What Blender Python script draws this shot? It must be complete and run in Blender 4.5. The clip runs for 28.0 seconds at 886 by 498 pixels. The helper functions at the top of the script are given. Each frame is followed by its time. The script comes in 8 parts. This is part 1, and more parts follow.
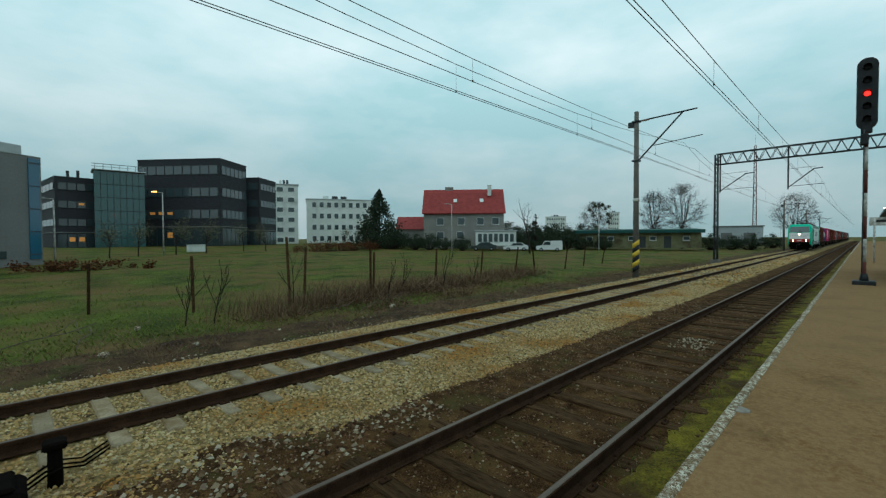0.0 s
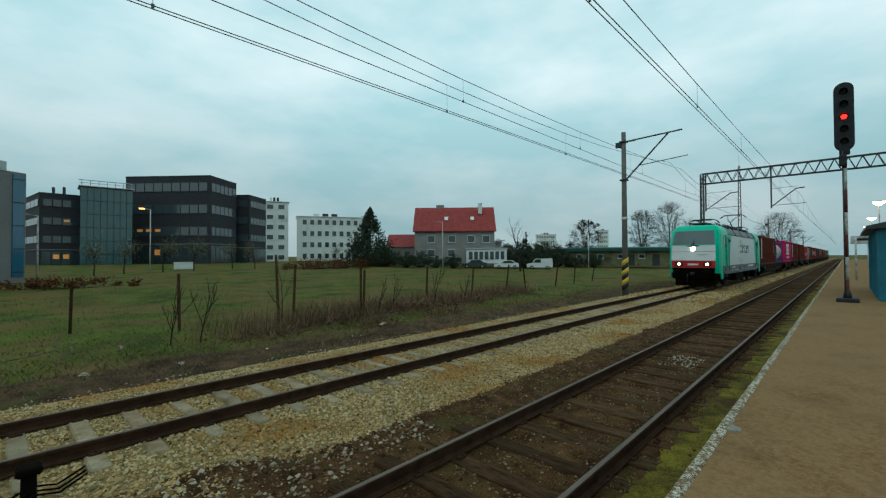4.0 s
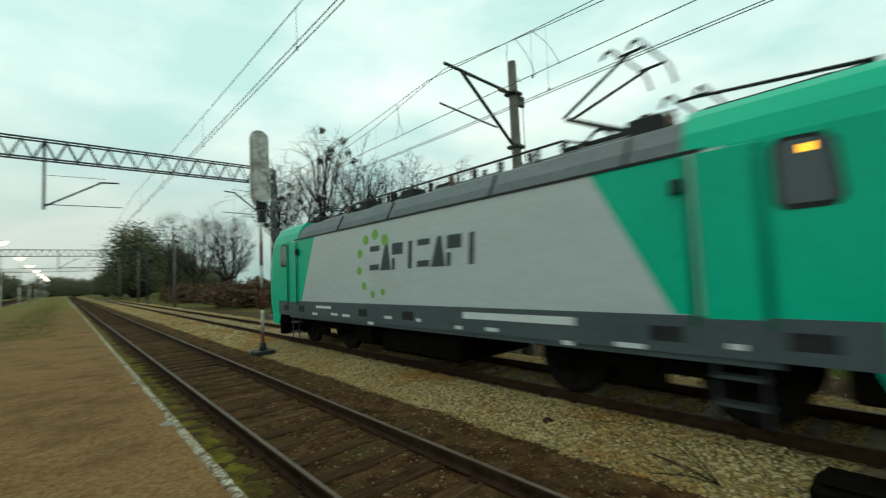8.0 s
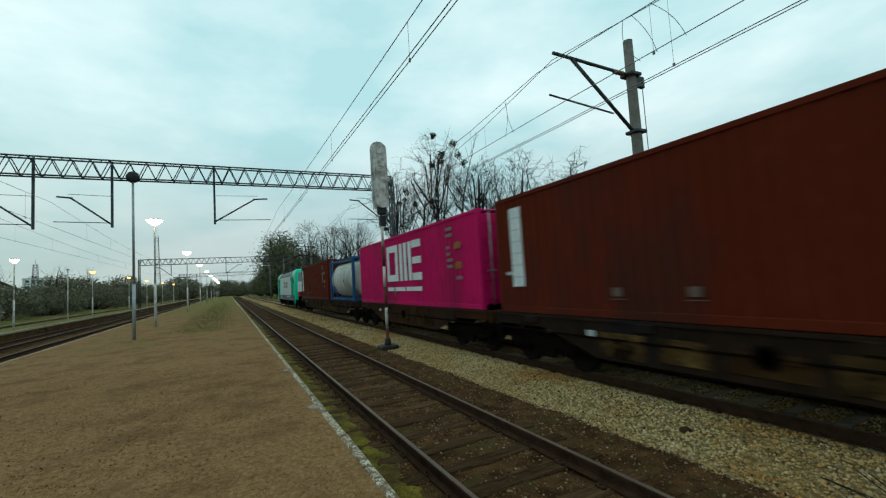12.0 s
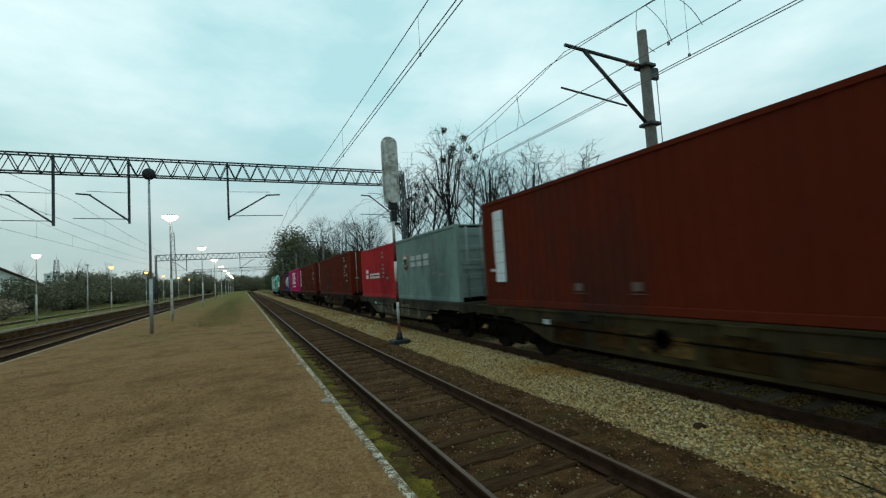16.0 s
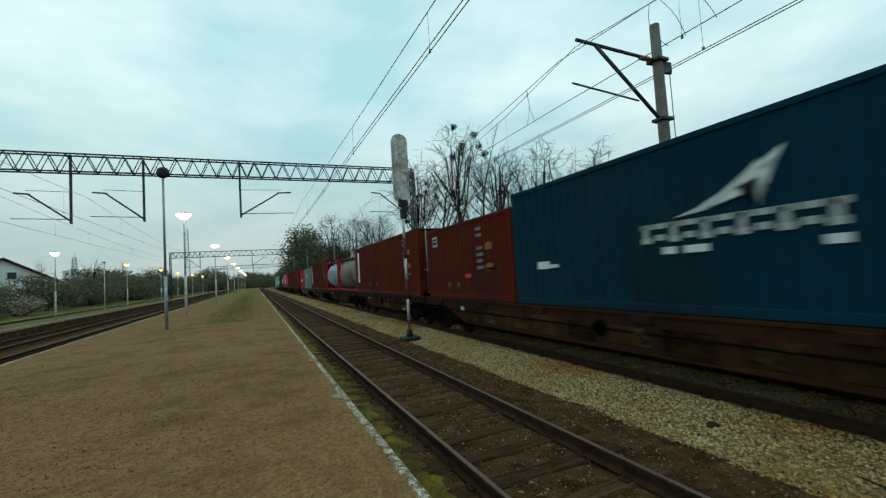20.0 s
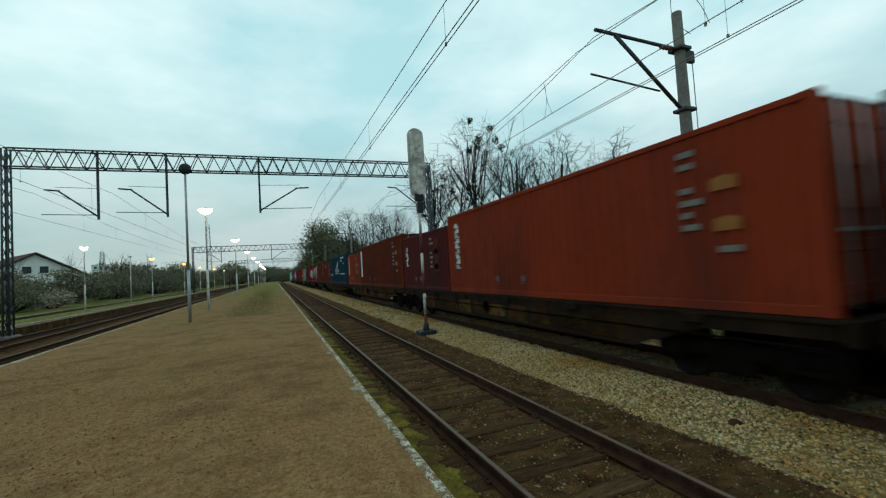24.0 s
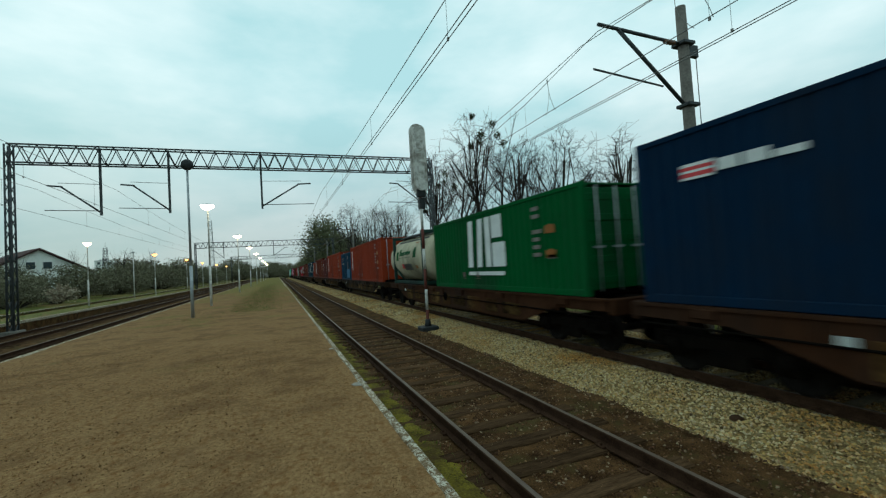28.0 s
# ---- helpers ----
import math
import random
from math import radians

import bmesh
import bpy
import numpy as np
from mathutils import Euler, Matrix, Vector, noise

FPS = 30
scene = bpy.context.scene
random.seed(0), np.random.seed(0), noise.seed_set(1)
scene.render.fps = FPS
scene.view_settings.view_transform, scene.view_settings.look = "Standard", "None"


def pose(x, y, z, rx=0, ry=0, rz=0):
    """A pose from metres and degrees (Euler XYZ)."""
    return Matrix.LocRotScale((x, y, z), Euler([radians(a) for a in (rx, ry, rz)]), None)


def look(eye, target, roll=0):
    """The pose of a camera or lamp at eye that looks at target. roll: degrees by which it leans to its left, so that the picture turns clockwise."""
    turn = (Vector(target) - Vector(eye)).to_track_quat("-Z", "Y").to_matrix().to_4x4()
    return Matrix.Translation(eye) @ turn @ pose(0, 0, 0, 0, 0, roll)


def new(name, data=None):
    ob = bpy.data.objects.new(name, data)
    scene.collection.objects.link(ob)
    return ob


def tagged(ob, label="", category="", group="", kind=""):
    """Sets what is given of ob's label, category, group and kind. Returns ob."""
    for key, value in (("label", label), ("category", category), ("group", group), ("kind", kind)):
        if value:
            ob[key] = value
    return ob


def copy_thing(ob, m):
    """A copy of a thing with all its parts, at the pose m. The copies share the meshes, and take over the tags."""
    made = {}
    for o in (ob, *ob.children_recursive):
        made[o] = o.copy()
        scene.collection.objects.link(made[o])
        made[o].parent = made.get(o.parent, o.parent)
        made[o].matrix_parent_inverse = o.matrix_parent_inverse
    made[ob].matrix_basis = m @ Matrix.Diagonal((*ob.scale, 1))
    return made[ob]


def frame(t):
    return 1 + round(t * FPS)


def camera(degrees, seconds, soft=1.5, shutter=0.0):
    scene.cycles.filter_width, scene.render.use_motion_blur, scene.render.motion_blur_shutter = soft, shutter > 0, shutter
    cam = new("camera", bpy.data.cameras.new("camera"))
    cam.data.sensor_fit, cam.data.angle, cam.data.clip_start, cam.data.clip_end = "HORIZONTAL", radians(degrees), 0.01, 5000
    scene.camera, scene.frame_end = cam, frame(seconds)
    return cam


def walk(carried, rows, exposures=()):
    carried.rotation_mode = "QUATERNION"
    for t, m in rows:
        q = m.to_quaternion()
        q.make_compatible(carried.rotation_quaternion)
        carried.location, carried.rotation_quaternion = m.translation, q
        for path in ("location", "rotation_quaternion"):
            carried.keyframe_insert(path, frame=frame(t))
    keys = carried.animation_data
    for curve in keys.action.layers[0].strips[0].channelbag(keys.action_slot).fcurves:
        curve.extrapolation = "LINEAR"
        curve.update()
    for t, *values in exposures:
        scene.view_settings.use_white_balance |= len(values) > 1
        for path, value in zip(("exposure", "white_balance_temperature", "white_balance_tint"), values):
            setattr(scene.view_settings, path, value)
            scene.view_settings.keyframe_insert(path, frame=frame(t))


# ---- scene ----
# Camera on an island platform; rail heads of the main tracks at z = 0, trains run along x.
cam = camera(92.54, 28.0, soft=1.25, shutter=0.5)
EYE_A, EYE_B = Vector((0.0, 0.0, 2.186)), Vector((0.0, -0.2, 2.14))
TURNS = (
    (0.0, 44.80, -1.39, -0.31),
    (0.5, 45.91, -0.63, -0.32),
    (1.0, 45.50, -0.31, -0.37),
    (1.5, 44.00, 0.18, -0.36),
    (2.0, 44.22, 0.19, -0.26),
    (2.5, 43.70, 0.41, -0.26),
    (4.5, 43.64, 1.07, -0.19),
    (5.0, 45.61, 0.17, -0.18),
    (5.5, 48.98, 1.96, -0.29),
    (6.0, 57.00, 1.67, -1.51),
    (6.4, 73.50, 2.24, -2.41),
    (6.8, 94.50, 0.74, -1.00),
    (7.2, 110.50, -0.62, -2.00),
    (7.6, 128.00, 2.09, -3.15),
    (8.0, 138.00, 3.51, -2.61),
    (8.5, 145.40, 2.85, -3.80),
    (9.0, 149.91, 3.68, -3.70),
    (9.5, 151.62, 3.81, -3.65),
    (10.0, 151.67, 4.33, -3.77),
    (10.5, 151.74, 4.54, -3.71),
    (11.0, 152.55, 4.28, -3.67),
    (11.5, 152.97, 4.20, -3.58),
    (12.0, 153.04, 4.13, -3.54),
    (12.5, 153.21, 3.84, -3.53),
    (14.5, 154.05, 3.30, -3.62),
    (15.0, 154.39, 3.51, -3.62),
    (15.5, 154.47, 3.51, -3.54),
    (16.0, 154.58, 3.53, -3.58),
    (16.5, 154.81, 3.44, -3.62),
    (17.0, 154.86, 3.31, -3.60),
    (17.5, 154.81, 3.31, -3.60),
    (18.0, 155.00, 3.45, -3.61),
    (18.5, 155.27, 3.30, -3.55),
    (19.0, 155.25, 3.18, -3.53),
    (19.5, 155.29, 2.89, -3.55),
    (20.0, 155.95, 3.23, -3.58),
    (20.5, 158.55, 3.53, -3.62),
    (21.0, 158.91, 3.95, -3.59),
    (21.5, 157.90, 4.04, -3.62),
    (23.5, 158.06, 2.62, -3.54),
    (24.0, 158.20, 2.59, -3.53),
    (24.5, 158.16, 2.55, -3.51),
    (25.0, 158.17, 2.35, -3.54),
    (25.5, 158.34, 2.35, -3.55),
    (26.0, 158.32, 2.45, -3.53),
    (26.5, 158.26, 2.28, -3.49),
    (27.0, 158.35, 2.34, -3.54),
    (27.5, 158.48, 2.20, -3.51),
    (28.0, 158.48, 2.06, -3.48),
)


def eye_at(t):
    k = min(1.0, max(0.0, (t - 5.5) / 3.3))
    return EYE_A.lerp(EYE_B, k)


def aim(t, yaw, pitch, roll):
    e = eye_at(t)
    a, b = radians(yaw), radians(pitch)
    way = Vector((math.cos(b) * math.cos(a), math.cos(b) * math.sin(a), math.sin(b)))
    return look(e, e + way * 10, roll)


EXPOSURE = ((0, -0.1, 6080, 0), (5.0, -0.1, 6100, 0), (6.2, -0.02, 6400, 0), (7.2, 0.2, 6850, -3), (8.2, 0.18, 6980, -1), (9.5, 0.08, 6700, 2), (11.5, 0.01, 6230, -1), (28.0, -0.02, 6160, -2))
walk(cam, [(t, aim(t, a, b, c)) for t, a, b, c in TURNS], EXPOSURE)

# ---- sky and sun: an overcast evening ----
world = bpy.data.worlds.new("overcast_sky")
scene.world = world
world.use_nodes = True
wn, wl = world.node_tree.nodes, world.node_tree.links
wn.clear()
w_out = wn.new("ShaderNodeOutputWorld")
w_bg = wn.new("ShaderNodeBackground")
w_sky = wn.new("ShaderNodeTexSky")
w_sky.sky_type, w_sky.sun_disc = "NISHITA", False
w_sky.sun_elevation, w_sky.sun_rotation = radians(14), radians(250)
w_co = wn.new("ShaderNodeTexCoord")
w_map = wn.new("ShaderNodeMapping")
w_map.inputs["Scale"].default_value = (1.0, 1.0, 2.6)
w_n1 = wn.new("ShaderNodeTexNoise")
w_n1.inputs["Scale"].default_value, w_n1.inputs["Detail"].default_value = 2.6, 6
w_n1.inputs["Roughness"].default_value = 0.52
w_ramp = wn.new("ShaderNodeValToRGB")
el = w_ramp.color_ramp.elements
el[0].position, el[0].color = 0.36, (0.50, 0.73, 0.78, 1)
el[1].position, el[1].color = 0.68, (0.84, 0.94, 0.97, 1)
w_mix = wn.new("ShaderNodeMix")
w_mix.data_type = "RGBA"
w_mix.inputs[0].default_value = 0.97
w_gain = wn.new("ShaderNodeVectorMath")
w_gain.operation = "SCALE"
w_gain.inputs["Scale"].default_value = 0.10
wl.new(w_co.outputs["Generated"], w_map.inputs["Vector"])
wl.new(w_map.outputs["Vector"], w_n1.inputs["Vector"])
wl.new(w_n1.outputs["Fac"], w_ramp.inputs["Fac"])
wl.new(w_sky.outputs["Color"], w_gain.inputs[0])
wl.new(w_gain.outputs["Vector"], w_mix.inputs[6])
wl.new(w_ramp.outputs["Color"], w_mix.inputs[7])
w_sep = wn.new("ShaderNodeSeparateXYZ")
w_low = wn.new("ShaderNodeMapRange")
w_low.interpolation_type = "SMOOTHSTEP"
w_low.inputs["From Min"].default_value, w_low.inputs["From Max"].default_value = -0.02, 0.42
w_low.inputs["To Min"].default_value, w_low.inputs["To Max"].default_value = 0.62, 1.06
w_dim = wn.new("ShaderNodeVectorMath")
w_dim.operation = "SCALE"
wl.new(w_co.outputs["Generated"], w_sep.inputs["Vector"])
wl.new(w_sep.outputs["Z"], w_low.inputs["Value"])
wl.new(w_mix.outputs[2], w_dim.inputs[0])
wl.new(w_low.outputs["Result"], w_dim.inputs["Scale"])
wl.new(w_dim.outputs["Vector"], w_bg.inputs["Color"])
w_bg.inputs["Strength"].default_value = 1.0
wl.new(w_bg.outputs["Background"], w_out.inputs["Surface"])
sun = new("sun", bpy.data.lights.new("sun", "SUN"))
sun.data.energy, sun.data.angle, sun.data.color = 0.3, radians(25), (1.0, 0.95, 0.88)
sun.matrix_world = look((0, 0, 100), (45, -20, 0))


# ---- materials ----
def mat(name, c1, c2, scale=3.0, rough=0.8, metal=0.0, bump=0.15, fine=9.0, stain=None, amount=0.35, vary=0.0, stretch=(1, 1, 1), dist=0.01, lo=0.36, hi=0.64, spec=None):
    """A surface with a large and a fine variation, optional stains, and fine relief."""
    m = bpy.data.materials.new(name)
    m.use_nodes = True
    n, l = m.node_tree.nodes, m.node_tree.links
    b = n["Principled BSDF"]
    co = n.new("ShaderNodeTexCoord")
    mp = n.new("ShaderNodeMapping")
    mp.inputs["Scale"].default_value = stretch
    l.new(co.outputs["Object"], mp.inputs["Vector"])
    if vary:
        info = n.new("ShaderNodeObjectInfo")
        off = n.new("ShaderNodeVectorMath")
        off.operation = "MULTIPLY_ADD"
        off.inputs[1].default_value = (37, 21, 13)
        l.new(info.outputs["Random"], off.inputs[0])
        l.new(mp.outputs["Vector"], off.inputs[2])
        src = off.outputs["Vector"]
    else:
        src = mp.outputs["Vector"]
    big, small = n.new("ShaderNodeTexNoise"), n.new("ShaderNodeTexNoise")
    big.inputs["Scale"].default_value, big.inputs["Detail"].default_value = scale, 4
    small.inputs["Scale"].default_value, small.inputs["Detail"].default_value = scale * fine, 5
    l.new(src, big.inputs["Vector"])
    l.new(src, small.inputs["Vector"])
    add = n.new("ShaderNodeMath")
    add.operation = "ADD"
    l.new(big.outputs["Fac"], add.inputs[0])
    l.new(small.outputs["Fac"], add.inputs[1])
    ramp = n.new("ShaderNodeValToRGB")
    half = n.new("ShaderNodeMath")
    half.operation = "MULTIPLY"
    half.inputs[1].default_value = 0.5
    l.new(add.outputs[0], half.inputs[0])
    l.new(half.outputs[0], ramp.inputs["Fac"])
    e = ramp.color_ramp.elements
    e[0].position, e[0].color = lo, (*c1, 1)
    e[1].position, e[1].color = hi, (*c2, 1)
    col = ramp.outputs["Color"]
    if stain:
        sn = n.new("ShaderNodeTexNoise")
        sn.inputs["Scale"].default_value, sn.inputs["Detail"].default_value = scale * 0.45, 7
        sn.inputs["Roughness"].default_value = 0.65
        l.new(src, sn.inputs["Vector"])
        sr = n.new("ShaderNodeMapRange")
        sr.inputs["From Min"].default_value, sr.inputs["From Max"].default_value = 0.62 - amount * 0.35, 0.72 - amount * 0.2
        l.new(sn.outputs["Fac"], sr.inputs["Value"])
        mx = n.new("ShaderNodeMix")
        mx.data_type = "RGBA"
        l.new(sr.outputs["Result"], mx.inputs[0])
        l.new(col, mx.inputs[6])
        mx.inputs[7].default_value = (*stain, 1)
        col = mx.outputs[2]
    if vary:
        hv = n.new("ShaderNodeHueSaturation")
        vr = n.new("ShaderNodeMapRange")
        vr.inputs["To Min"].default_value, vr.inputs["To Max"].default_value = 1 - vary, 1 + vary
        l.new(info.outputs["Random"], vr.inputs["Value"])
        l.new(vr.outputs["Result"], hv.inputs["Value"])
        l.new(col, hv.inputs["Color"])
        col = hv.outputs["Color"]
    l.new(col, b.inputs["Base Color"])
    rr = n.new("ShaderNodeMapRange")
    rr.inputs["To Min"].default_value, rr.inputs["To Max"].default_value = max(0.03, rough - 0.12), min(1, rough + 0.1)
    l.new(small.outputs["Fac"], rr.inputs["Value"])
    l.new(rr.outputs["Result"], b.inputs["Roughness"])
    b.inputs["Metallic"].default_value = metal
    b.inputs["Specular IOR Level"].default_value = spec if spec is not None else 0.08 if rough >= 0.78 else 0.2 if rough > 0.5 else 0.5
    if bump:
        bp = n.new("ShaderNodeBump")
        bp.inputs["Strength"].default_value, bp.inputs["Distance"].default_value = bump, dist
        l.new(small.outputs["Fac"], bp.inputs["Height"])
        l.new(bp.outputs["Normal"], b.inputs["Normal"])
    return m


def island_mat(name, colours, rough=0.85, bump=0.3, rust=None):
    """Pieces joined into one mesh: each takes one of the colours, with some grain."""
    m = bpy.data.materials.new(name)
    m.use_nodes = True
    n, l = m.node_tree.nodes, m.node_tree.links
    b = n["Principled BSDF"]
    g = n.new("ShaderNodeNewGeometry")
    ramp = n.new("ShaderNodeValToRGB")
    e = ramp.color_ramp.elements
    e[0].color, e[0].position = (*colours[0], 1), 0.0
    e[1].color, e[1].position = (*colours[-1], 1), 1.0
    for i, c in enumerate(colours[1:-1], 1):
        x = e.new(i / (len(colours) - 1))
        x.color = (*c, 1)
    l.new(g.outputs["Random Per Island"], ramp.inputs["Fac"])
    co, t = n.new("ShaderNodeTexCoord"), n.new("ShaderNodeTexNoise")
    t.inputs["Scale"].default_value = 60
    l.new(co.outputs["Object"], t.inputs["Vector"])
    mx = n.new("ShaderNodeMix")
    mx.data_type, mx.blend_type = "RGBA", "MULTIPLY"
    mx.inputs[0].default_value = 0.5
    l.new(ramp.outputs["Color"], mx.inputs[6])
    l.new(t.outputs["Color"], mx.inputs[7])
    col = mx.outputs[2]
    if rust:
        # brake dust lies in uneven brown patches
        big = n.new("ShaderNodeTexNoise")
        big.inputs["Scale"].default_value, big.inputs["Detail"].default_value = 0.55, 5
        l.new(co.outputs["Object"], big.inputs["Vector"])
        rg = n.new("ShaderNodeMapRange")
        rg.inputs["From Min"].default_value, rg.inputs["From Max"].default_value = 0.48, 0.64
        l.new(big.outputs["Fac"], rg.inputs["Value"])
        dust = n.new("ShaderNodeMix")
        dust.data_type, dust.blend_type = "RGBA", "MULTIPLY"
        l.new(rg.outputs["Result"], dust.inputs[0])
        l.new(col, dust.inputs[6])
        dust.inputs[7].default_value = (*rust, 1)
        col = dust.outputs[2]
    l.new(col, b.inputs["Base Color"])
    b.inputs["Roughness"].default_value = rough
    b.inputs["Specular IOR Level"].default_value = 0.12
    bp = n.new("ShaderNodeBump")
    bp.inputs["Strength"].default_value, bp.inputs["Distance"].default_value = bump, 0.01
    l.new(t.outputs["Fac"], bp.inputs["Height"])
    l.new(bp.outputs["Normal"], b.inputs["Normal"])
    return m


def glow(name, colour, strength):
    m = bpy.data.materials.new(name)
    m.use_nodes = True
    b = m.node_tree.nodes["Principled BSDF"]
    b.inputs["Base Color"].default_value = (*colour, 1)
    b.inputs["Emission Color"].default_value = (*colour, 1)
    b.inputs["Emission Strength"].default_value = strength
    return m


def glass(name, colour, rough=0.08):
    m = bpy.data.materials.new(name)
    m.use_nodes = True
    n, l = m.node_tree.nodes, m.node_tree.links
    b = n["Principled BSDF"]
    b.inputs["Base Color"].default_value = (*colour, 1)
    b.inputs["Roughness"].default_value = rough
    b.inputs["Specular IOR Level"].default_value = 0.8
    t, bp, co = n.new("ShaderNodeTexNoise"), n.new("ShaderNodeBump"), n.new("ShaderNodeTexCoord")
    t.inputs["Scale"].default_value = 0.7
    l.new(co.outputs["Object"], t.inputs["Vector"])
    bp.inputs["Strength"].default_value, bp.inputs["Distance"].default_value = 0.06, 0.05
    l.new(t.outputs["Fac"], bp.inputs["Height"])
    l.new(bp.outputs["Normal"], b.inputs["Normal"])
    return m


def patches(m, colour, scale, lo, hi, along=0.0, most=1.0):
    """Lays large soft patches of another colour over a surface; "along" makes them commoner towards +x, or -x if below zero."""
    n, l = m.node_tree.nodes, m.node_tree.links
    base = n["Principled BSDF"].inputs["Base Color"]
    was = base.links[0].from_socket
    co, no, mx = n.new("ShaderNodeTexCoord"), n.new("ShaderNodeTexNoise"), n.new("ShaderNodeMix")
    no.inputs["Scale"].default_value, no.inputs["Detail"].default_value, no.inputs["Roughness"].default_value = scale, 6, 0.62
    l.new(co.outputs["Object"], no.inputs["Vector"])
    sx, ma, mr = n.new("ShaderNodeSeparateXYZ"), n.new("ShaderNodeMath"), n.new("ShaderNodeMapRange")
    l.new(co.outputs["Object"], sx.inputs[0])
    ma.operation = "MULTIPLY_ADD"
    ma.inputs[1].default_value = along
    l.new(sx.outputs["X"], ma.inputs[0])
    l.new(no.outputs["Fac"], ma.inputs[2])
    mr.inputs["From Min"].default_value, mr.inputs["From Max"].default_value, mr.inputs["To Max"].default_value = lo, hi, most
    l.new(ma.outputs[0], mr.inputs["Value"])
    mx.data_type = "RGBA"
    l.new(mr.outputs["Result"], mx.inputs[0])
    l.new(was, mx.inputs[6])
    mx.inputs[7].default_value = (*colour, 1)
    l.new(mx.outputs[2], base)


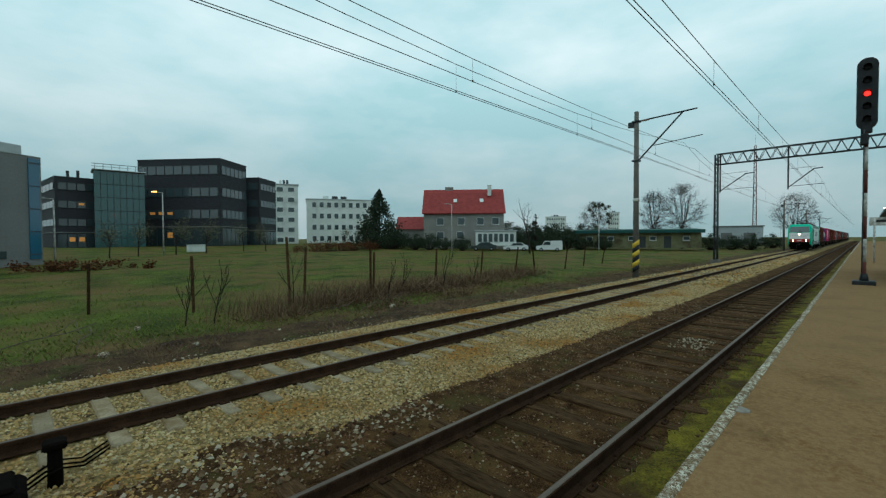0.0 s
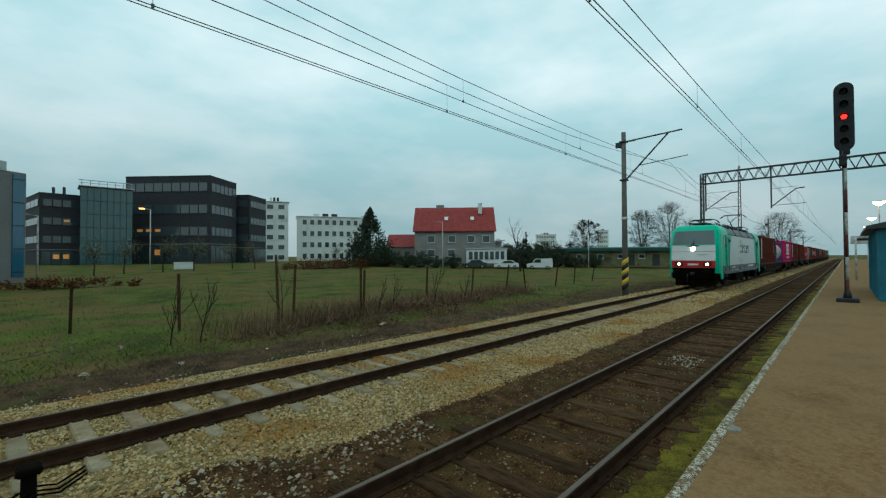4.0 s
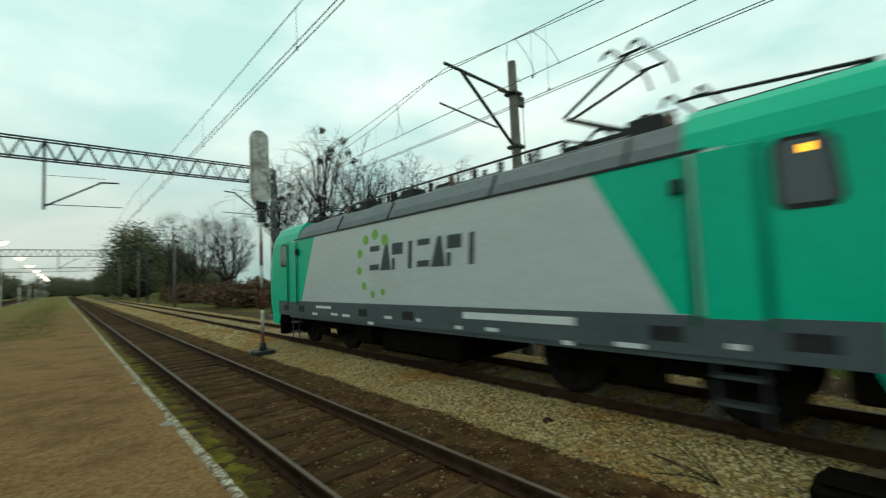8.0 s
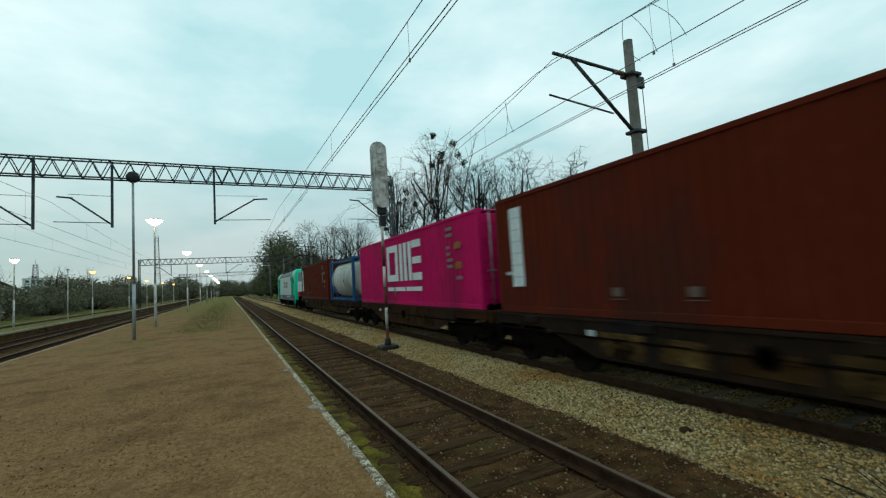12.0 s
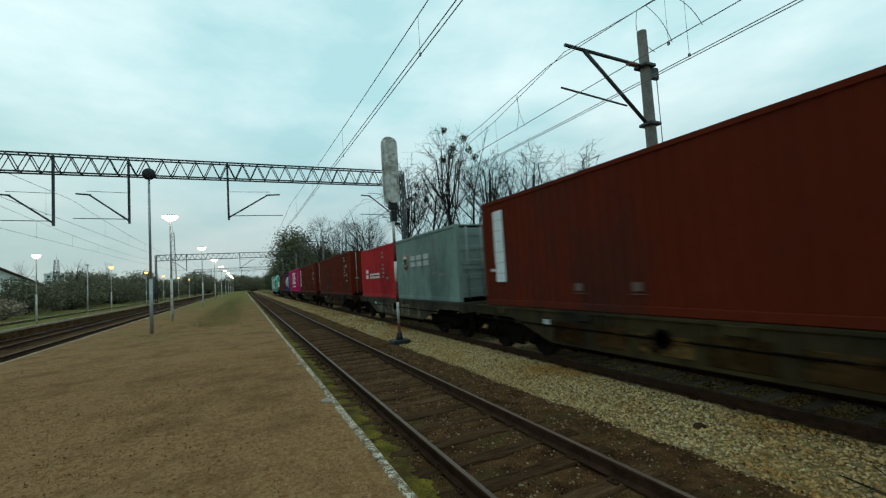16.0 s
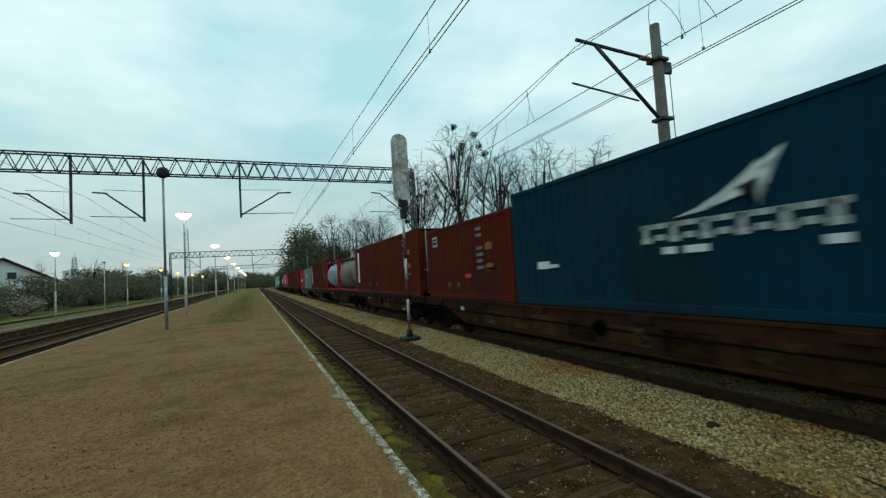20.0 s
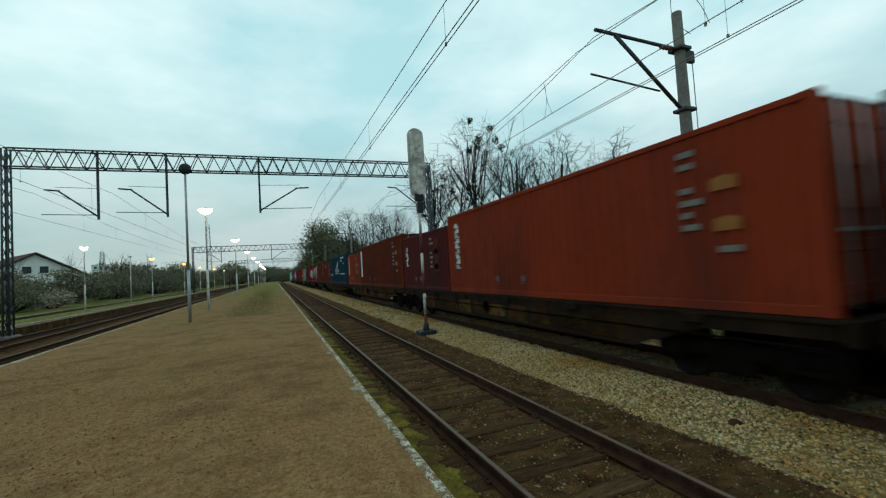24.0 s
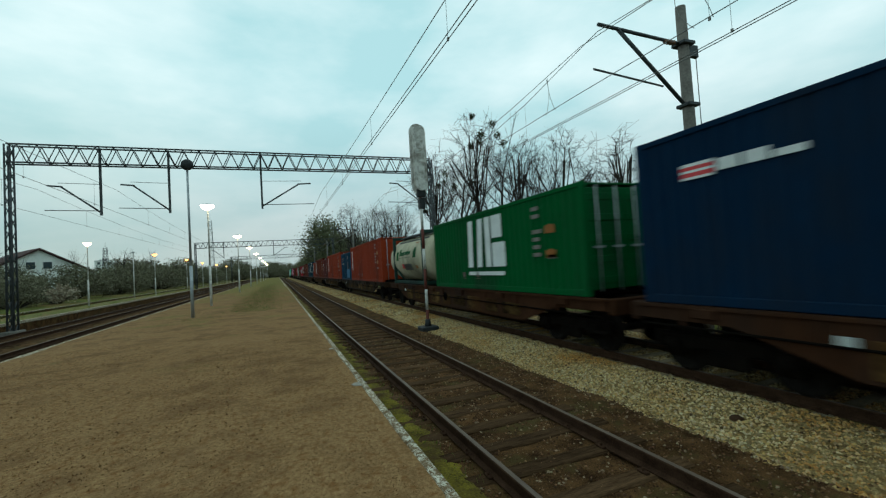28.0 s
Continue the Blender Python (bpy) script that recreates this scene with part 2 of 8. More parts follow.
M = {
    "platform": mat("platform_sand", (0.098, 0.052, 0.020), (0.285, 0.176, 0.082), 24.0, 0.95, bump=0.4, fine=4, stain=(0.135, 0.065, 0.023), amount=0.34, dist=0.006, lo=0.30, hi=0.70, spec=0.03),
    "edge_paint": mat("worn_white_edge_paint", (0.13, 0.082, 0.042), (0.56, 0.53, 0.43), 26, 0.9, bump=0.5, fine=4, stain=(0.14, 0.09, 0.045), amount=0.55, vary=0.12, lo=0.46, hi=0.54),
    "edge_concrete": mat("edge_concrete", (0.12, 0.11, 0.095), (0.21, 0.20, 0.175), 3, 0.9, bump=0.3, vary=0.1),
    "patch": mat("cement_patch", (0.17, 0.15, 0.125), (0.28, 0.255, 0.215), 6, 0.9),
    "soil": mat("trackbed_soil", (0.024, 0.0115, 0.0048), (0.120, 0.064, 0.026), 3.5, 0.95, bump=1.0, fine=18, stain=(0.065, 0.05, 0.018), amount=0.3, dist=0.025, lo=0.40, hi=0.62, spec=0.03),
    "turf": mat("thin_platform_turf", (0.050, 0.056, 0.013), (0.15, 0.150, 0.038), 1.2, 0.95, bump=0.8, fine=16, stain=(0.16, 0.095, 0.04), amount=0.45, dist=0.03),
    "moss": mat("moss", (0.05, 0.038, 0.008), (0.185, 0.150, 0.018), 4.0, 0.95, bump=1.0, fine=9, stain=(0.055, 0.033, 0.012), amount=0.45, dist=0.025, lo=0.38, hi=0.62),
    "ballast": mat("ballast_base", (0.10, 0.068, 0.026), (0.34, 0.25, 0.115), 12, 0.95, bump=1.0, fine=4, stain=(0.15, 0.092, 0.034), amount=0.4, dist=0.03, spec=0.03),
    "field": mat("field_grass", (0.022, 0.031, 0.005), (0.100, 0.124, 0.018), 0.5, 0.95, bump=1.0, fine=26, stain=(0.12, 0.08, 0.028), amount=0.55, dist=0.06, lo=0.40, hi=0.62),
    "verge": mat("verge_litter", (0.022, 0.013, 0.007), (0.105, 0.063, 0.031), 1.6, 0.95, bump=1.0, fine=18, stain=(0.06, 0.065, 0.013), amount=0.22, dist=0.03, lo=0.40, hi=0.60),
    "grass": island_mat("grass_blades", ((0.10, 0.145, 0.02), (0.13, 0.175, 0.028), (0.18, 0.165, 0.055))),
    "meadow": island_mat("meadow_blades", ((0.12, 0.17, 0.025), (0.17, 0.22, 0.035), (0.22, 0.21, 0.07))),
    "sparse": island_mat("olive_platform_grass", ((0.10, 0.13, 0.025), (0.14, 0.155, 0.038), (0.20, 0.18, 0.07))),
    "weeds": island_mat("dead_weeds", ((0.06, 0.030, 0.018), (0.16, 0.085, 0.05), (0.30, 0.20, 0.12), (0.10, 0.05, 0.035))),
    "stones": island_mat("ballast_stones", ((0.35, 0.215, 0.075), (0.60, 0.43, 0.18), (0.45, 0.275, 0.095), (0.71, 0.58, 0.33), (0.075, 0.05, 0.024), (0.63, 0.46, 0.22), (0.48, 0.40, 0.26)), rust=(0.82, 0.58, 0.33)),
    "dark_stones": island_mat("trackbed_gravel", ((0.06, 0.027, 0.012), (0.14, 0.068, 0.030), (0.25, 0.145, 0.075), (0.035, 0.016, 0.007), (0.09, 0.045, 0.02), (0.36, 0.27, 0.17))),
    "grit": island_mat("platform_grit", ((0.11, 0.052, 0.018), (0.24, 0.128, 0.05), (0.15, 0.075, 0.027), (0.07, 0.032, 0.011), (0.34, 0.20, 0.085), (0.20, 0.10, 0.038))),
    "pale_stones": island_mat("pale_rubble", ((0.34, 0.28, 0.19), (0.52, 0.45, 0.33), (0.15, 0.10, 0.06))),
    "rail_side": mat("rusty_rail_web", (0.022, 0.011, 0.006), (0.055, 0.029, 0.017), 6, 0.85, bump=0.3, spec=0.04),
    "rail_top": mat("worn_rail_head", (0.07, 0.047, 0.034), (0.15, 0.112, 0.085), 9, 0.55, metal=0.3, bump=0.05, stretch=(0.1, 1, 1)),
    "timber": mat("old_tarred_timber", (0.022, 0.011, 0.005), (0.092, 0.054, 0.027), 3, 0.92, bump=0.8, fine=5, vary=0.35, stretch=(5, 0.6, 5), spec=0.03),
    "sleeper": mat("sleeper_concrete", (0.18, 0.14, 0.088), (0.31, 0.25, 0.165), 4, 0.9, bump=0.4, vary=0.18, stain=(0.15, 0.10, 0.05), amount=0.4),
    "concrete": mat("mast_concrete", (0.10, 0.092, 0.08), (0.18, 0.165, 0.145), 2, 0.9, bump=0.3),
    "steel": mat("dark_painted_steel", (0.035, 0.04, 0.042), (0.075, 0.08, 0.085), 4, 0.6, metal=0.3, bump=0.1),
    "galv": mat("galvanised_steel", (0.22, 0.24, 0.25), (0.36, 0.38, 0.39), 5, 0.5, metal=0.5, bump=0.1),
    "white_paint": mat("grey_white_paint", (0.42, 0.41, 0.38), (0.66, 0.65, 0.61), 6, 0.75, bump=0.2, stain=(0.22, 0.20, 0.17), amount=0.5),
    "red_paint": mat("red_brown_paint", (0.07, 0.022, 0.016), (0.13, 0.038, 0.028), 5, 0.7),
    "black": mat("black_paint", (0.012, 0.013, 0.014), (0.03, 0.031, 0.033), 5, 0.55, bump=0.08),
    "yellow": mat("yellow_paint", (0.55, 0.36, 0.03), (0.7, 0.48, 0.06), 5, 0.6),
    # near-black base colours: the deep shade under the train is painted into them
    "rubber": mat("shade_dark_underframe", (0.0025, 0.002, 0.0016), (0.008, 0.006, 0.0045), 5, 0.85, bump=0.2, spec=0.02),
    "wheel": mat("shade_dark_wheel_steel", (0.005, 0.004, 0.0032), (0.014, 0.011, 0.009), 8, 0.75, spec=0.05),
    "wire": mat("copper_wire_dull", (0.13, 0.13, 0.125), (0.2, 0.2, 0.19), 3, 0.6, metal=0.2, bump=0),
    "porcelain": mat("brown_insulator", (0.12, 0.06, 0.035), (0.2, 0.1, 0.06), 5, 0.3),
    "bark": mat("bark", (0.016, 0.013, 0.011), (0.045, 0.037, 0.03), 5, 0.95, bump=0.8, stretch=(4, 4, 0.8)),
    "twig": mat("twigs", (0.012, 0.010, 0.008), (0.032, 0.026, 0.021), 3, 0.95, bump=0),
    # paler copy of the twigs: distance haze is put into the colour
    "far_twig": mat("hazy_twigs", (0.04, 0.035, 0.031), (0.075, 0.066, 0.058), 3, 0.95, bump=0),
    # both leaf colours are raised to carry the haze of distance
    "leaf": island_mat("hazy_spring_leaves", ((0.15, 0.15, 0.088), (0.185, 0.178, 0.108), (0.21, 0.195, 0.125), (0.165, 0.15, 0.105)), bump=0.1),
    "spring_green": island_mat("hazy_young_leaves", ((0.11, 0.128, 0.06), (0.155, 0.17, 0.083), (0.195, 0.20, 0.108), (0.13, 0.125, 0.075)), bump=0.1),
    "conifer": island_mat("conifer_needles", ((0.022, 0.038, 0.022), (0.042, 0.062, 0.036), (0.065, 0.078, 0.045))),
    "mistletoe": island_mat("mistletoe", ((0.03, 0.045, 0.015), (0.055, 0.07, 0.025), (0.02, 0.03, 0.012))),
    "rust_bush": island_mat("rusty_shrub", ((0.11, 0.040, 0.016), (0.17, 0.065, 0.024), (0.07, 0.035, 0.018))),
    "lamp_glow": glow("lit_lamp", (1.0, 0.80, 0.52), 7.0),
    "lamp_orange": glow("lit_orange_lamp", (1.0, 0.42, 0.1), 4.5),
    "head_glow": glow("headlight", (1.0, 0.76, 0.46), 14.0),
    "red_glow": glow("red_signal_light", (1.0, 0.018, 0.014), 3.5),
    "window_glow": glow("lit_room", (0.9, 0.36, 0.08), 0.14),
    "lens_dark": mat("dark_lens", (0.008, 0.008, 0.009), (0.014, 0.014, 0.015), 8, 0.6, bump=0),
    "pane": glass("window_pane", (0.035, 0.05, 0.055)),
    "cab_light": glow("orange_cab_light", (1.0, 0.42, 0.03), 3.0),
    # base colour lighter than the other panes, with the sky's reflection painted in
    "windscreen": glass("sky_toned_windscreen", (0.10, 0.12, 0.12), 0.12),
    "pane_light": glass("office_pane", (0.055, 0.075, 0.085), 0.14),
    "pane_teal": glass("greenish_atrium_glass", (0.03, 0.085, 0.085)),
    "pane_blue": glass("blue_curtain_glass", (0.02, 0.10, 0.17)),
}
patches(M["platform"], (0.078, 0.040, 0.017), 1.3, 0.48, 0.66, 0.0, 0.6)
patches(M["platform"], (0.105, 0.108, 0.026), 0.5, 0.68, 0.90, -0.006, 0.7)
patches(M["platform"], (0.235, 0.145, 0.072), 0.9, 0.46, 0.70, 0.03, 0.55)


# ---- mesh tools ----
class Geo:
    """Vertices and faces of one mesh, gathered from simple shapes."""

    def __init__(self):
        self.v, self.f, self.smooth = [], [], []

    def put(self, verts, faces, smooth=False):
        o = len(self.v)
        self.v.extend(verts)
        self.f.extend([tuple(i + o for i in q) for q in faces])
        self.smooth.extend([smooth] * len(faces))
        return self

    def box(self, c, s, ch=0.0, turn=None):
        hx, hy, hz = s[0] / 2, s[1] / 2, s[2] / 2
        ch = min(ch, 0.45 * min(s))
        if ch <= 0:
            p = [(sx * hx, sy * hy, sz * hz) for sx in (-1, 1) for sy in (-1, 1) for sz in (-1, 1)]
            f = [(0, 1, 3, 2), (4, 6, 7, 5), (0, 4, 5, 1), (2, 3, 7, 6), (0, 2, 6, 4), (1, 5, 7, 3)]
        else:
            p, idx = [], {}
            for sx in (-1, 1):
                for sy in (-1, 1):
                    for sz in (-1, 1):
                        for a in range(3):
                            q = [sx * (hx - ch), sy * (hy - ch), sz * (hz - ch)]
                            q[a] = (sx * hx, sy * hy, sz * hz)[a]
                            idx[sx, sy, sz, a] = len(p)
                            p.append(tuple(q))
            f = []
            for a in range(3):
                b, c2 = (a + 1) % 3, (a + 2) % 3
                for s1 in (-1, 1):
                    loop = []
                    for sb, sc in ((-1, -1), (1, -1), (1, 1), (-1, 1)):
                        k = [0, 0, 0]
                        k[a], k[b], k[c2] = s1, sb, sc
                        loop.append(idx[(*k, a)])
                    f.append(tuple(loop if s1 > 0 else loop[::-1]))
                for sb in (-1, 1):
                    for sc in (-1, 1):
                        k0, k1 = [0, 0, 0], [0, 0, 0]
                        k0[a], k1[a] = -1, 1
                        k0[b] = k1[b] = sb
                        k0[c2] = k1[c2] = sc
                        q = [idx[(*k0, b)], idx[(*k1, b)], idx[(*k1, c2)], idx[(*k0, c2)]]
                        f.append(tuple(q if sb * sc < 0 else q[::-1]))
            for sx in (-1, 1):
                for sy in (-1, 1):
                    for sz in (-1, 1):
                        q = [idx[sx, sy, sz, a] for a in range(3)]
                        f.append(tuple(q if sx * sy * sz > 0 else q[::-1]))
        if turn is not None:
            p = [tuple(turn @ Vector(q)) for q in p]
        return self.put([(q[0] + c[0], q[1] + c[1], q[2] + c[2]) for q in p], f)

    def tube(self, a, b, r0, r1=None, n=8, caps=True, smooth=True):
        a, b = Vector(a), Vector(b)
        r1 = r0 if r1 is None else r1
        d = b - a
        if d.length < 1e-6:
            return self
        d.normalize()
        u = d.cross(Vector((0, 0, 1)) if abs(d.z) < 0.9 else Vector((1, 0, 0))).normalized()
        w = d.cross(u)
        ring = [(math.cos(2 * math.pi * i / n), math.sin(2 * math.pi * i / n)) for i in range(n)]
        vs = [tuple(a + (u * x + w * y) * r0) for x, y in ring] + [tuple(b + (u * x + w * y) * r1) for x, y in ring]
        o = len(self.v)
        self.v.extend(vs)
        for i in range(n):
            j = (i + 1) % n
            self.f.append((o + i, o + j, o + n + j, o + n + i))
            self.smooth.append(smooth)
        if caps:
            self.f.append(tuple(o + i for i in range(n))[::-1])
            self.f.append(tuple(o + n + i for i in range(n)))
            self.smooth.extend([False, False])
        return self

    def path(self, pts, r, n=5):
        """One bent tube through the points."""
        pts = [Vector(p) for p in pts]
        vs, f = [], []
        for i, p in enumerate(pts):
            d = (pts[min(i + 1, len(pts) - 1)] - pts[max(i - 1, 0)]).normalized()
            u = d.cross(Vector((0, 0, 1)) if abs(d.z) < 0.95 else Vector((1, 0, 0))).normalized()
            w = d.cross(u)
            vs += [tuple(p + (u * math.cos(6.2832 * k / n) + w * math.sin(6.2832 * k / n)) * r) for k in range(n)]
        for i in range(len(pts) - 1):
            for k in range(n):
                j = (k + 1) % n
                f.append((i * n + k, i * n + j, i * n + n + j, i * n + n + k))
        f += [tuple(range(n))[::-1], tuple(range(len(vs) - n, len(vs)))]
        return self.put(vs, f, True)

    def prism(self, prof, a, b, axis="x"):
        """A closed outline, given in the two other axes, drawn out from a to b."""
        def at(t, p):
            return {"x": (t, p[0], p[1]), "y": (p[0], t, p[1]), "z": (p[0], p[1], t)}[axis]
        n = len(prof)
        vs = [at(a, p) for p in prof] + [at(b, p) for p in prof]
        f = [(i, (i + 1) % n, n + (i + 1) % n, n + i) for i in range(n)]
        return self.put(vs, f + [tuple(range(n))[::-1], tuple(range(n, 2 * n))])

    def lathe(self, c, prof, n=16, axis="z", smooth=True):
        """A turned shape: (radius, height) pairs round an axis through c."""
        vs, f = [], []
        for r, h in prof:
            for i in range(n):
                x, y = r * math.cos(2 * math.pi * i / n), r * math.sin(2 * math.pi * i / n)
                q = {"z": (x, y, h), "x": (h, x, y), "y": (x, h, y)}[axis]
                vs.append((c[0] + q[0], c[1] + q[1], c[2] + q[2]))
        for k in range(len(prof) - 1):
            for i in range(n):
                j = (i + 1) % n
                f.append((k * n + i, k * n + j, k * n + n + j, k * n + n + i))
        f.append(tuple(range(n))[::-1])
        f.append(tuple(range((len(prof) - 1) * n, len(prof) * n)))
        return self.put(vs, f, smooth)

    def data(self, name, *mats):
        me = bpy.data.meshes.new(name)
        me.from_pydata(self.v, [], self.f)
        for m in mats:
            me.materials.append(m)
        if any(self.smooth):
            me.polygons.foreach_set("use_smooth", self.smooth)
        bm = bmesh.new()
        bm.from_mesh(me)
        bmesh.ops.recalc_face_normals(bm, faces=bm.faces)
        bm.to_mesh(me)
        bm.free()
        me.update()
        return me


def quick(name, verts, faces, m):
    """One mesh out of arrays, for what nobody could count."""
    me = bpy.data.meshes.new(name)
    me.from_pydata(verts, [], faces)
    me.materials.append(m)
    me.update()
    return me


def thing(name, label, category, m=None, group=""):
    ob = new(name)
    ob.empty_display_size = 0.3
    ob.matrix_basis = m if m is not None else Matrix.Identity(4)
    return tagged(ob, label, category, group)


def part(name, geo, material, parent, label="", m=None):
    data = geo if isinstance(geo, bpy.types.Mesh) else geo.data(name, material)
    ob = new(name, data)
    ob.parent = parent
    if m is not None:
        ob.matrix_basis = m
    return tagged(ob, label)


def solo(name, geo, material, label, category, m=None, group="", kind=""):
    ob = new(name, geo if isinstance(geo, bpy.types.Mesh) else geo.data(name, material))
    if m is not None:
        ob.matrix_basis = m
    return tagged(ob, label, category, group, kind)


# ---- plan ----
Y1, Y2, Y3, Y4 = 2.65, 7.355, -8.2, -11.6      # track axes
GAUGE = 1.505
EDGE, PLAT = 0.963, 0.45                       # platform edge and height
EDGE_BACK = -6.55


def step(v, xs, ys):
    return float(np.interp(v, xs, ys))


def ground_z(x, y):
    z = step(y, (-900, -60, -22, -19, -14, -6, 0.8, 1.0, 5.0, 5.6, 9.4, 10.2, 12, 16, 24, 45, 80, 130, 900),
             (2, 0.9, 0.1, -0.3, -0.5, -0.5, -0.5, -0.5, -0.5, -0.5, -0.5, -0.42, -0.4, -0.3, -0.2, 0.1, 1.0, 1.1, 3))
    if y > 10:
        z += 0.10 * noise.noise((x * 0.25, y * 0.25, 0)) * min(1, (y - 10) / 3)
    return z


def sheet(name, xs, ys, height, material, label, category):
    """A ground surface on a grid."""
    vs = [(x, y, height(x, y)) for x in xs for y in ys]
    n = len(ys)
    fs = [(i * n + j, (i + 1) * n + j, (i + 1) * n + j + 1, i * n + j + 1) for i in range(len(xs) - 1) for j in range(n - 1)]
    ob = new(name, quick(name, vs, fs, material))
    ob.data.polygons.foreach_set("use_smooth", [True] * len(fs))
    return tagged(ob, label, category, kind="structure")


def spread(*runs):
    """Grid lines: (start, stop, pitch) runs, one after the other."""
    out = []
    for a, b, d in runs:
        k = max(1, round((b - a) / d))
        out += [a + (b - a) * i / k for i in range(k)]
    return out + [runs[-1][1]]


sheet("ground", spread((-2400, -300, 150), (-300, -60, 12), (-60, 90, 1.0), (90, 300, 12), (300, 2400, 150)),
      spread((-2400, -100, 150), (-100, -24, 8), (-24, -6, 1.0), (-6, 0.8, 1.7), (0.8, 1.0, 0.2), (1.0, 5.0, 1.0), (5.0, 5.6, 0.3), (5.6, 9.4, 1.9), (9.4, 26, 0.4), (26, 90, 2), (90, 300, 15), (300, 2400, 150)),
      ground_z, M["field"], "green and brown spring grass field beside the railway", "ground")

def soil_z(x, y):
    rim = 4.62 + 0.85 * math.exp(-((x - 1.1) / 1.3) ** 2) + 0.12 * noise.noise((x * 0.8, 0, 2))
    return -0.185 + 0.03 * noise.noise((x * 1.7, y * 1.7, 3)) + 0.012 * noise.noise((x * 6, y * 6, 1)) - 0.3 * max(0, y - rim)


sheet("track_bed_1", spread((-260, -25, 5), (-25, 40, 0.25), (40, 300, 5)), spread((0.93, 5.3, 0.19)),
      soil_z,
      M["soil"], "dark brown earth trackbed between old sleepers", "trackbed")
sheet("moss_strip", spread((-120, -25, 2), (-25, 40, 0.12), (40, 90, 2)), spread((0.94, 1.86, 0.1)),
      lambda x, y: -0.156 + 0.035 * noise.noise((x * 1.7, y * 1.7, 3)) + 0.03 * noise.noise((x * 5, y * 5, 2)) - 0.07 * max(0, y - 1.52) / 0.3 - 0.05 * (y < 0.97),
      M["moss"], "yellow-green moss between rail and platform edge", "moss")


def ballast_z(x, y):
    edge = min(y - 4.4, 9.75 - y)
    heap = 0.04 * min(1.0, max(0.0, (-0.3 - x) / 1.2)) * step(y, (5.0, 5.5, 6.3, 6.5), (0, 1, 1, 0))
    return step(edge, (0, 0.25, 0.75, 9), (-0.26, -0.21, -0.185, -0.18)) + 0.02 * noise.noise((x * 3, y * 3, 5)) + heap


sheet("track_bed_2", spread((-260, -30, 5), (-30, 60, 0.25), (60, 400, 8)), spread((4.4, 9.75, 0.2)), ballast_z, M["ballast"],
      "pale yellowish crushed stone ballast", "ballast")
sheet("verge", spread((-60, -25, 2), (-25, 60, 0.3), (60, 120, 3)), spread((9.7, 13.4, 0.24)),
      lambda x, y: ground_z(x, y) + 0.05 + 0.09 * noise.noise((x * 0.5, y * 0.8, 9)) + 0.04 * noise.noise((x * 2.2, y * 2.2, 6)) - 0.16 * max(0, y - 12) / 1.4 - 0.05 * (y < 9.8),
      M["verge"], "dark earthy verge with dry litter beside the ballast", "verge")
sheet("track_bed_3", spread((-260, 100, 5)), spread((-13.15, -6.5, 0.35)),
      lambda x, y: -0.19 + 0.02 * noise.noise((x, y * 3, 5)), M["soil"], "brown stony trackbed of two further tracks", "trackbed")


def rail_profile(y):
    half = [(0.07, -0.16), (0.07, -0.148), (0.012, -0.125), (0.009, -0.045), (0.036, -0.035), (0.036, -0.006), (0.028, 0.0)]
    return [(y + a, z) for a, z in half] + [(y - a, z) for a, z in reversed(half)]


def track(name, axis, x0, x1, near, pitch, material, size, top, label):
    """Two rails on sleepers; the sleepers in the stretch called near are pieces of their own."""
    t = thing(name, label, "railway track")
    t["kind"] = "structure"
    for s in (-1, 1):
        part("rail", Geo().prism(rail_profile(axis + s * GAUGE / 2), x0, x1), M["rail_side"], t)
        part("rail_head", Geo().box(((x0 + x1) / 2, axis + s * GAUGE / 2, 0.001), (x1 - x0, 0.05, 0.006)), M["rail_top"], t, "shiny worn running surface")
    rng = random.Random(name)
    one = Geo().box((0, 0, -size[2] / 2), size, 0.02).data("sleeper", material)
    clip = Geo()
    for s in (-1, 1):
        for d in (-1, 1):
            clip.box((0, s * GAUGE / 2 + d * 0.1, 0.012), (0.13, 0.06, 0.03), 0.008)
            clip.tube((0, s * GAUGE / 2 + d * 0.105, 0.01), (0, s * GAUGE / 2 + d * 0.105, 0.055), 0.015, 0.015, 6)
    clip = clip.data("rail_clip", M["rail_side"])
    rest = Geo()
    k = int((x1 - x0) / pitch)
    for i in range(k):
        x = x0 + (i + 0.5) * pitch
        if near[0] < x < near[1]:
            p = pose(x + rng.uniform(-0.04, 0.04), axis + rng.uniform(-0.05, 0.05), top + rng.uniform(-0.012, 0.006), 0, 0, rng.uniform(-1.5, 1.5))
            s = part("sleeper", one, None, t, m=p)
            if -14 < x < 26:
                part("rail_clip", clip, None, s)
        else:
            rest.box((x, axis, top - size[2] / 2), size)
    r = part("sleeper_row", rest, material, t)
    r["kind"] = "stuff"
    return t


track("railway_track_1", Y1, -250, 300, (-50, 62), 0.66, M["timber"], (0.25, 2.55, 0.16), -0.158, "disused-looking track with dark timber sleepers and rusty rails")
track("railway_track_2", Y2, -250, 380, (-45, 60), 0.62, M["sleeper"], (0.21, 2.6, 0.16), -0.158, "main track on pale concrete sleepers in ballast")
track("railway_track_3", Y3, -250, 60, (-40, -14), 0.66, M["timber"], (0.25, 2.55, 0.16), -0.158, "further track with timber sleepers beyond the platform")
track("railway_track_4", Y4, -250, 60, (-40, -14), 0.66, M["timber"], (0.25, 2.55, 0.16), -0.158, "further track beside the second platform")
track("railway_track_5", -21.0, -250, 60, (-30, -29), 0.66, M["timber"], (0.25, 2.55, 0.16), -0.158, "outer track behind the second platform")

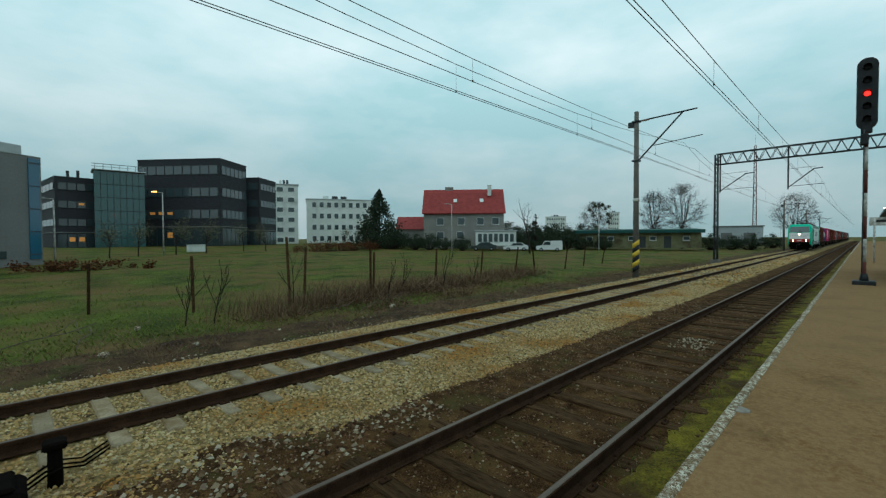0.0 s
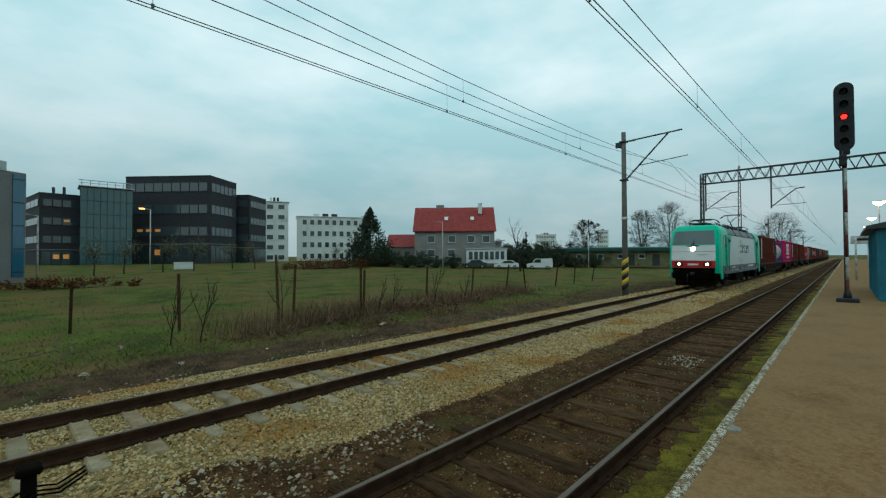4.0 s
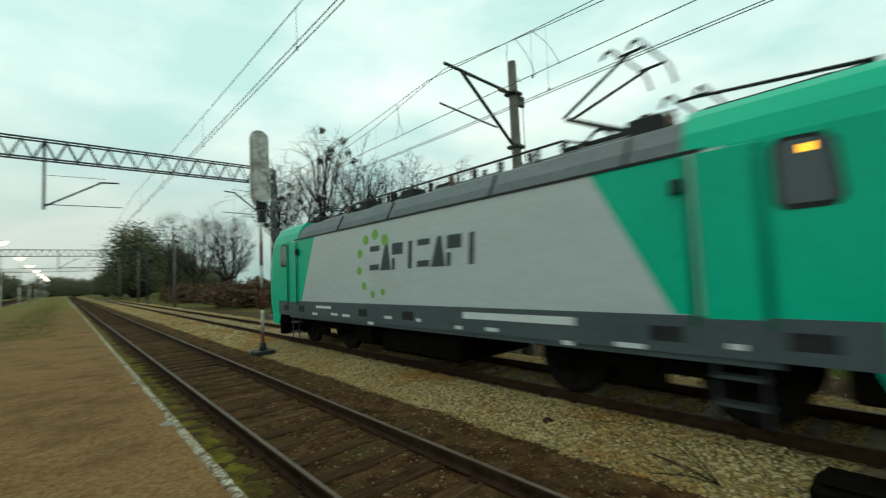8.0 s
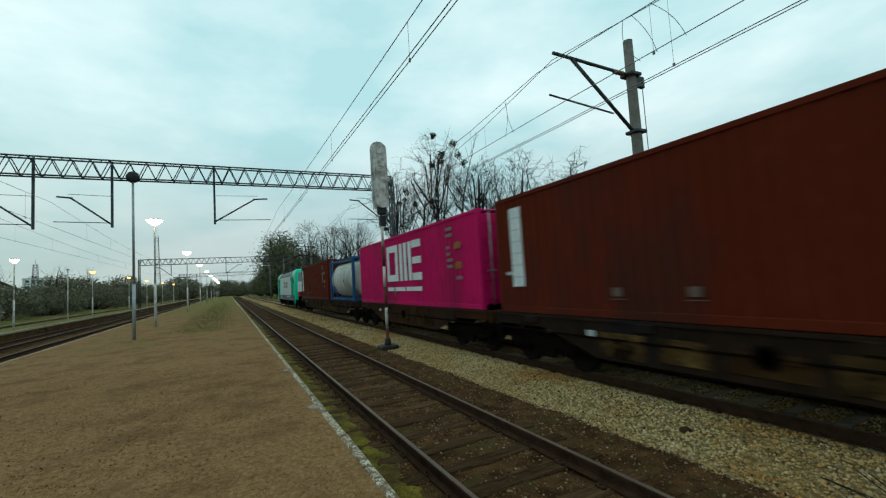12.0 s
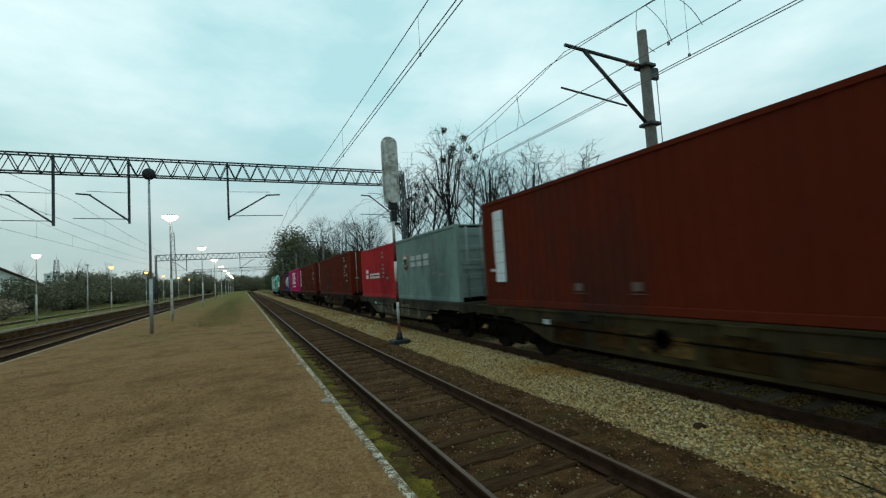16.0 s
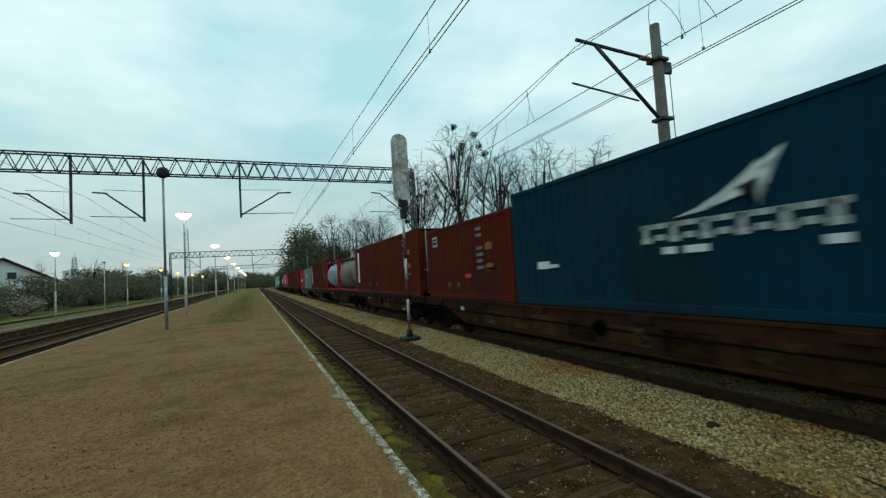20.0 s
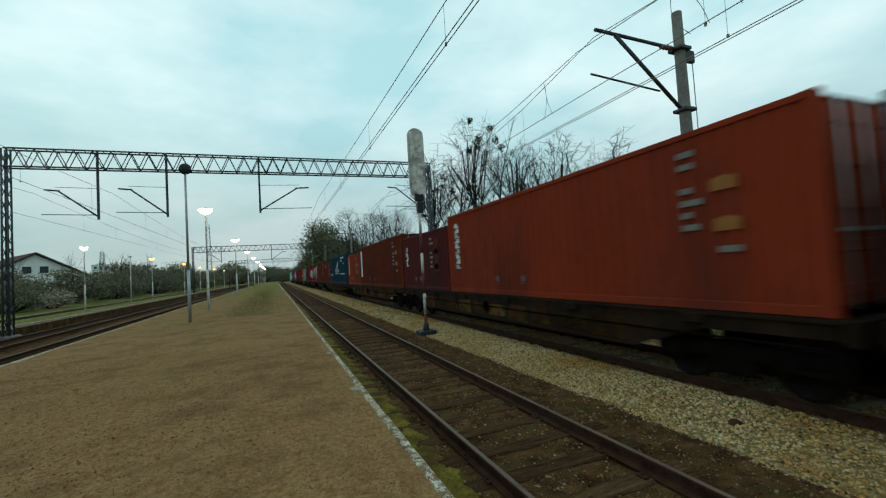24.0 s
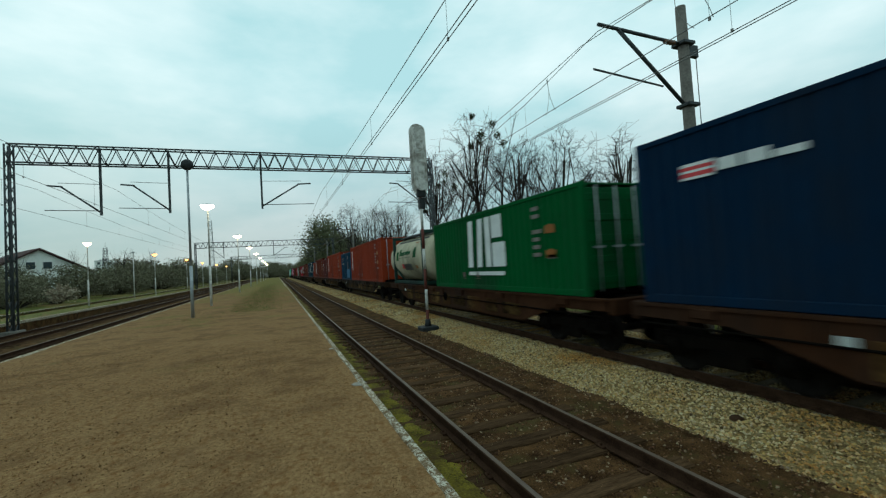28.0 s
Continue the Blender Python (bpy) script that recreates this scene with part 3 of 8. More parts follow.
# ---- platforms ----
def plat_z(x, y):
    return PLAT + 0.006 * noise.noise((x * 0.7, y * 0.7, 4)) + 0.004 * noise.noise((x * 3, y * 3, 4)) - 0.03 * max(0, -4.5 - y) / 2


def platform(name, y0, y1, x0, x1, near, label, top="platform", face="edge_concrete"):
    xs = spread((x0, near[0], 4), (near[0], near[1], 0.25), (near[1], x1, 4))
    p = sheet(name, xs, spread((y0 + 0.125, y1 - 0.086, 0.3)), plat_z, M[top], label, "platform")
    part("wall", Geo().box(((x0 + x1) / 2, y1 - 0.12, 0.02), (x1 - x0, 0.16, 0.78)).box(((x0 + x1) / 2, y0 + 0.12, 0.02), (x1 - x0, 0.16, 0.78))
         .box((x0, (y0 + y1) / 2, 0.02), (0.16, y1 - y0 - 0.3, 0.78)).box((x1, (y0 + y1) / 2, 0.02), (0.16, y1 - y0 - 0.3, 0.78)), M[face], p, "retaining wall")
    return p


main_platform = platform("platform_main", EDGE_BACK, EDGE, -250, 210, (-30, 32), "sandy brown trodden platform surface with a white painted edge")
# soil colour on the far platform's wall paints the shadow on its face
second_platform = platform("platform_second", -18.2, -13.25, -250, 40, (-31, -30), "far platform with a pale edge and thin grass", "turf", "soil")
rng = random.Random(4)
slab_a = Geo().box((0, 0, 0), (0.985, 0.09, 0.14), 0.012).data("edge_slab", M["edge_paint"])
for i in range(-60, 72):
    part("edge_slab", slab_a, None, main_platform, m=pose(i + 0.5, EDGE - 0.045 + rng.uniform(-0.004, 0.004), PLAT - 0.058 + rng.uniform(-0.006, 0.006), rng.uniform(-0.6, 0.6), 0, rng.uniform(-0.3, 0.3)))
far = Geo().box((-155, EDGE - 0.1, PLAT - 0.06), (190, 0.2, 0.14)).box((141, EDGE - 0.1, PLAT - 0.06), (138, 0.2, 0.14)).box((-20, EDGE_BACK + 0.1, PLAT - 0.1), (459, 0.2, 0.14))
for x0, x1 in ((0.35, 1.3), (1.36, 2.1), (-1.4, -0.9)):
    joint = Geo()
    joint.box(((x0 + x1) / 2, EDGE - 0.42, PLAT + 0.001), (x1 - x0, 0.007, 0.006), 0.001)
    part("joint", joint, M["soil"], main_platform, "earth-filled joint behind the edge slabs")
part("edge_strip", far, M["edge_paint"], main_platform)
part("edge_strip", Geo().box((-105, -13.35, PLAT - 0.06), (289, 0.2, 0.14)).box((-105, -18.1, PLAT - 0.06), (289, 0.2, 0.14)), M["edge_paint"], second_platform)
for x, y, w in ((2.95, EDGE - 0.10, 0.22), (5.1, EDGE - 0.10, 0.2), (-6.4, EDGE - 0.10, 0.24), (-9.6, EDGE - 0.10, 0.2)):
    part("cement_patch", Geo().lathe((0, 0, 0), ((w * 0.5, 0), (w * 0.44, 0.010), (w * 0.2, 0.012)), 7), M["patch"], main_platform, "grey cement repair", pose(x, y, PLAT - 0.004, 0, 0, x * 40))


# ---- loose stones, moss tufts and grass ----
def stones(name, n, x0, x1, y0, y1, size, height, material, label, seed, keep=None):
    """Loose angular stones, each of eight facets, strewn over a rectangle."""
    r = np.random.default_rng(seed)
    base = np.array([(1, 0, 0), (-1, 0, 0), (0, 1, 0), (0, -1, 0), (0, 0, 1), (0, 0, -1)], float)
    tri = np.array([(0, 2, 4), (2, 1, 4), (1, 3, 4), (3, 0, 4), (2, 0, 5), (1, 2, 5), (3, 1, 5), (0, 3, 5)])
    xs, ys = x0 + (x1 - x0) * r.random(n), y0 + (y1 - y0) * r.random(n)
    if keep:
        ok = np.array([keep(x, y) for x, y in zip(xs.tolist(), ys.tolist())])
        xs, ys = xs[ok], ys[ok]
        n = len(xs)
    zs = np.array([height(x, y) for x, y in zip(xs.tolist(), ys.tolist())])
    s = size * (0.55 + 0.9 * r.random(n) ** 2)
    q = base[None] * (s[:, None, None] * (0.6 + 0.8 * r.random((n, 6, 1)))) * (1, 1, 0.8)
    a = r.random(n) * 6.283
    c, d = np.cos(a)[:, None], np.sin(a)[:, None]
    px = q[..., 0] * c - q[..., 1] * d + xs[:, None]
    py = q[..., 0] * d + q[..., 1] * c + ys[:, None]
    pz = q[..., 2] + (0.6 * (r.random(n) - 0.5))[:, None] * q[..., 0] + (zs + 0.25 * s)[:, None]
    vs = np.stack([px, py, pz], 2).reshape(-1, 3)
    fs = (tri[None] + 6 * np.arange(n)[:, None, None]).reshape(-1, 3)
    return tagged(new(name, quick(name, vs.tolist(), fs.tolist(), material)), label, "stones", kind="stuff")


def off_rails(axis):
    return lambda x, y: all(abs(y - axis - s * GAUGE / 2) > 0.09 for s in (-1, 1))


def clear_of_sleepers(x, y):
    u = (x + 250) / 0.62 - 0.5
    on = abs(u - round(u)) * 0.62 < 0.11 and abs(y - Y2) < 1.3 and not (x < -0.8 and y < 6.4)
    return off_rails(Y2)(x, y) and (not on or (x * 7.3 + y * 3.1) % 1 < 0.06)


stones("ballast_stones", 150000, -20, 24, 4.5, 9.7, 0.0215, ballast_z, M["stones"], "loose yellowish ballast stones with rusty patches", 1, keep=clear_of_sleepers)
stones("far_ballast_stones", 9000, 24, 70, 4.8, 9.6, 0.06, ballast_z, M["stones"], "loose ballast stones further along", 2, keep=clear_of_sleepers)
stones("back_ballast_stones", 20000, -85, -20, 4.5, 9.7, 0.045, ballast_z, M["stones"], "loose ballast stones towards the far end", 10, keep=clear_of_sleepers)
stones("trackbed_gravel", 44000, -14, 18, 0.98, 5.0, 0.016, lambda x, y: soil_z(x, y) - 0.002, M["dark_stones"], "dark gravel and litter between the timber sleepers", 3, keep=off_rails(Y1))
stones("brown_clods", 900, -0.6, 4.2, 4.0, 5.2, 0.03, lambda x, y: soil_z(x, y) - 0.006, M["dark_stones"], "brown clods and dark stones between the tracks", 13)
stones("pale_rubble", 480, -0.6, 4.2, 4.0, 5.25, 0.027, lambda x, y: soil_z(x, y) - 0.004, M["pale_stones"], "pale rubble between the tracks", 5)
stones("white_gravel_heap", 120, 9.7, 10.9, 2.25, 2.95, 0.02, lambda x, y: -0.15 + 0.05 * max(0, 1 - abs(x - 10.2)), M["pale_stones"], "small heap of white gravel between the rails", 6)
stones("verge_stones", 700, -25, 40, 9.7, 12.0, 0.045, ground_z, M["pale_stones"], "scattered stones on the verge", 7)
stones("verge_rubble", 2600, -18, 34, 9.55, 10.5, 0.024, lambda x, y: ballast_z(x, min(y, 9.74)) - 0.03 if y < 9.74 else ground_z(x, y) + 0.06, M["pale_stones"], "pale rubble along the ballast shoulder", 9)
stones("platform_clods", 13000, -14, -1.2, -6.0, -0.2, 0.0115, lambda x, y: plat_z(x, y) - 0.004, M["grit"], "small reddish clods and pebbles trodden into the platform", 12, keep=lambda x, y: noise.noise((x * 0.45, y * 0.6, 11)) > -0.15 + 0.18 * (y + 2.0))
stones("platform_grit", 74000, -12, 3, -5.6, 0.74, 0.0052, plat_z, M["grit"], "fine grit on the platform", 8)


def blades(name, n, spot, h, w, material, label, category, seed, lean=0.35):
    """Thin upright blades or stalks; spot(r) gives a place."""
    r = random.Random(seed)
    vs, fs = [], []
    for _ in range(n):
        x, y, z = spot(r)
        hh, a = h * r.uniform(0.4, 1.15), r.uniform(0, 6.28)
        dx, dy = math.cos(a) * w / 2, math.sin(a) * w / 2
        lx, ly = r.gauss(0, lean) * hh, r.gauss(0, lean) * hh
        o = len(vs)
        vs += [(x - dx, y - dy, z - 0.02), (x + dx, y + dy, z - 0.02), (x + dx * 0.7 + lx * 0.4, y + dy * 0.7 + ly * 0.4, z + hh * 0.55), (x - dx * 0.7 + lx * 0.4, y - dy * 0.7 + ly * 0.4, z + hh * 0.55), (x + lx, y + ly, z + hh)]
        fs += [(o, o + 1, o + 2, o + 3), (o + 3, o + 2, o + 4)]
    return tagged(new(name, quick(name, vs, fs, material)), label, category, kind="stuff")


def verge(r):
    x, y = r.uniform(-30, 55), 10.3 + abs(r.gauss(0, 3.2))
    return x, y, ground_z(x, y)


def meadow(r):
    y = 13 + 28 * r.random() ** 1.5
    x = r.uniform(-0.7 * y, 1.6 * y)
    return x, y, ground_z(x, y)


def thicket(r):
    k = r.choice((6, 8, 9, 10.5, 11.5, 12.5, 14, 15.5, 17, 19, 21.5, 24)) + r.gauss(0, 0.9)
    y = 13.0 + abs(r.gauss(0, 1.3)) + 0.1 * k
    return k, y, ground_z(k, y)


def plat_grass(r):
    x = -22 - abs(r.gauss(0, 30))
    y = -1.4 + r.gauss(0, 0.75)
    return x, y, PLAT


blades("verge_grass", 12000, verge, 0.10, 0.03, M["grass"], "short green grass on the verge", "grass", 11, 1.0)
blades("meadow_grass", 22000, meadow, 0.085, 0.03, M["meadow"], "short green meadow grass", "grass", 12, 0.9)
blades("dead_weeds", 5200, thicket, 0.8, 0.016, M["weeds"], "thicket of dry brown weed stalks along the fence", "weeds", 13, 0.32)
blades("dry_verge", 26000, lambda r: (lambda x, y: (x, y, ground_z(x, y)))(r.uniform(-25, 45), 10.4 + abs(r.gauss(0, 1.6))), 0.16, 0.016, M["weeds"], "dry stalks and litter on the dark verge", "weeds", 14, 1.4)
blades("platform_grass", 11000, plat_grass, 0.07, 0.014, M["sparse"], "green grass growing in the platform", "grass", 15, 1.2)
blades("pole_grass", 450, lambda r: (-20.8 + r.gauss(0, 1.1), -3.5 + r.gauss(0, 0.45), PLAT), 0.05, 0.012, M["sparse"], "sparse grass round a pole", "grass", 16, 1.2)
blades("moss_tufts", 2600, lambda r: (r.uniform(-18, 26), 1.05 + 0.7 * r.random(), -0.17), 0.06, 0.012, M["grass"], "small tufts in the moss by the rail", "grass", 17)
blades("far_platform_grass", 2200, lambda r: (-20 - 90 * r.random(), r.uniform(-17.8, -13.8), PLAT), 0.1, 0.03, M["sparse"], "thin grass on the far platform", "grass", 18, 1.2)


def brush(label, x, y, w, h, seed, n=170):
    """A tangled heap of cut twigs."""
    r = random.Random(seed)
    g = Geo()
    for _ in range(n):
        a, u = r.uniform(0, 6.283), math.sqrt(r.random())
        p = Vector((math.cos(a) * u * w / 2, math.sin(a) * u * w * 0.28, h * 0.6 * r.random() * (1 - u * 0.6)))
        d = Vector((r.gauss(0, 1), r.gauss(0, 0.6), r.gauss(0.35, 0.45))).normalized()
        k = r.uniform(0.3, 1.0) * h
        g.path([p, p + d * k * 0.5, p + d * k + Vector((r.gauss(0, 0.1), r.gauss(0, 0.1), r.gauss(0.03, 0.08)))], r.uniform(0.006, 0.014), 3)
    ob = solo("brush_pile", g, M["weeds"], label, "brush", pose(x, y, ground_z(x, y)))
    ob["kind"] = "stuff"
    return ob


for k, (x, y, w, h) in enumerate(((8.6, 14.2, 2.6, 0.9), (10.6, 14.0, 2.8, 1.1), (12.6, 14.2, 3.0, 1.2), (14.8, 14.3, 3.2, 1.2), (17.4, 14.6, 3.4, 1.1), (20.5, 15.0, 3.6, 1.2), (24, 15.6, 4, 1.1), (6.0, 13.6, 2.4, 0.6), (13.6, 12.7, 2.4, 0.6), (10.0, 12.8, 2.2, 0.5))):
    brush("tangled heap of dry brown brush along the fence", x, y, w, h * 0.62, 200 + k, 150)


# ---- overhead line ----
def concrete_mast(name, label, x, y, base, top, striped, reach, heights):
    """A tapered concrete pole with a tube cantilever over the track; heights: arm, strut foot, registration arm."""
    t = thing(name, label, "catenary mast", pose(x, y, 0))
    part("pole", Geo().tube((0, 0, base - 0.6), (0, 0, top), 0.19, 0.13, 12), M["concrete"], t)
    if striped:
        n = 6
        for i in range(n):
            band = Geo().tube((0, 0, 0.15 + i * 0.3), (0, 0, 0.45 + i * 0.3), 0.2, 0.197, 14)
            band.v = [(v[0], v[1], v[2] + 0.75 * (0.35 * v[0] - 0.94 * v[1])) for v in band.v]
            part("warning_band", band, M["yellow"] if i % 2 else M["black"], t, "slanted warning band")
        part("white_band", Geo().tube((0, 0, 4.4), (0, 0, 4.6), 0.185, 0.184, 12), M["white_paint"], t)
    arm, foot, reg = heights
    part("top_arm", Geo().tube((0, 0, arm), (0, -reach, arm + 0.12), 0.045, 0.045, 8), M["steel"], t)
    part("strut", Geo().tube((0, -0.1, foot), (0, -reach * 0.78, arm + 0.08), 0.05, 0.05, 8), M["steel"], t)
    part("registration_arm", Geo().tube((0, -reach * 0.3, reg), (0, -reach * 1.08, reg + 0.2), 0.025, 0.025, 6), M["steel"], t)
    for z in (arm, foot):
        part("clamp", Geo().box((0, 0, z), (0.42, 0.42, 0.09), 0.015), M["steel"], t)
    ins = [(0.03, 0)] + [(0.075 if k % 2 else 0.035, 0.05 * k) for k in range(1, 9)] + [(0.03, 0.45)]
    part("insulator", Geo().lathe((0, -0.72, arm), ins, 10, "y"), M["porcelain"], t)
    anchor = Geo().box((0, 0.3, arm - 0.15), (0.12, 0.4, 0.34), 0.02)
    if not striped:
        anchor.tube((0, 0.45, arm - 0.1), (0, 0.45, base), 0.012, 0.012, 5)
    part("anchor_box", anchor, M["steel"], t)
    return t


concrete_mast("catenary_mast", "grey concrete mast with yellow and black bands at its foot", 27.0, 10.0, -0.4, 9.9, True, 3.3, (9.3, 6.9, 7.7))
concrete_mast("catenary_mast", "grey concrete overhead line mast with a tubular cantilever", -8.0, 10.3, -0.4, 8.72, False, 2.9, (7.68, 6.0, 6.45))
for x in (98, 140, 185, -62, -96, -130):
    concrete_mast("catenary_mast", "distant concrete overhead line mast", x, 10.3, -0.4, 8.8, False, 3.0, (8.0, 6.2, 6.7))


def lattice(g, a, b, w, h, n, r=0.035):
    """A braced beam between a and b (along y): four chords with zigzag lacing."""
    a, b = Vector(a), Vector(b)
    d = b - a
    for sx in (-1, 1):
        for sz in (0, 1):
            o = Vector((sx * w / 2, 0, sz * h))
            g.tube(a + o, b + o, r * 1.3, r * 1.3, 6)
        for i in range(n):
            p, q = a + d * (i / n), a + d * ((i + 1) / n)
            o0, o1 = Vector((sx * w / 2, 0, 0)), Vector((sx * w / 2, 0, h))
            if i % 2:
                g.tube(p + o1, q + o0, r * 0.7, None, 4)
            else:
                g.tube(p + o0, q + o1, r * 0.7, None, 4)
    for i in range(0, n + 1, 2):
        p = a + d * (i / n)
        for z in (0, h):
            g.tube(p + Vector((-w / 2, 0, z)), p + Vector((w / 2, 0, z)), r * 0.6, None, 4)
    return g


def gantry(label, x, ya, yb, z, drops, solid):
    """A portal over the tracks; drops: (y, side, length) of hanging posts with cantilevers."""
    t = thing("catenary_gantry", label, "gantry", pose(x, 0, 0))
    part("beam", lattice(Geo(), (0, ya, z), (0, yb, z), 0.5, 0.95, 2 * int((yb - ya) / 0.8)), M["steel"], t)
    for y in (ya, yb):
        g = Geo()
        for sx in (-1, 1):
            for sy in (-1, 1):
                g.tube((sx * 0.2, y + sy * 0.13, -0.3), (sx * 0.17, y + sy * 0.11, z + 0.95), 0.05, 0.045, 6)
        for k in range(16):
            a, b = -0.2 + k * (z + 1) / 16, -0.2 + (k + 1) * (z + 1) / 16
            s = 1 if k % 2 else -1
            for sx in (-1, 1):
                g.tube((sx * 0.185, y - s * 0.12, a), (sx * 0.185, y + s * 0.12, b), 0.022, None, 4)
            for sy in (-1, 1):
                g.tube((-s * 0.185, y + sy * 0.12, a), (s * 0.185, y + sy * 0.12, b), 0.022, None, 4)
        part("leg", g, M["steel"], t)
        part("footing", Geo().box((0, y, -0.15), (0.9, 0.7, 0.5), 0.05), M["concrete"], t)
    for y, s, low, reach in drops:
        part("drop_post", Geo().box((0, y, (low + z + 0.95) / 2), (0.11, 0.11, z + 0.95 - low), 0.012), M["steel"], t)
        part("cantilever", Geo().tube((0, y, low + 0.15), (0, y + s * reach * 0.75, low + 1.55), 0.045, None, 7)
             .tube((0, y + s * reach * 0.72, low + 1.55), (0, y + s * reach, low + 1.6), 0.045, None, 7), M["steel"], t)
        part("registration_arm", Geo().tube((0, y, low + 0.25), (0, y + s * reach * 1.05, low + 0.3), 0.022, None, 6), M["steel"], t)
        part("tie_wire", Geo().tube((0, y, low + 1.7), (0, y + s * reach * 0.8, low + 1.75), 0.014, None, 5), M["steel"], t)
    return t


gantry("dark steel lattice gantry spanning four tracks", -28.0, -12.7, 10.2, 8.65, ((-8.9, -1, 5.9, 2.3), (-5.7, -1, 6.0, 2.3), (-0.85, 1, 6.2, 2.9), (9.6, -1, 6.3, 2.4)), False)
gantry("dark steel lattice gantry over the tracks beyond the signal", 46.0, -13.5, 9.8, 8.9, ((4.6, -1, 6.2, 2.2), (9.5, -1, 6.3, 2.6), (-5.0, -1, 6.2, 2.2)), False)
gantry("distant dark lattice gantry", -86.0, -13.5, 10.4, 7.6, ((-9.0, -1, 5.6, 2.2), (-0.6, 1, 5.6, 2.6)), False)
gantry("distant dark lattice gantry", -150.0, -13.5, 10.4, 7.6, ((-9.0, -1, 5.6, 2.2), (-0.6, 1, 5.6, 2.6)), False)


def overhead(label, y, supports, zc, zm, twin):
    """Contact wires and the messenger that sags between supports, with droppers."""
    t = thing("overhead_wire", label, "overhead line")
    a, b = supports[0], supports[-1]
    for s in twin:
        pts = [(x, y + s + 0.12 * (1 if i % 2 else -1), zc) for i, x in enumerate(supports)]
        part("contact_wire", Geo().path(pts, 0.009), M["wire"], t)
    pts, drops = [], Geo()
    for p, q in zip(supports, supports[1:]):
        n = max(6, int((q - p) / 3))
        for i in range(n):
            u = i / n
            z = zm - (zm - zc - 0.35) * 4 * u * (1 - u) * 0.75
            pts.append((p + (q - p) * u, y, z))
            if i % 2:
                drops.tube((p + (q - p) * u, y, zc), (p + (q - p) * u, y, z), 0.004, None, 4).box((p + (q - p) * u, y, zc + 0.02), (0.04, 0.025, 0.06))
    pts.append((b, y, zm))
    part("messenger_wire", Geo().path(pts, 0.009), M["wire"], t)
    part("dropper", drops, M["wire"], t)["kind"] = "stuff"
    return t


overhead("overhead contact line above the timber-sleepered track", Y1, (-250, -200, -150, -86, -28, 46, 130, 220), 5.9, 7.2, (-0.04, 0.04))
overhead("overhead contact line above the main track", Y2, (-250, -200, -150, -130, -96, -62, -28, -8, 27, 46, 98, 140, 185, 300), 5.88, 7.6, (-0.1, 0.0))
overhead("second overhead contact line in the overlap above the main track", Y2 - 0.55, (-62, -28, -8, 27, 46), 6.0, 7.15, (0.0,))
overhead("overhead contact line above a further track", Y3, (-250, -150, -86, -28, 46, 130), 6.0, 7.3, (0.0,))
overhead("overhead contact line above the far track", Y4, (-250, -150, -86, -28, 46, 130), 6.0, 7.3, (0.0,))
loops = thing("jumper_cable", "looped jumper wires hanging from the messenger wire", "cable")
for x, d, e in ((-9.5, 0.12, 0.1), (-9.1, -0.08, -0.25), (-5.1, -0.16, -0.3), (-4.75, 0.06, -0.45), (-4.2, 0.08, -0.6)):
    part("loop", Geo().path([(x + e * (1 - u) + d * math.sin(3.14 * u), Y2 - 0.55, 6.97 - 0.96 * u) for u in (0, 0.12, 0.25, 0.4, 0.6, 0.75, 0.88, 1)], 0.006), M["wire"], loops)


# ---- signals and lamps ----
def oblong(w, h, t, n=9):
    """A plate with round ends in the local y-z plane."""
    r = w / 2
    prof = [(r * math.cos(math.pi * i / n), h / 2 - r + r * math.sin(math.pi * i / n)) for i in range(n + 1)]
    prof += [(-r * math.cos(math.pi * i / n), -h / 2 + r - r * math.sin(math.pi * i / n)) for i in range(n + 1)]
    return Geo().prism(prof, -t / 2, t / 2)


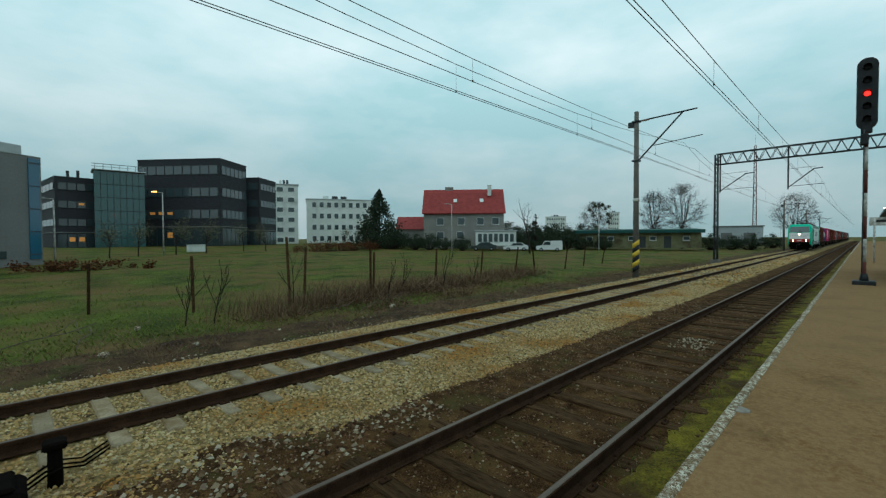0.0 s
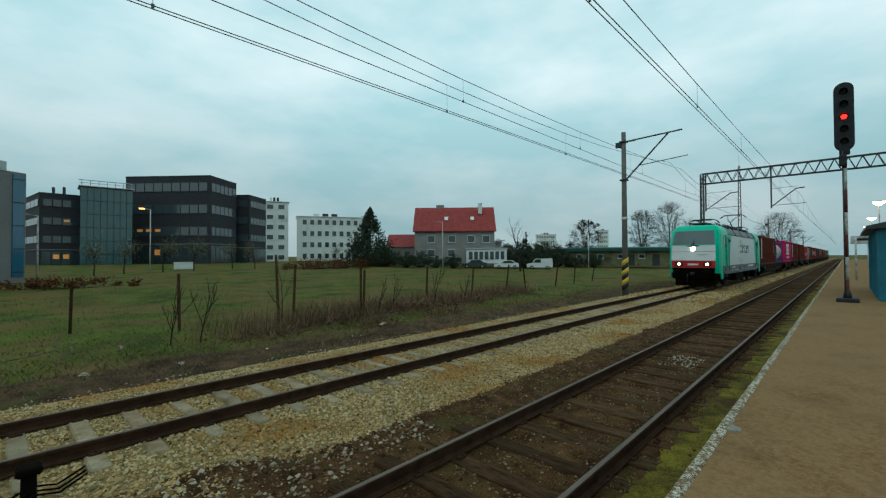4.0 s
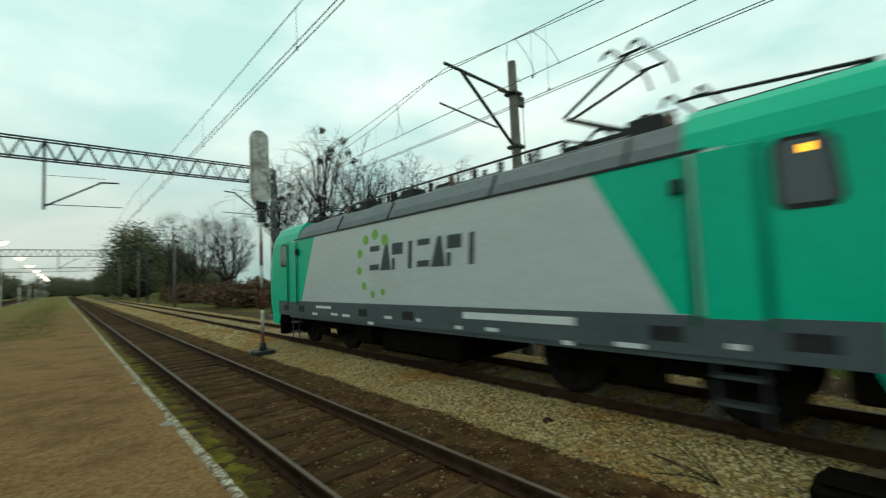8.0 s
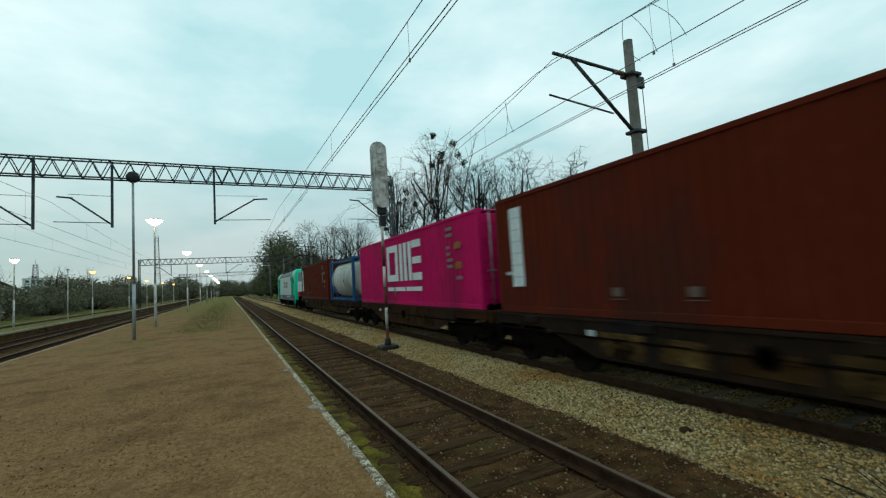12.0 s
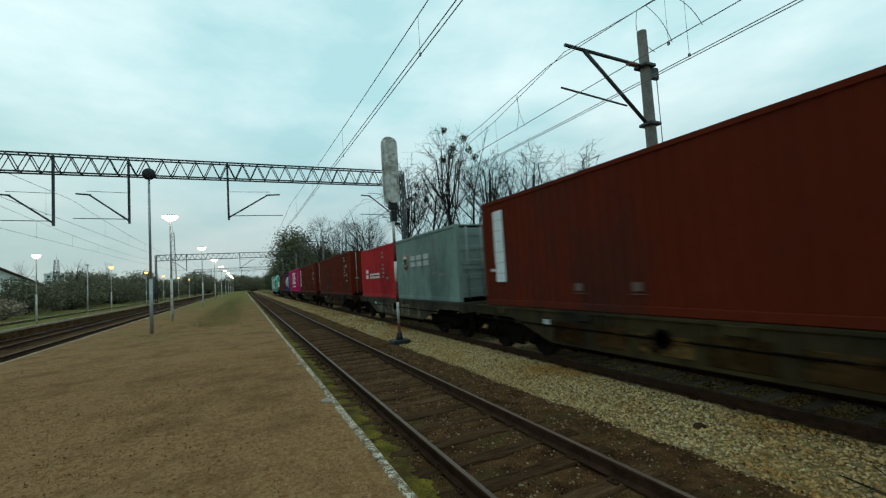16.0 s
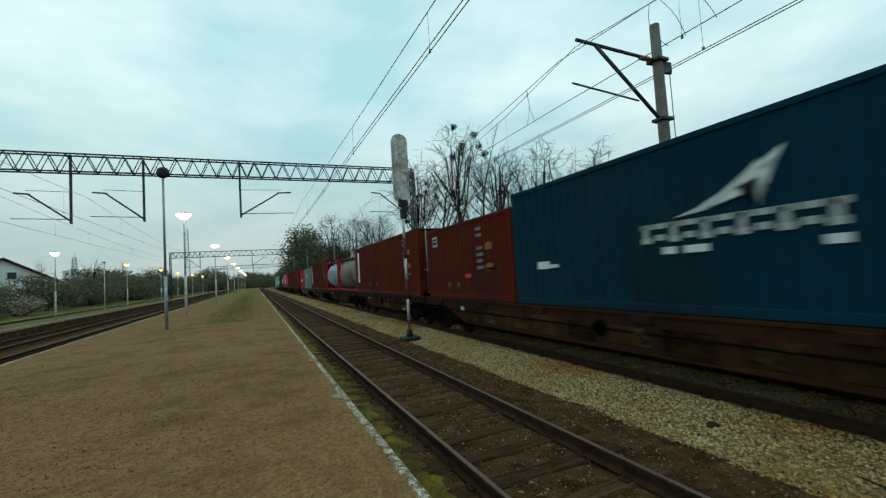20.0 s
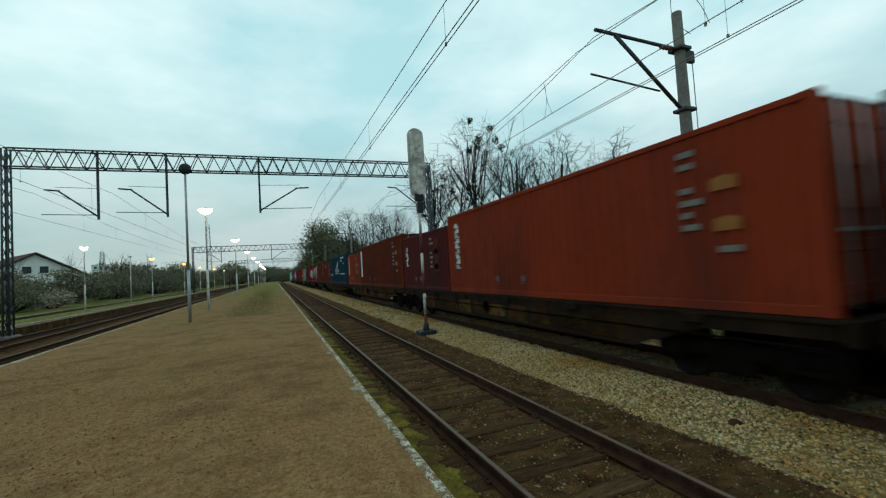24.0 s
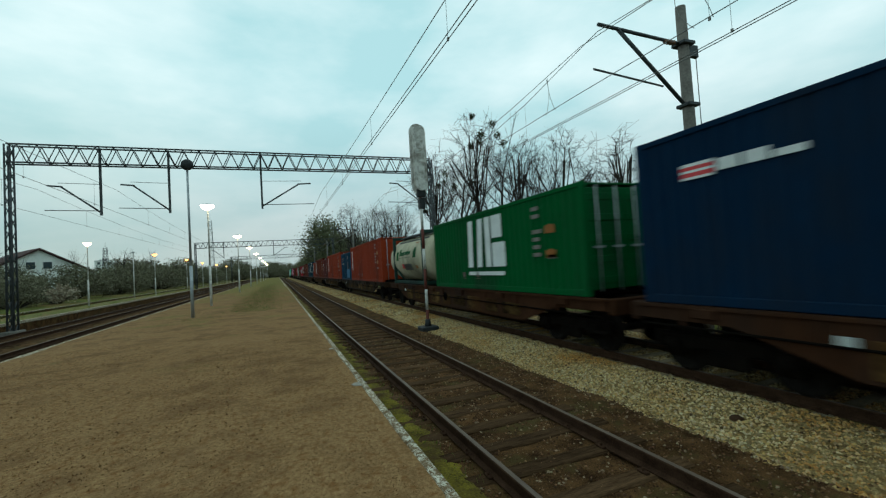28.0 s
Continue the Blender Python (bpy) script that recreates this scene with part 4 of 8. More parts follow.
def rail_signal(label, x, y, base, low, high, w, facing, plate, lens_at):
    """A colour-light signal: post, base, oblong head; facing +1 shows its lamps towards +x, -1 towards -x."""
    t = thing("railway_signal", label, "railway signal", pose(x, y, base))
    h = high - low
    mid = (low + high) / 2 - base
    n = 7
    top = low - base + 0.2
    for i in range(n):
        part("post_band", Geo().tube((0, 0, i * top / n), (0, 0, (i + 1) * top / n), 0.055, 0.055, 10), M["red_paint"] if i % 2 == 0 else M["white_paint"], t)
    part("base", Geo().box((0, 0, 0.04), (0.62, 0.62, 0.22), 0.03).tube((0, 0, 0.1), (0, 0, 0.4), 0.14, 0.09, 10), M["black"], t)
    part("backplate", oblong(w, h, 0.05), plate, t, m=pose(0, 0, mid))
    part("housing", oblong(w * 0.72, h * 0.92, 0.22), plate, t, m=pose(-0.13 * facing, 0, mid))
    for k in range(5):
        z = mid + h * (0.36 - 0.18 * k)
        lit = k == lens_at
        part("lens", Geo().lathe((0, 0, 0), ((0.09, 0), (0.085, 0.02), (0.05, 0.05)) if lit else ((0.105, 0), (0.1, 0.01), (0.06, 0.02)), 14, "x"), M["red_glow"] if lit else M["lens_dark"], t, "lit red lamp" if lit else "dark lamp", pose(0.03 * facing, 0, z, 0, 0, 0 if facing > 0 else 180))
        part("hood", Geo().prism([(0.13 * math.cos(a), 0.13 * math.sin(a)) for a in np.linspace(-0.3, 3.44, 10)] + [(0.118 * math.cos(a), 0.118 * math.sin(a)) for a in np.linspace(3.44, -0.3, 10)], 0.02 * facing, 0.2 * facing), M["black"], t, m=pose(0, 0, z))
        part("hatch", Geo().box((-0.245 * facing, 0, z), (0.012, w * 0.42, h * 0.12), 0.004), plate, t)
    part("bracket", Geo().box((-0.05 * facing, 0, low - base + 0.05), (0.22, 0.3, 0.35), 0.03).box((-0.05, 0.05, low - base - 0.35), (0.26, 0.22, 0.4), 0.03), M["black"], t)
    part("conduit", Geo().tube((-0.09, 0.06, 0.1), (-0.09, 0.06, low - base), 0.02, None, 6), M["steel"], t)
    if plate is M["white_paint"]:
        part("ladder_rail", Geo().tube((-0.2, 0.28, low - base - 0.5), (-0.2, 0.28, high - base - 0.2), 0.018, None, 6), M["steel"], t)
    return t


rail_signal("black oblong colour-light signal showing red on a banded post", 21.5, -0.02, PLAT, 6.0, 8.55, 0.56, -1, M["black"], 2)
rail_signal("whitish back of a colour-light signal on a red and white post", -14.6, 4.8, -0.2, 4.75, 7.35, 0.62, -1, M["white_paint"], 9)


def platform_lamp(label, x, y, top, glow_mat, r=0.42, base=PLAT):
    """A straight pole with a lit bowl under a shallow cap."""
    t = thing("platform_lamp", label, "street lamp", pose(x, y, base), "platform lamps")
    h = top - base
    part("pole", Geo().tube((0, 0, -0.05), (0, 0, h * 0.4), 0.075, 0.07, 10).tube((0, 0, h * 0.4), (0, 0, h - 0.25), 0.05, 0.045, 10), M["white_paint"], t)
    part("bowl", Geo().lathe((0, 0, h - 0.3), ((r * 0.3, 0.0), (r * 0.75, 0.12), (r * 0.98, 0.26), (r, 0.3)), 16), glow_mat, t, "lit lamp bowl")
    part("cap", Geo().lathe((0, 0, h), ((r * 1.02, 0.0), (r * 0.8, 0.05), (r * 0.25, 0.1)), 16), M["galv"], t)
    return t


lamp_first = platform_lamp("lit platform lamp on a thin white pole", -29.8, -4.05, 6.7, M["lamp_glow"])
for i, x in enumerate((-52, -74, -96, -118, -140, -162, -184, -206)):
    copy_thing(lamp_first, pose(x, -4.1, PLAT))
for x in (52, 74, 96):
    copy_thing(lamp_first, pose(x, -1.6 - 0.01 * x, PLAT))
lamp_near = platform_lamp("lit whitish lamp on the far platform", -46, -15.6, 5.9, M["lamp_glow"], 0.3)
lamp_far = platform_lamp("lit orange lamp on the far platform", -68, -15.6, 5.9, M["lamp_orange"], 0.3)
for x in (-90, -112, -134, -156):
    copy_thing(lamp_far, pose(x, -15.6 - 0.3 * (x % 3), PLAT))
for x, y in ((-58, -15.4),):
    p = thing("unlit_lamp_pole", "thin unlit pole on the far platform", "lamp post", pose(x, y, PLAT))
    part("pole", Geo().tube((0, 0, 0), (0, 0, 5.2), 0.06, 0.045, 8), M["white_paint"], p)
    part("head", Geo().box((0, 0, 5.2), (0.5, 0.25, 0.12), 0.03), M["galv"], p)
horn = thing("loudspeaker_pole", "thin grey pole with a round dark loudspeaker on top", "pole", pose(-21.7, -3.75, PLAT))
part("pole", Geo().tube((0, 0, -0.05), (0, 0, 2.3), 0.07, 0.065, 10).tube((0, 0, 2.3), (0, 0, 6.7), 0.05, 0.045, 10), M["galv"], horn)
part("disc", Geo().lathe((0, 0, 6.85), ((0.05, -0.12), (0.22, -0.08), (0.26, 0.0), (0.22, 0.08), (0.05, 0.12)), 16, "x"), M["black"], horn, "round dark loudspeaker")

shed = thing("platform_shed", "blue-green painted metal shed on the platform", "shed", pose(22.6, -0.75, PLAT))
shed_mat = mat("blue_shed_paint", (0.02, 0.11, 0.16), (0.035, 0.17, 0.22), 2, 0.55, bump=0.1)
part("wall", Geo().box((4, -1.7, 1.35), (8, 3.2, 2.7), 0.03), shed_mat, shed)
part("roof", Geo().prism([(-3.6, 2.7), (0.2, 2.7), (0.2, 2.8), (-1.7, 3.3), (-3.6, 2.85)], -0.3, 8.3), M["steel"], shed)
for k in range(9):
    part("rib", Geo().box((0.45 + k * 0.9, -0.09, 1.35), (0.06, 0.03, 2.6), 0.008), shed_mat, shed)
for x, y in ((40, -0.7), (43, -0.7)):
    post = thing("sign_post", "white station sign board on two posts", "sign", pose(x, y - 0.5, PLAT))
    for d in (-0.7, 0.7):
        part("post", Geo().tube((0, d, 0), (0, d, 3.0), 0.04, None, 8), M["white_paint"], post)
    part("board", Geo().box((0, 0, 2.75), (0.06, 1.9, 0.5), 0.01), M["white_paint"], post)
    part("text_bar", Geo().box((-0.034, 0, 2.75), (0.006, 1.3, 0.16)), M["black"], post)

# point machine and cables between the tracks
machine = thing("point_machine", "black weathered point machine box with cables in the ballast", "point machine", pose(-0.4, 5.25, -0.2))
part("box", Geo().box((0, 0, 0.12), (0.85, 0.5, 0.28), 0.05), M["rubber"], machine)
part("lid", Geo().box((0, 0, 0.285), (0.7, 0.42, 0.06), 0.025), M["rubber"], machine)
part("post", Geo().tube((0.62, 0.25, 0), (0.62, 0.25, 0.42), 0.06, 0.055, 8).box((0.62, 0.25, 0.43), (0.18, 0.18, 0.08), 0.02), M["rubber"], machine)
for d in (-0.1, 0.0, 0.12):
    part("cable", Geo().path([(0.4, 0.05 + d, 0.18), (0.55, 0.12 + d, 0.24), (0.66, 0.3 + d, 0.2), (0.85, 0.55 + d, 0.06), (1.1, 0.9 + d, 0.03)], 0.010, 6), M["rubber"], machine)
rs = random.Random(9)
branch = thing("dead_branch", "dead twigs lying beside the ballast", "branch", pose(-1.55, 5.0, -0.18))
for k in range(5):
    a = rs.uniform(-0.8, 0.8)
    part("twig", Geo().path([(0, 0, 0), (-0.3 * math.cos(a), -0.3 * math.sin(a), 0.08), (-0.7 * math.cos(a), -0.6 * math.sin(a), 0.06 + rs.uniform(0, 0.16))], 0.006, 5), M["twig"], branch)
solo("dark_stone", Geo().lathe((0, 0, 0), ((0.05, -0.04), (0.1, 0.0), (0.085, 0.07), (0.03, 0.1)), 7), M["dark_stones"], "dark stone lying on the ballast", "stone", pose(-3.95, 5.4, -0.2, 0, 10, 20))


pale_twig = mat("weathered_branch", (0.06, 0.045, 0.034), (0.15, 0.115, 0.085), 6, 0.9, bump=0.4)

# ---- fence along the field ----
fence = thing("old_fence", "leaning weathered concrete and timber fence posts", "fence")
for x, y, h, lean in ((1.65, 18.3, 1.7, 1), (4.25, 16.3, 1.95, -1), (7.5, 15.9, 2.6, -2), (8.2, 16.1, 2.2, 2), (10.9, 15.3, 2.1, 0), (11.2, 15.5, 1.9, 1), (15.05, 15.5, 2.0, 2), (19.0, 15.8, 1.8, 4), (23, 16.2, 1.9, 7), (26, 16.6, 1.7, -6), (31, 17.0, 1.7, 8), (35, 17.4, 1.7, 6), (40, 18, 1.7, 12), (-1.0, 13.3, 1.7, 2), (-5.5, 13.0, 1.6, -2)):
    part("post", Geo().box((0, 0, h / 2 - 0.2), (0.085, 0.08, h + 0.4), 0.012), M["timber"], fence, m=pose(x, y, ground_z(x, y), lean * 0.4, lean, 0))

for x, y, turn, l in ((0.9, 12.6, 70, 1.3), (-0.6, 13.4, 20, 2.2), (8.6, 12.6, 15, 2.6), (6.6, 13.2, -35, 1.6)):
    bough = thing("fallen_branch", "pale bare branch lying on the verge", "branch", pose(x, y, ground_z(x, y) + 0.06, 0, 0, turn))
    part("limb", Geo().path([(0, 0, 0.05), (l * 0.35, 0.06, 0.18), (l * 0.7, -0.05, 0.24), (l, 0.1, 0.34)], 0.013, 6), pale_twig, bough)
    part("twig", Geo().path([(l * 0.5, 0, 0.2), (l * 0.7, 0.2, 0.3), (l * 0.85, 0.3, 0.5)], 0.011, 5), pale_twig, bough)
for k, (x, y, r0) in enumerate(((-1.3, 11.6, 0.09), (-0.4, 11.2, 0.07), (1.3, 11.7, 0.12), (3.0, 11.4, 0.08), (9.8, 12.4, 0.16), (5.1, 11.5, 0.07), (2.3, 14.2, 0.1))):
    rock = Geo().lathe((0, 0, 0), ((r0 * 0.5, -0.06), (r0 * 0.9, 0.0), (r0 * 0.75, r0 * 0.45), (r0 * 0.3, r0 * 0.6)), 6)
    rk = random.Random(k)
    rock.v = [(v[0] * rk.uniform(0.55, 1.25), v[1] * rk.uniform(0.55, 1.25), v[2] * rk.uniform(0.7, 1.2)) for v in rock.v]
    rock.smooth = [False] * len(rock.f)
    solo("stone", rock, M["edge_paint"], "whitish stone lying on the dark verge", "stone", pose(x, y, ground_z(x, y) + 0.08, 0, 8 * k, 40 * k))
# ---- trees ----
def bare_tree(name, label, h, seed, balls=0, x=0, y=0, trunk_r=None, depth=4, leaves=None, leaf_n=0, leaf_s=0.2, spread_k=1.0, thin=0.006):
    """A leafless tree: tapered trunk, limbs that fork four times, optional mistletoe and buds."""
    r = random.Random(seed)
    t = thing(name, label, "tree", pose(x, y, ground_z(x, y)))
    trunk, crown = Geo(), Geo()
    tips = []
    r0 = trunk_r or h * 0.017

    def grow(p, d, length, rad, level):
        steps = 3
        q = p
        for i in range(steps):
            d = (d + Vector((r.gauss(0, 0.1), r.gauss(0, 0.1), 0.05))).normalized()
            e = q + d * length / steps
            ra, rb = rad * (1 - 0.4 * i / steps), rad * (1 - 0.4 * (i + 1) / steps)
            ra, rb = max(ra, thin), max(rb, thin)
            (trunk if level == 0 else crown).tube(q, e, ra, rb, 8 if level == 0 else (5 if level < 2 else 3), caps=False)
            q = e
            if level < depth and (i or level):
                for _ in range(r.choice((1, 2) if level < 1 else (1, 1, 2) if level < 2 else (1, 1, 1, 0) if level < 4 else (1, 1, 0))):
                    a = r.uniform(0, 6.283)
                    side = Vector((math.cos(a), math.sin(a), 0))
                    nd = (d * r.uniform(0.5, 0.9) + side * r.uniform(0.5, 0.9) * spread_k + Vector((0, 0, 0.12))).normalized()
                    grow(q, nd, length * r.uniform(0.5, 0.72), rb * 0.6, level + 1)
        if level < depth:
            grow(q, d, length * 0.66, rad * 0.55, level + 1)
        if level >= depth - 1:
            tips.append(q)

    grow(Vector((0, 0, -0.2)), Vector((0, 0, 1)), h * 0.42, r0, 0)
    part("trunk", trunk, M["bark"], t)
    part("crown", crown, M["twig"], t)
    if balls:
        peak = max(v.z for v in tips)
        high = [v for v in tips if 0.66 * peak < v.z < 0.93 * peak and math.hypot(v.x, v.y) < 0.2 * peak] or tips
        for _ in range(balls):
            c = r.choice(high)
            g = Geo()
            rad = r.uniform(0.36, 0.52)
            for _ in range(200):
                v = Vector((r.gauss(0, 1), r.gauss(0, 1), r.gauss(0, 1))).normalized() * rad * r.uniform(0.3, 1)
                s = Vector((r.gauss(0, 1), r.gauss(0, 1), r.gauss(0, 1))).normalized() * 0.1
                u = s.cross(v).normalized() * 0.05
                g.put([tuple(c + v - s), tuple(c + v + u), tuple(c + v + s), tuple(c + v - u)], [(0, 1, 2, 3)])
            part("mistletoe", g, M["mistletoe"], t, "round mistletoe clump")
    if leaves:
        g = Geo()
        for _ in range(leaf_n):
            c = r.choice(tips) + Vector((r.gauss(0, 0.35), r.gauss(0, 0.35), r.gauss(0, 0.3)))
            s = Vector((r.gauss(0, 1), r.gauss(0, 1), r.gauss(0, 1))).normalized() * leaf_s
            u = s.cross(Vector((r.gauss(0, 1), r.gauss(0, 1), r.gauss(0, 1)))).normalized() * leaf_s * 0.6
            g.put([tuple(c - s), tuple(c + u), tuple(c + s), tuple(c - u)], [(0, 1, 2, 3)])
        part("foliage", g, leaves, t)
    return t


def leafy(name, label, category, x, y, w, d, h, n, size, material, seed, cone=False, base=None, trunk=True):
    """A bush or dense tree: many small leaves in uneven clumps round short stems."""
    r = random.Random(seed)
    z0 = ground_z(x, y) if base is None else base
    t = thing(name, label, category, pose(x, y, z0))
    g, stems = Geo(), Geo()
    lumps = []
    for _ in range(max(6, n // 45)):
        if cone:
            u = r.random() ** 1.4
            a, k = r.uniform(0, 6.283), (1 - u) * r.uniform(0.5, 1)
            lumps.append((Vector((math.cos(a) * w / 2 * k, math.sin(a) * d / 2 * k, h * (0.06 + 0.92 * u))), 0.13 * w * (1.1 - u)))
        else:
            a, k = r.uniform(0, 6.283), math.sqrt(r.random())
            zz = h * (0.15 + 0.8 * r.random() * (1 - 0.5 * k * k))
            lumps.append((Vector((math.cos(a) * w / 2 * k, math.sin(a) * d / 2 * k, zz)), min(w, h) * (r.uniform(0.3, 0.5) if w > 3 * h else r.uniform(0.1, 0.2))))
    for c, _ in lumps[:: max(1, len(lumps) // 40)]:
        stems.tube((c.x * 0.2, c.y * 0.2, 0), c, 0.012 * h, 0.004 * h, 4, caps=False)
    if trunk:
        stems.tube((0, 0, -0.2), (0, 0, h * 0.85), h * 0.02, h * 0.005, 7)
    for _ in range(n):
        c, k = r.choice(lumps)
        p = c + Vector((r.gauss(0, 0.6), r.gauss(0, 0.6), r.gauss(0, 0.5))) * k
        if p.z < 0.02:
            p.z = 0.05
        s = Vector((r.gauss(0, 1), r.gauss(0, 1), r.gauss(0, 0.7))).normalized() * size * r.uniform(0.6, 1.3)
        u = s.cross(Vector((r.gauss(0, 1), r.gauss(0, 1), r.gauss(0, 1)))).normalized() * size * 0.55
        g.put([tuple(p - s), tuple(p + u), tuple(p + s), tuple(p - u)], [(0, 1, 2, 3)])
    part("branchwork", stems, M["bark"], t)["kind"] = "stuff"
    part("foliage", g, material, t)
    return t


def bearing(az, dist):
    return dist * math.cos(radians(az)), dist * math.sin(radians(az))


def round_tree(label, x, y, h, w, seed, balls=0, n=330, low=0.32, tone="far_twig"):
    """A leafless tree with a dome of fine twigs on limbs that rise from a short trunk."""
    r = random.Random(seed)
    t = thing("bare_tree", label, "tree", pose(x, y, ground_z(x, y)))
    part("trunk", Geo().tube((0, 0, -0.2), (0, 0, h * (low - 0.02)), h * 0.02, h * 0.013, 8), M["bark"], t)
    g, tips = Geo(), []
    mains = []
    for k in range(15):
        a, u = k * 2.4, r.uniform(0.12, 0.85)
        p0 = Vector((0, 0, h * r.uniform(low - 0.14, low + 0.06)))
        p2 = Vector((math.cos(a) * w * 0.5 * u, math.sin(a) * w * 0.5 * u, h * (0.90 - 0.34 * u + 0.15 * (low - 0.32))))
        p1 = p0.lerp(p2, 0.5) + Vector((r.gauss(0, 0.03 * w), r.gauss(0, 0.03 * w), -0.02 * h))
        g.path([p0, p1, p2], h * 0.0036, 5)
        mains += [p0.lerp(p1, 0.6), p1, p1.lerp(p2, 0.33), p1.lerp(p2, 0.66), p2]
    for _ in range(n):
        a, u, v = r.uniform(0, 6.283), math.sqrt(r.random()), r.random()
        z = h * (low + (1 - low) * v)
        k = math.sqrt(max(0.02, 1 - ((v - 0.42) / 0.6) ** 2))
        e = Vector((math.cos(a) * w / 2 * u * k, math.sin(a) * w / 2 * u * k, z))
        s = min(mains, key=lambda m: (m - e).length + (0.8 if m.z > e.z else 0))
        m = s.lerp(e, 0.5) + Vector((r.gauss(0, 0.2), r.gauss(0, 0.2), -0.02 * h))
        g.path([s, m, e], 0.014, 3)
        tips.append(e)
        for _ in range(9):
            d = Vector((r.gauss(0, 0.7) + 0.4 * e.x / w, r.gauss(0, 0.7) + 0.4 * e.y / w, r.gauss(0.2, 0.5))) * h * 0.05
            b = m.lerp(e, r.uniform(0.1, 1))
            g.tube(b, b + d, 0.011, 0.006, 3, caps=False)
    part("crown", g, M[tone], t)
    for _ in range(balls):
        c = r.choice(tips)
        b = Geo()
        for _ in range(70):
            v = Vector((r.gauss(0, 1), r.gauss(0, 1), r.gauss(0, 1))).normalized() * r.uniform(0.15, 0.45)
            s = Vector((r.gauss(0, 1), r.gauss(0, 1), r.gauss(0, 1))).normalized() * 0.13
            u = s.cross(v).normalized() * 0.06
            b.put([tuple(c + v - s), tuple(c + v + u), tuple(c + v + s), tuple(c + v - u)], [(0, 1, 2, 3)])
        part("mistletoe", b, M["mistletoe"], t, "round mistletoe clump")
    return t


# trees beyond the main track, towards the departing train
for i, (az, top, yy, balls) in enumerate(((160.2, 13.0, 18, 2), (156.8, 13.4, 19, 2), (150.6, 12.8, 20, 1), (147.0, 10.4, 21, 0), (143.6, 9.6, 22, 0), (139.0, 8.4, 22, 0))):
    x, y = bearing(az, yy / math.sin(radians(az)))
    bare_tree("bare_tree", "tall leafless tree with mistletoe clumps" if balls else "slender leafless tree behind the railway", top * 1.18, 40 + i, balls, x, y, depth=5, spread_k=0.9, thin=0.013)
for i, (az, h, w, yy, balls, n) in enumerate(((159.3, 16.4, 7.5, 18, 3, 62), (153.6, 17.4, 8.5, 19, 6, 74), (148.2, 13.8, 6.6, 21, 0, 60), (142.2, 12.6, 8.0, 22, 0, 78), (135.2, 11.3, 3.6, 22, 0, 34))):
    x, y = bearing(az, yy / math.sin(radians(az)))
    round_tree("tall leafless tree with a twiggy crown and mistletoe" if balls else "leafless tree with a twiggy crown behind the railway", x, y, h, w, 140 + i, balls, n, 0.5, "twig")
young = bare_tree("bare_tree", "slender leafless tree along the railway", 13.5, 61, 0, -66, 17, depth=4)
for i in range(11):
    copy_thing(young, pose(-60 - 6.5 * i, 16 + (i * 37 % 7), -0.3, 0, 0, 77 * i) @ Matrix.Scale(0.8 + 0.07 * (i * 13 % 6), 4))
dense = leafy("leafy_tree", "dense round olive green tree beside the railway", "tree", -150, 16.0, 16, 14, 23.0, 17000, 0.32, M["spring_green"], 70)
for x, y, k in ((-128, 22, 0.62), (-172, 20, 0.8), (-190, 15, 0.55), (-215, 13, 0.5), (-112, 20, 0.5)):
    copy_thing(dense, pose(x, y, -0.3, 0, 0, x * 3) @ Matrix.Scale(k, 4))
scrub = leafy("bush", "brownish scrub along the railway", "bush", -48, 15, 6, 5, 3.4, 2600, 0.16, M["weeds"], 71, trunk=False)
for i in range(16):
    copy_thing(scrub, pose(-22 - 5.2 * i, 14.0 + (i * 29 % 6), -0.35, 0, 0, i * 50) @ Matrix.Scale(0.7 + 0.1 * (i % 4), 4))
hedge = leafy("bush", "green-brown bushes beyond the far platform", "bush", -70, -32, 9, 7, 5.0, 7500, 0.15, M["leaf"], 72, trunk=False)
for i, (x, y, k) in enumerate(((-60, -27, 0.7), (-82, -30, 1.1), (-95, -28, 1.0), (-108, -30, 1.25), (-124, -27, 1.1), (-140, -30, 1.3), (-160, -28, 1.2), (-180, -30, 1.4), (-200, -26, 1.3), (-225, -30, 1.6), (-48, -27, 0.55), (-42, -26, 0.5), (-130, -36, 1.7), (-155, -38, 1.8))):
    copy_thing(hedge, pose(x, y, 0.1, 0, 0, i * 66) @ Matrix.Scale(k, 4))
for i in range(22):
    x, y = bearing(98 + 2.6 * i, 95 + 9 * (i * 5 % 6))
    copy_thing(hedge, pose(x, y, ground_z(x, y) - 0.3, 0, 0, i * 53) @ Matrix.Scale(0.9 + 0.12 * (i * 7 % 6), 4))
for i in range(26):
    x, y = -262 - 17 * (i * 7 % 9), -75 + 6.2 * i
    copy_thing(hedge, pose(x, y, -0.2, 0, 0, i * 41) @ Matrix.Scale(1.5 + 0.16 * (i * 5 % 7) + (0.5 if abs(y) > 20 else 0), 4))
for i in range(9):
    copy_thing(young, pose(-62 - 15 * i, -29 - (i * 5 % 7), 0.2, 0, 0, 61 * i) @ Matrix.Scale(0.5 + 0.06 * (i * 13 % 6), 4))
pale = leafy("bush", "pale blossoming bush near the far house", "bush", -66, -25.5, 5, 4, 3.0, 1800, 0.14, M["pale_stones"], 73, trunk=False)

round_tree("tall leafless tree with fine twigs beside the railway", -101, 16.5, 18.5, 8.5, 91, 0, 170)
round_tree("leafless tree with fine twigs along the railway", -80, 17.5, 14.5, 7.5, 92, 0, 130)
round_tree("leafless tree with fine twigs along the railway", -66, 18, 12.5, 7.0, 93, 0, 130)

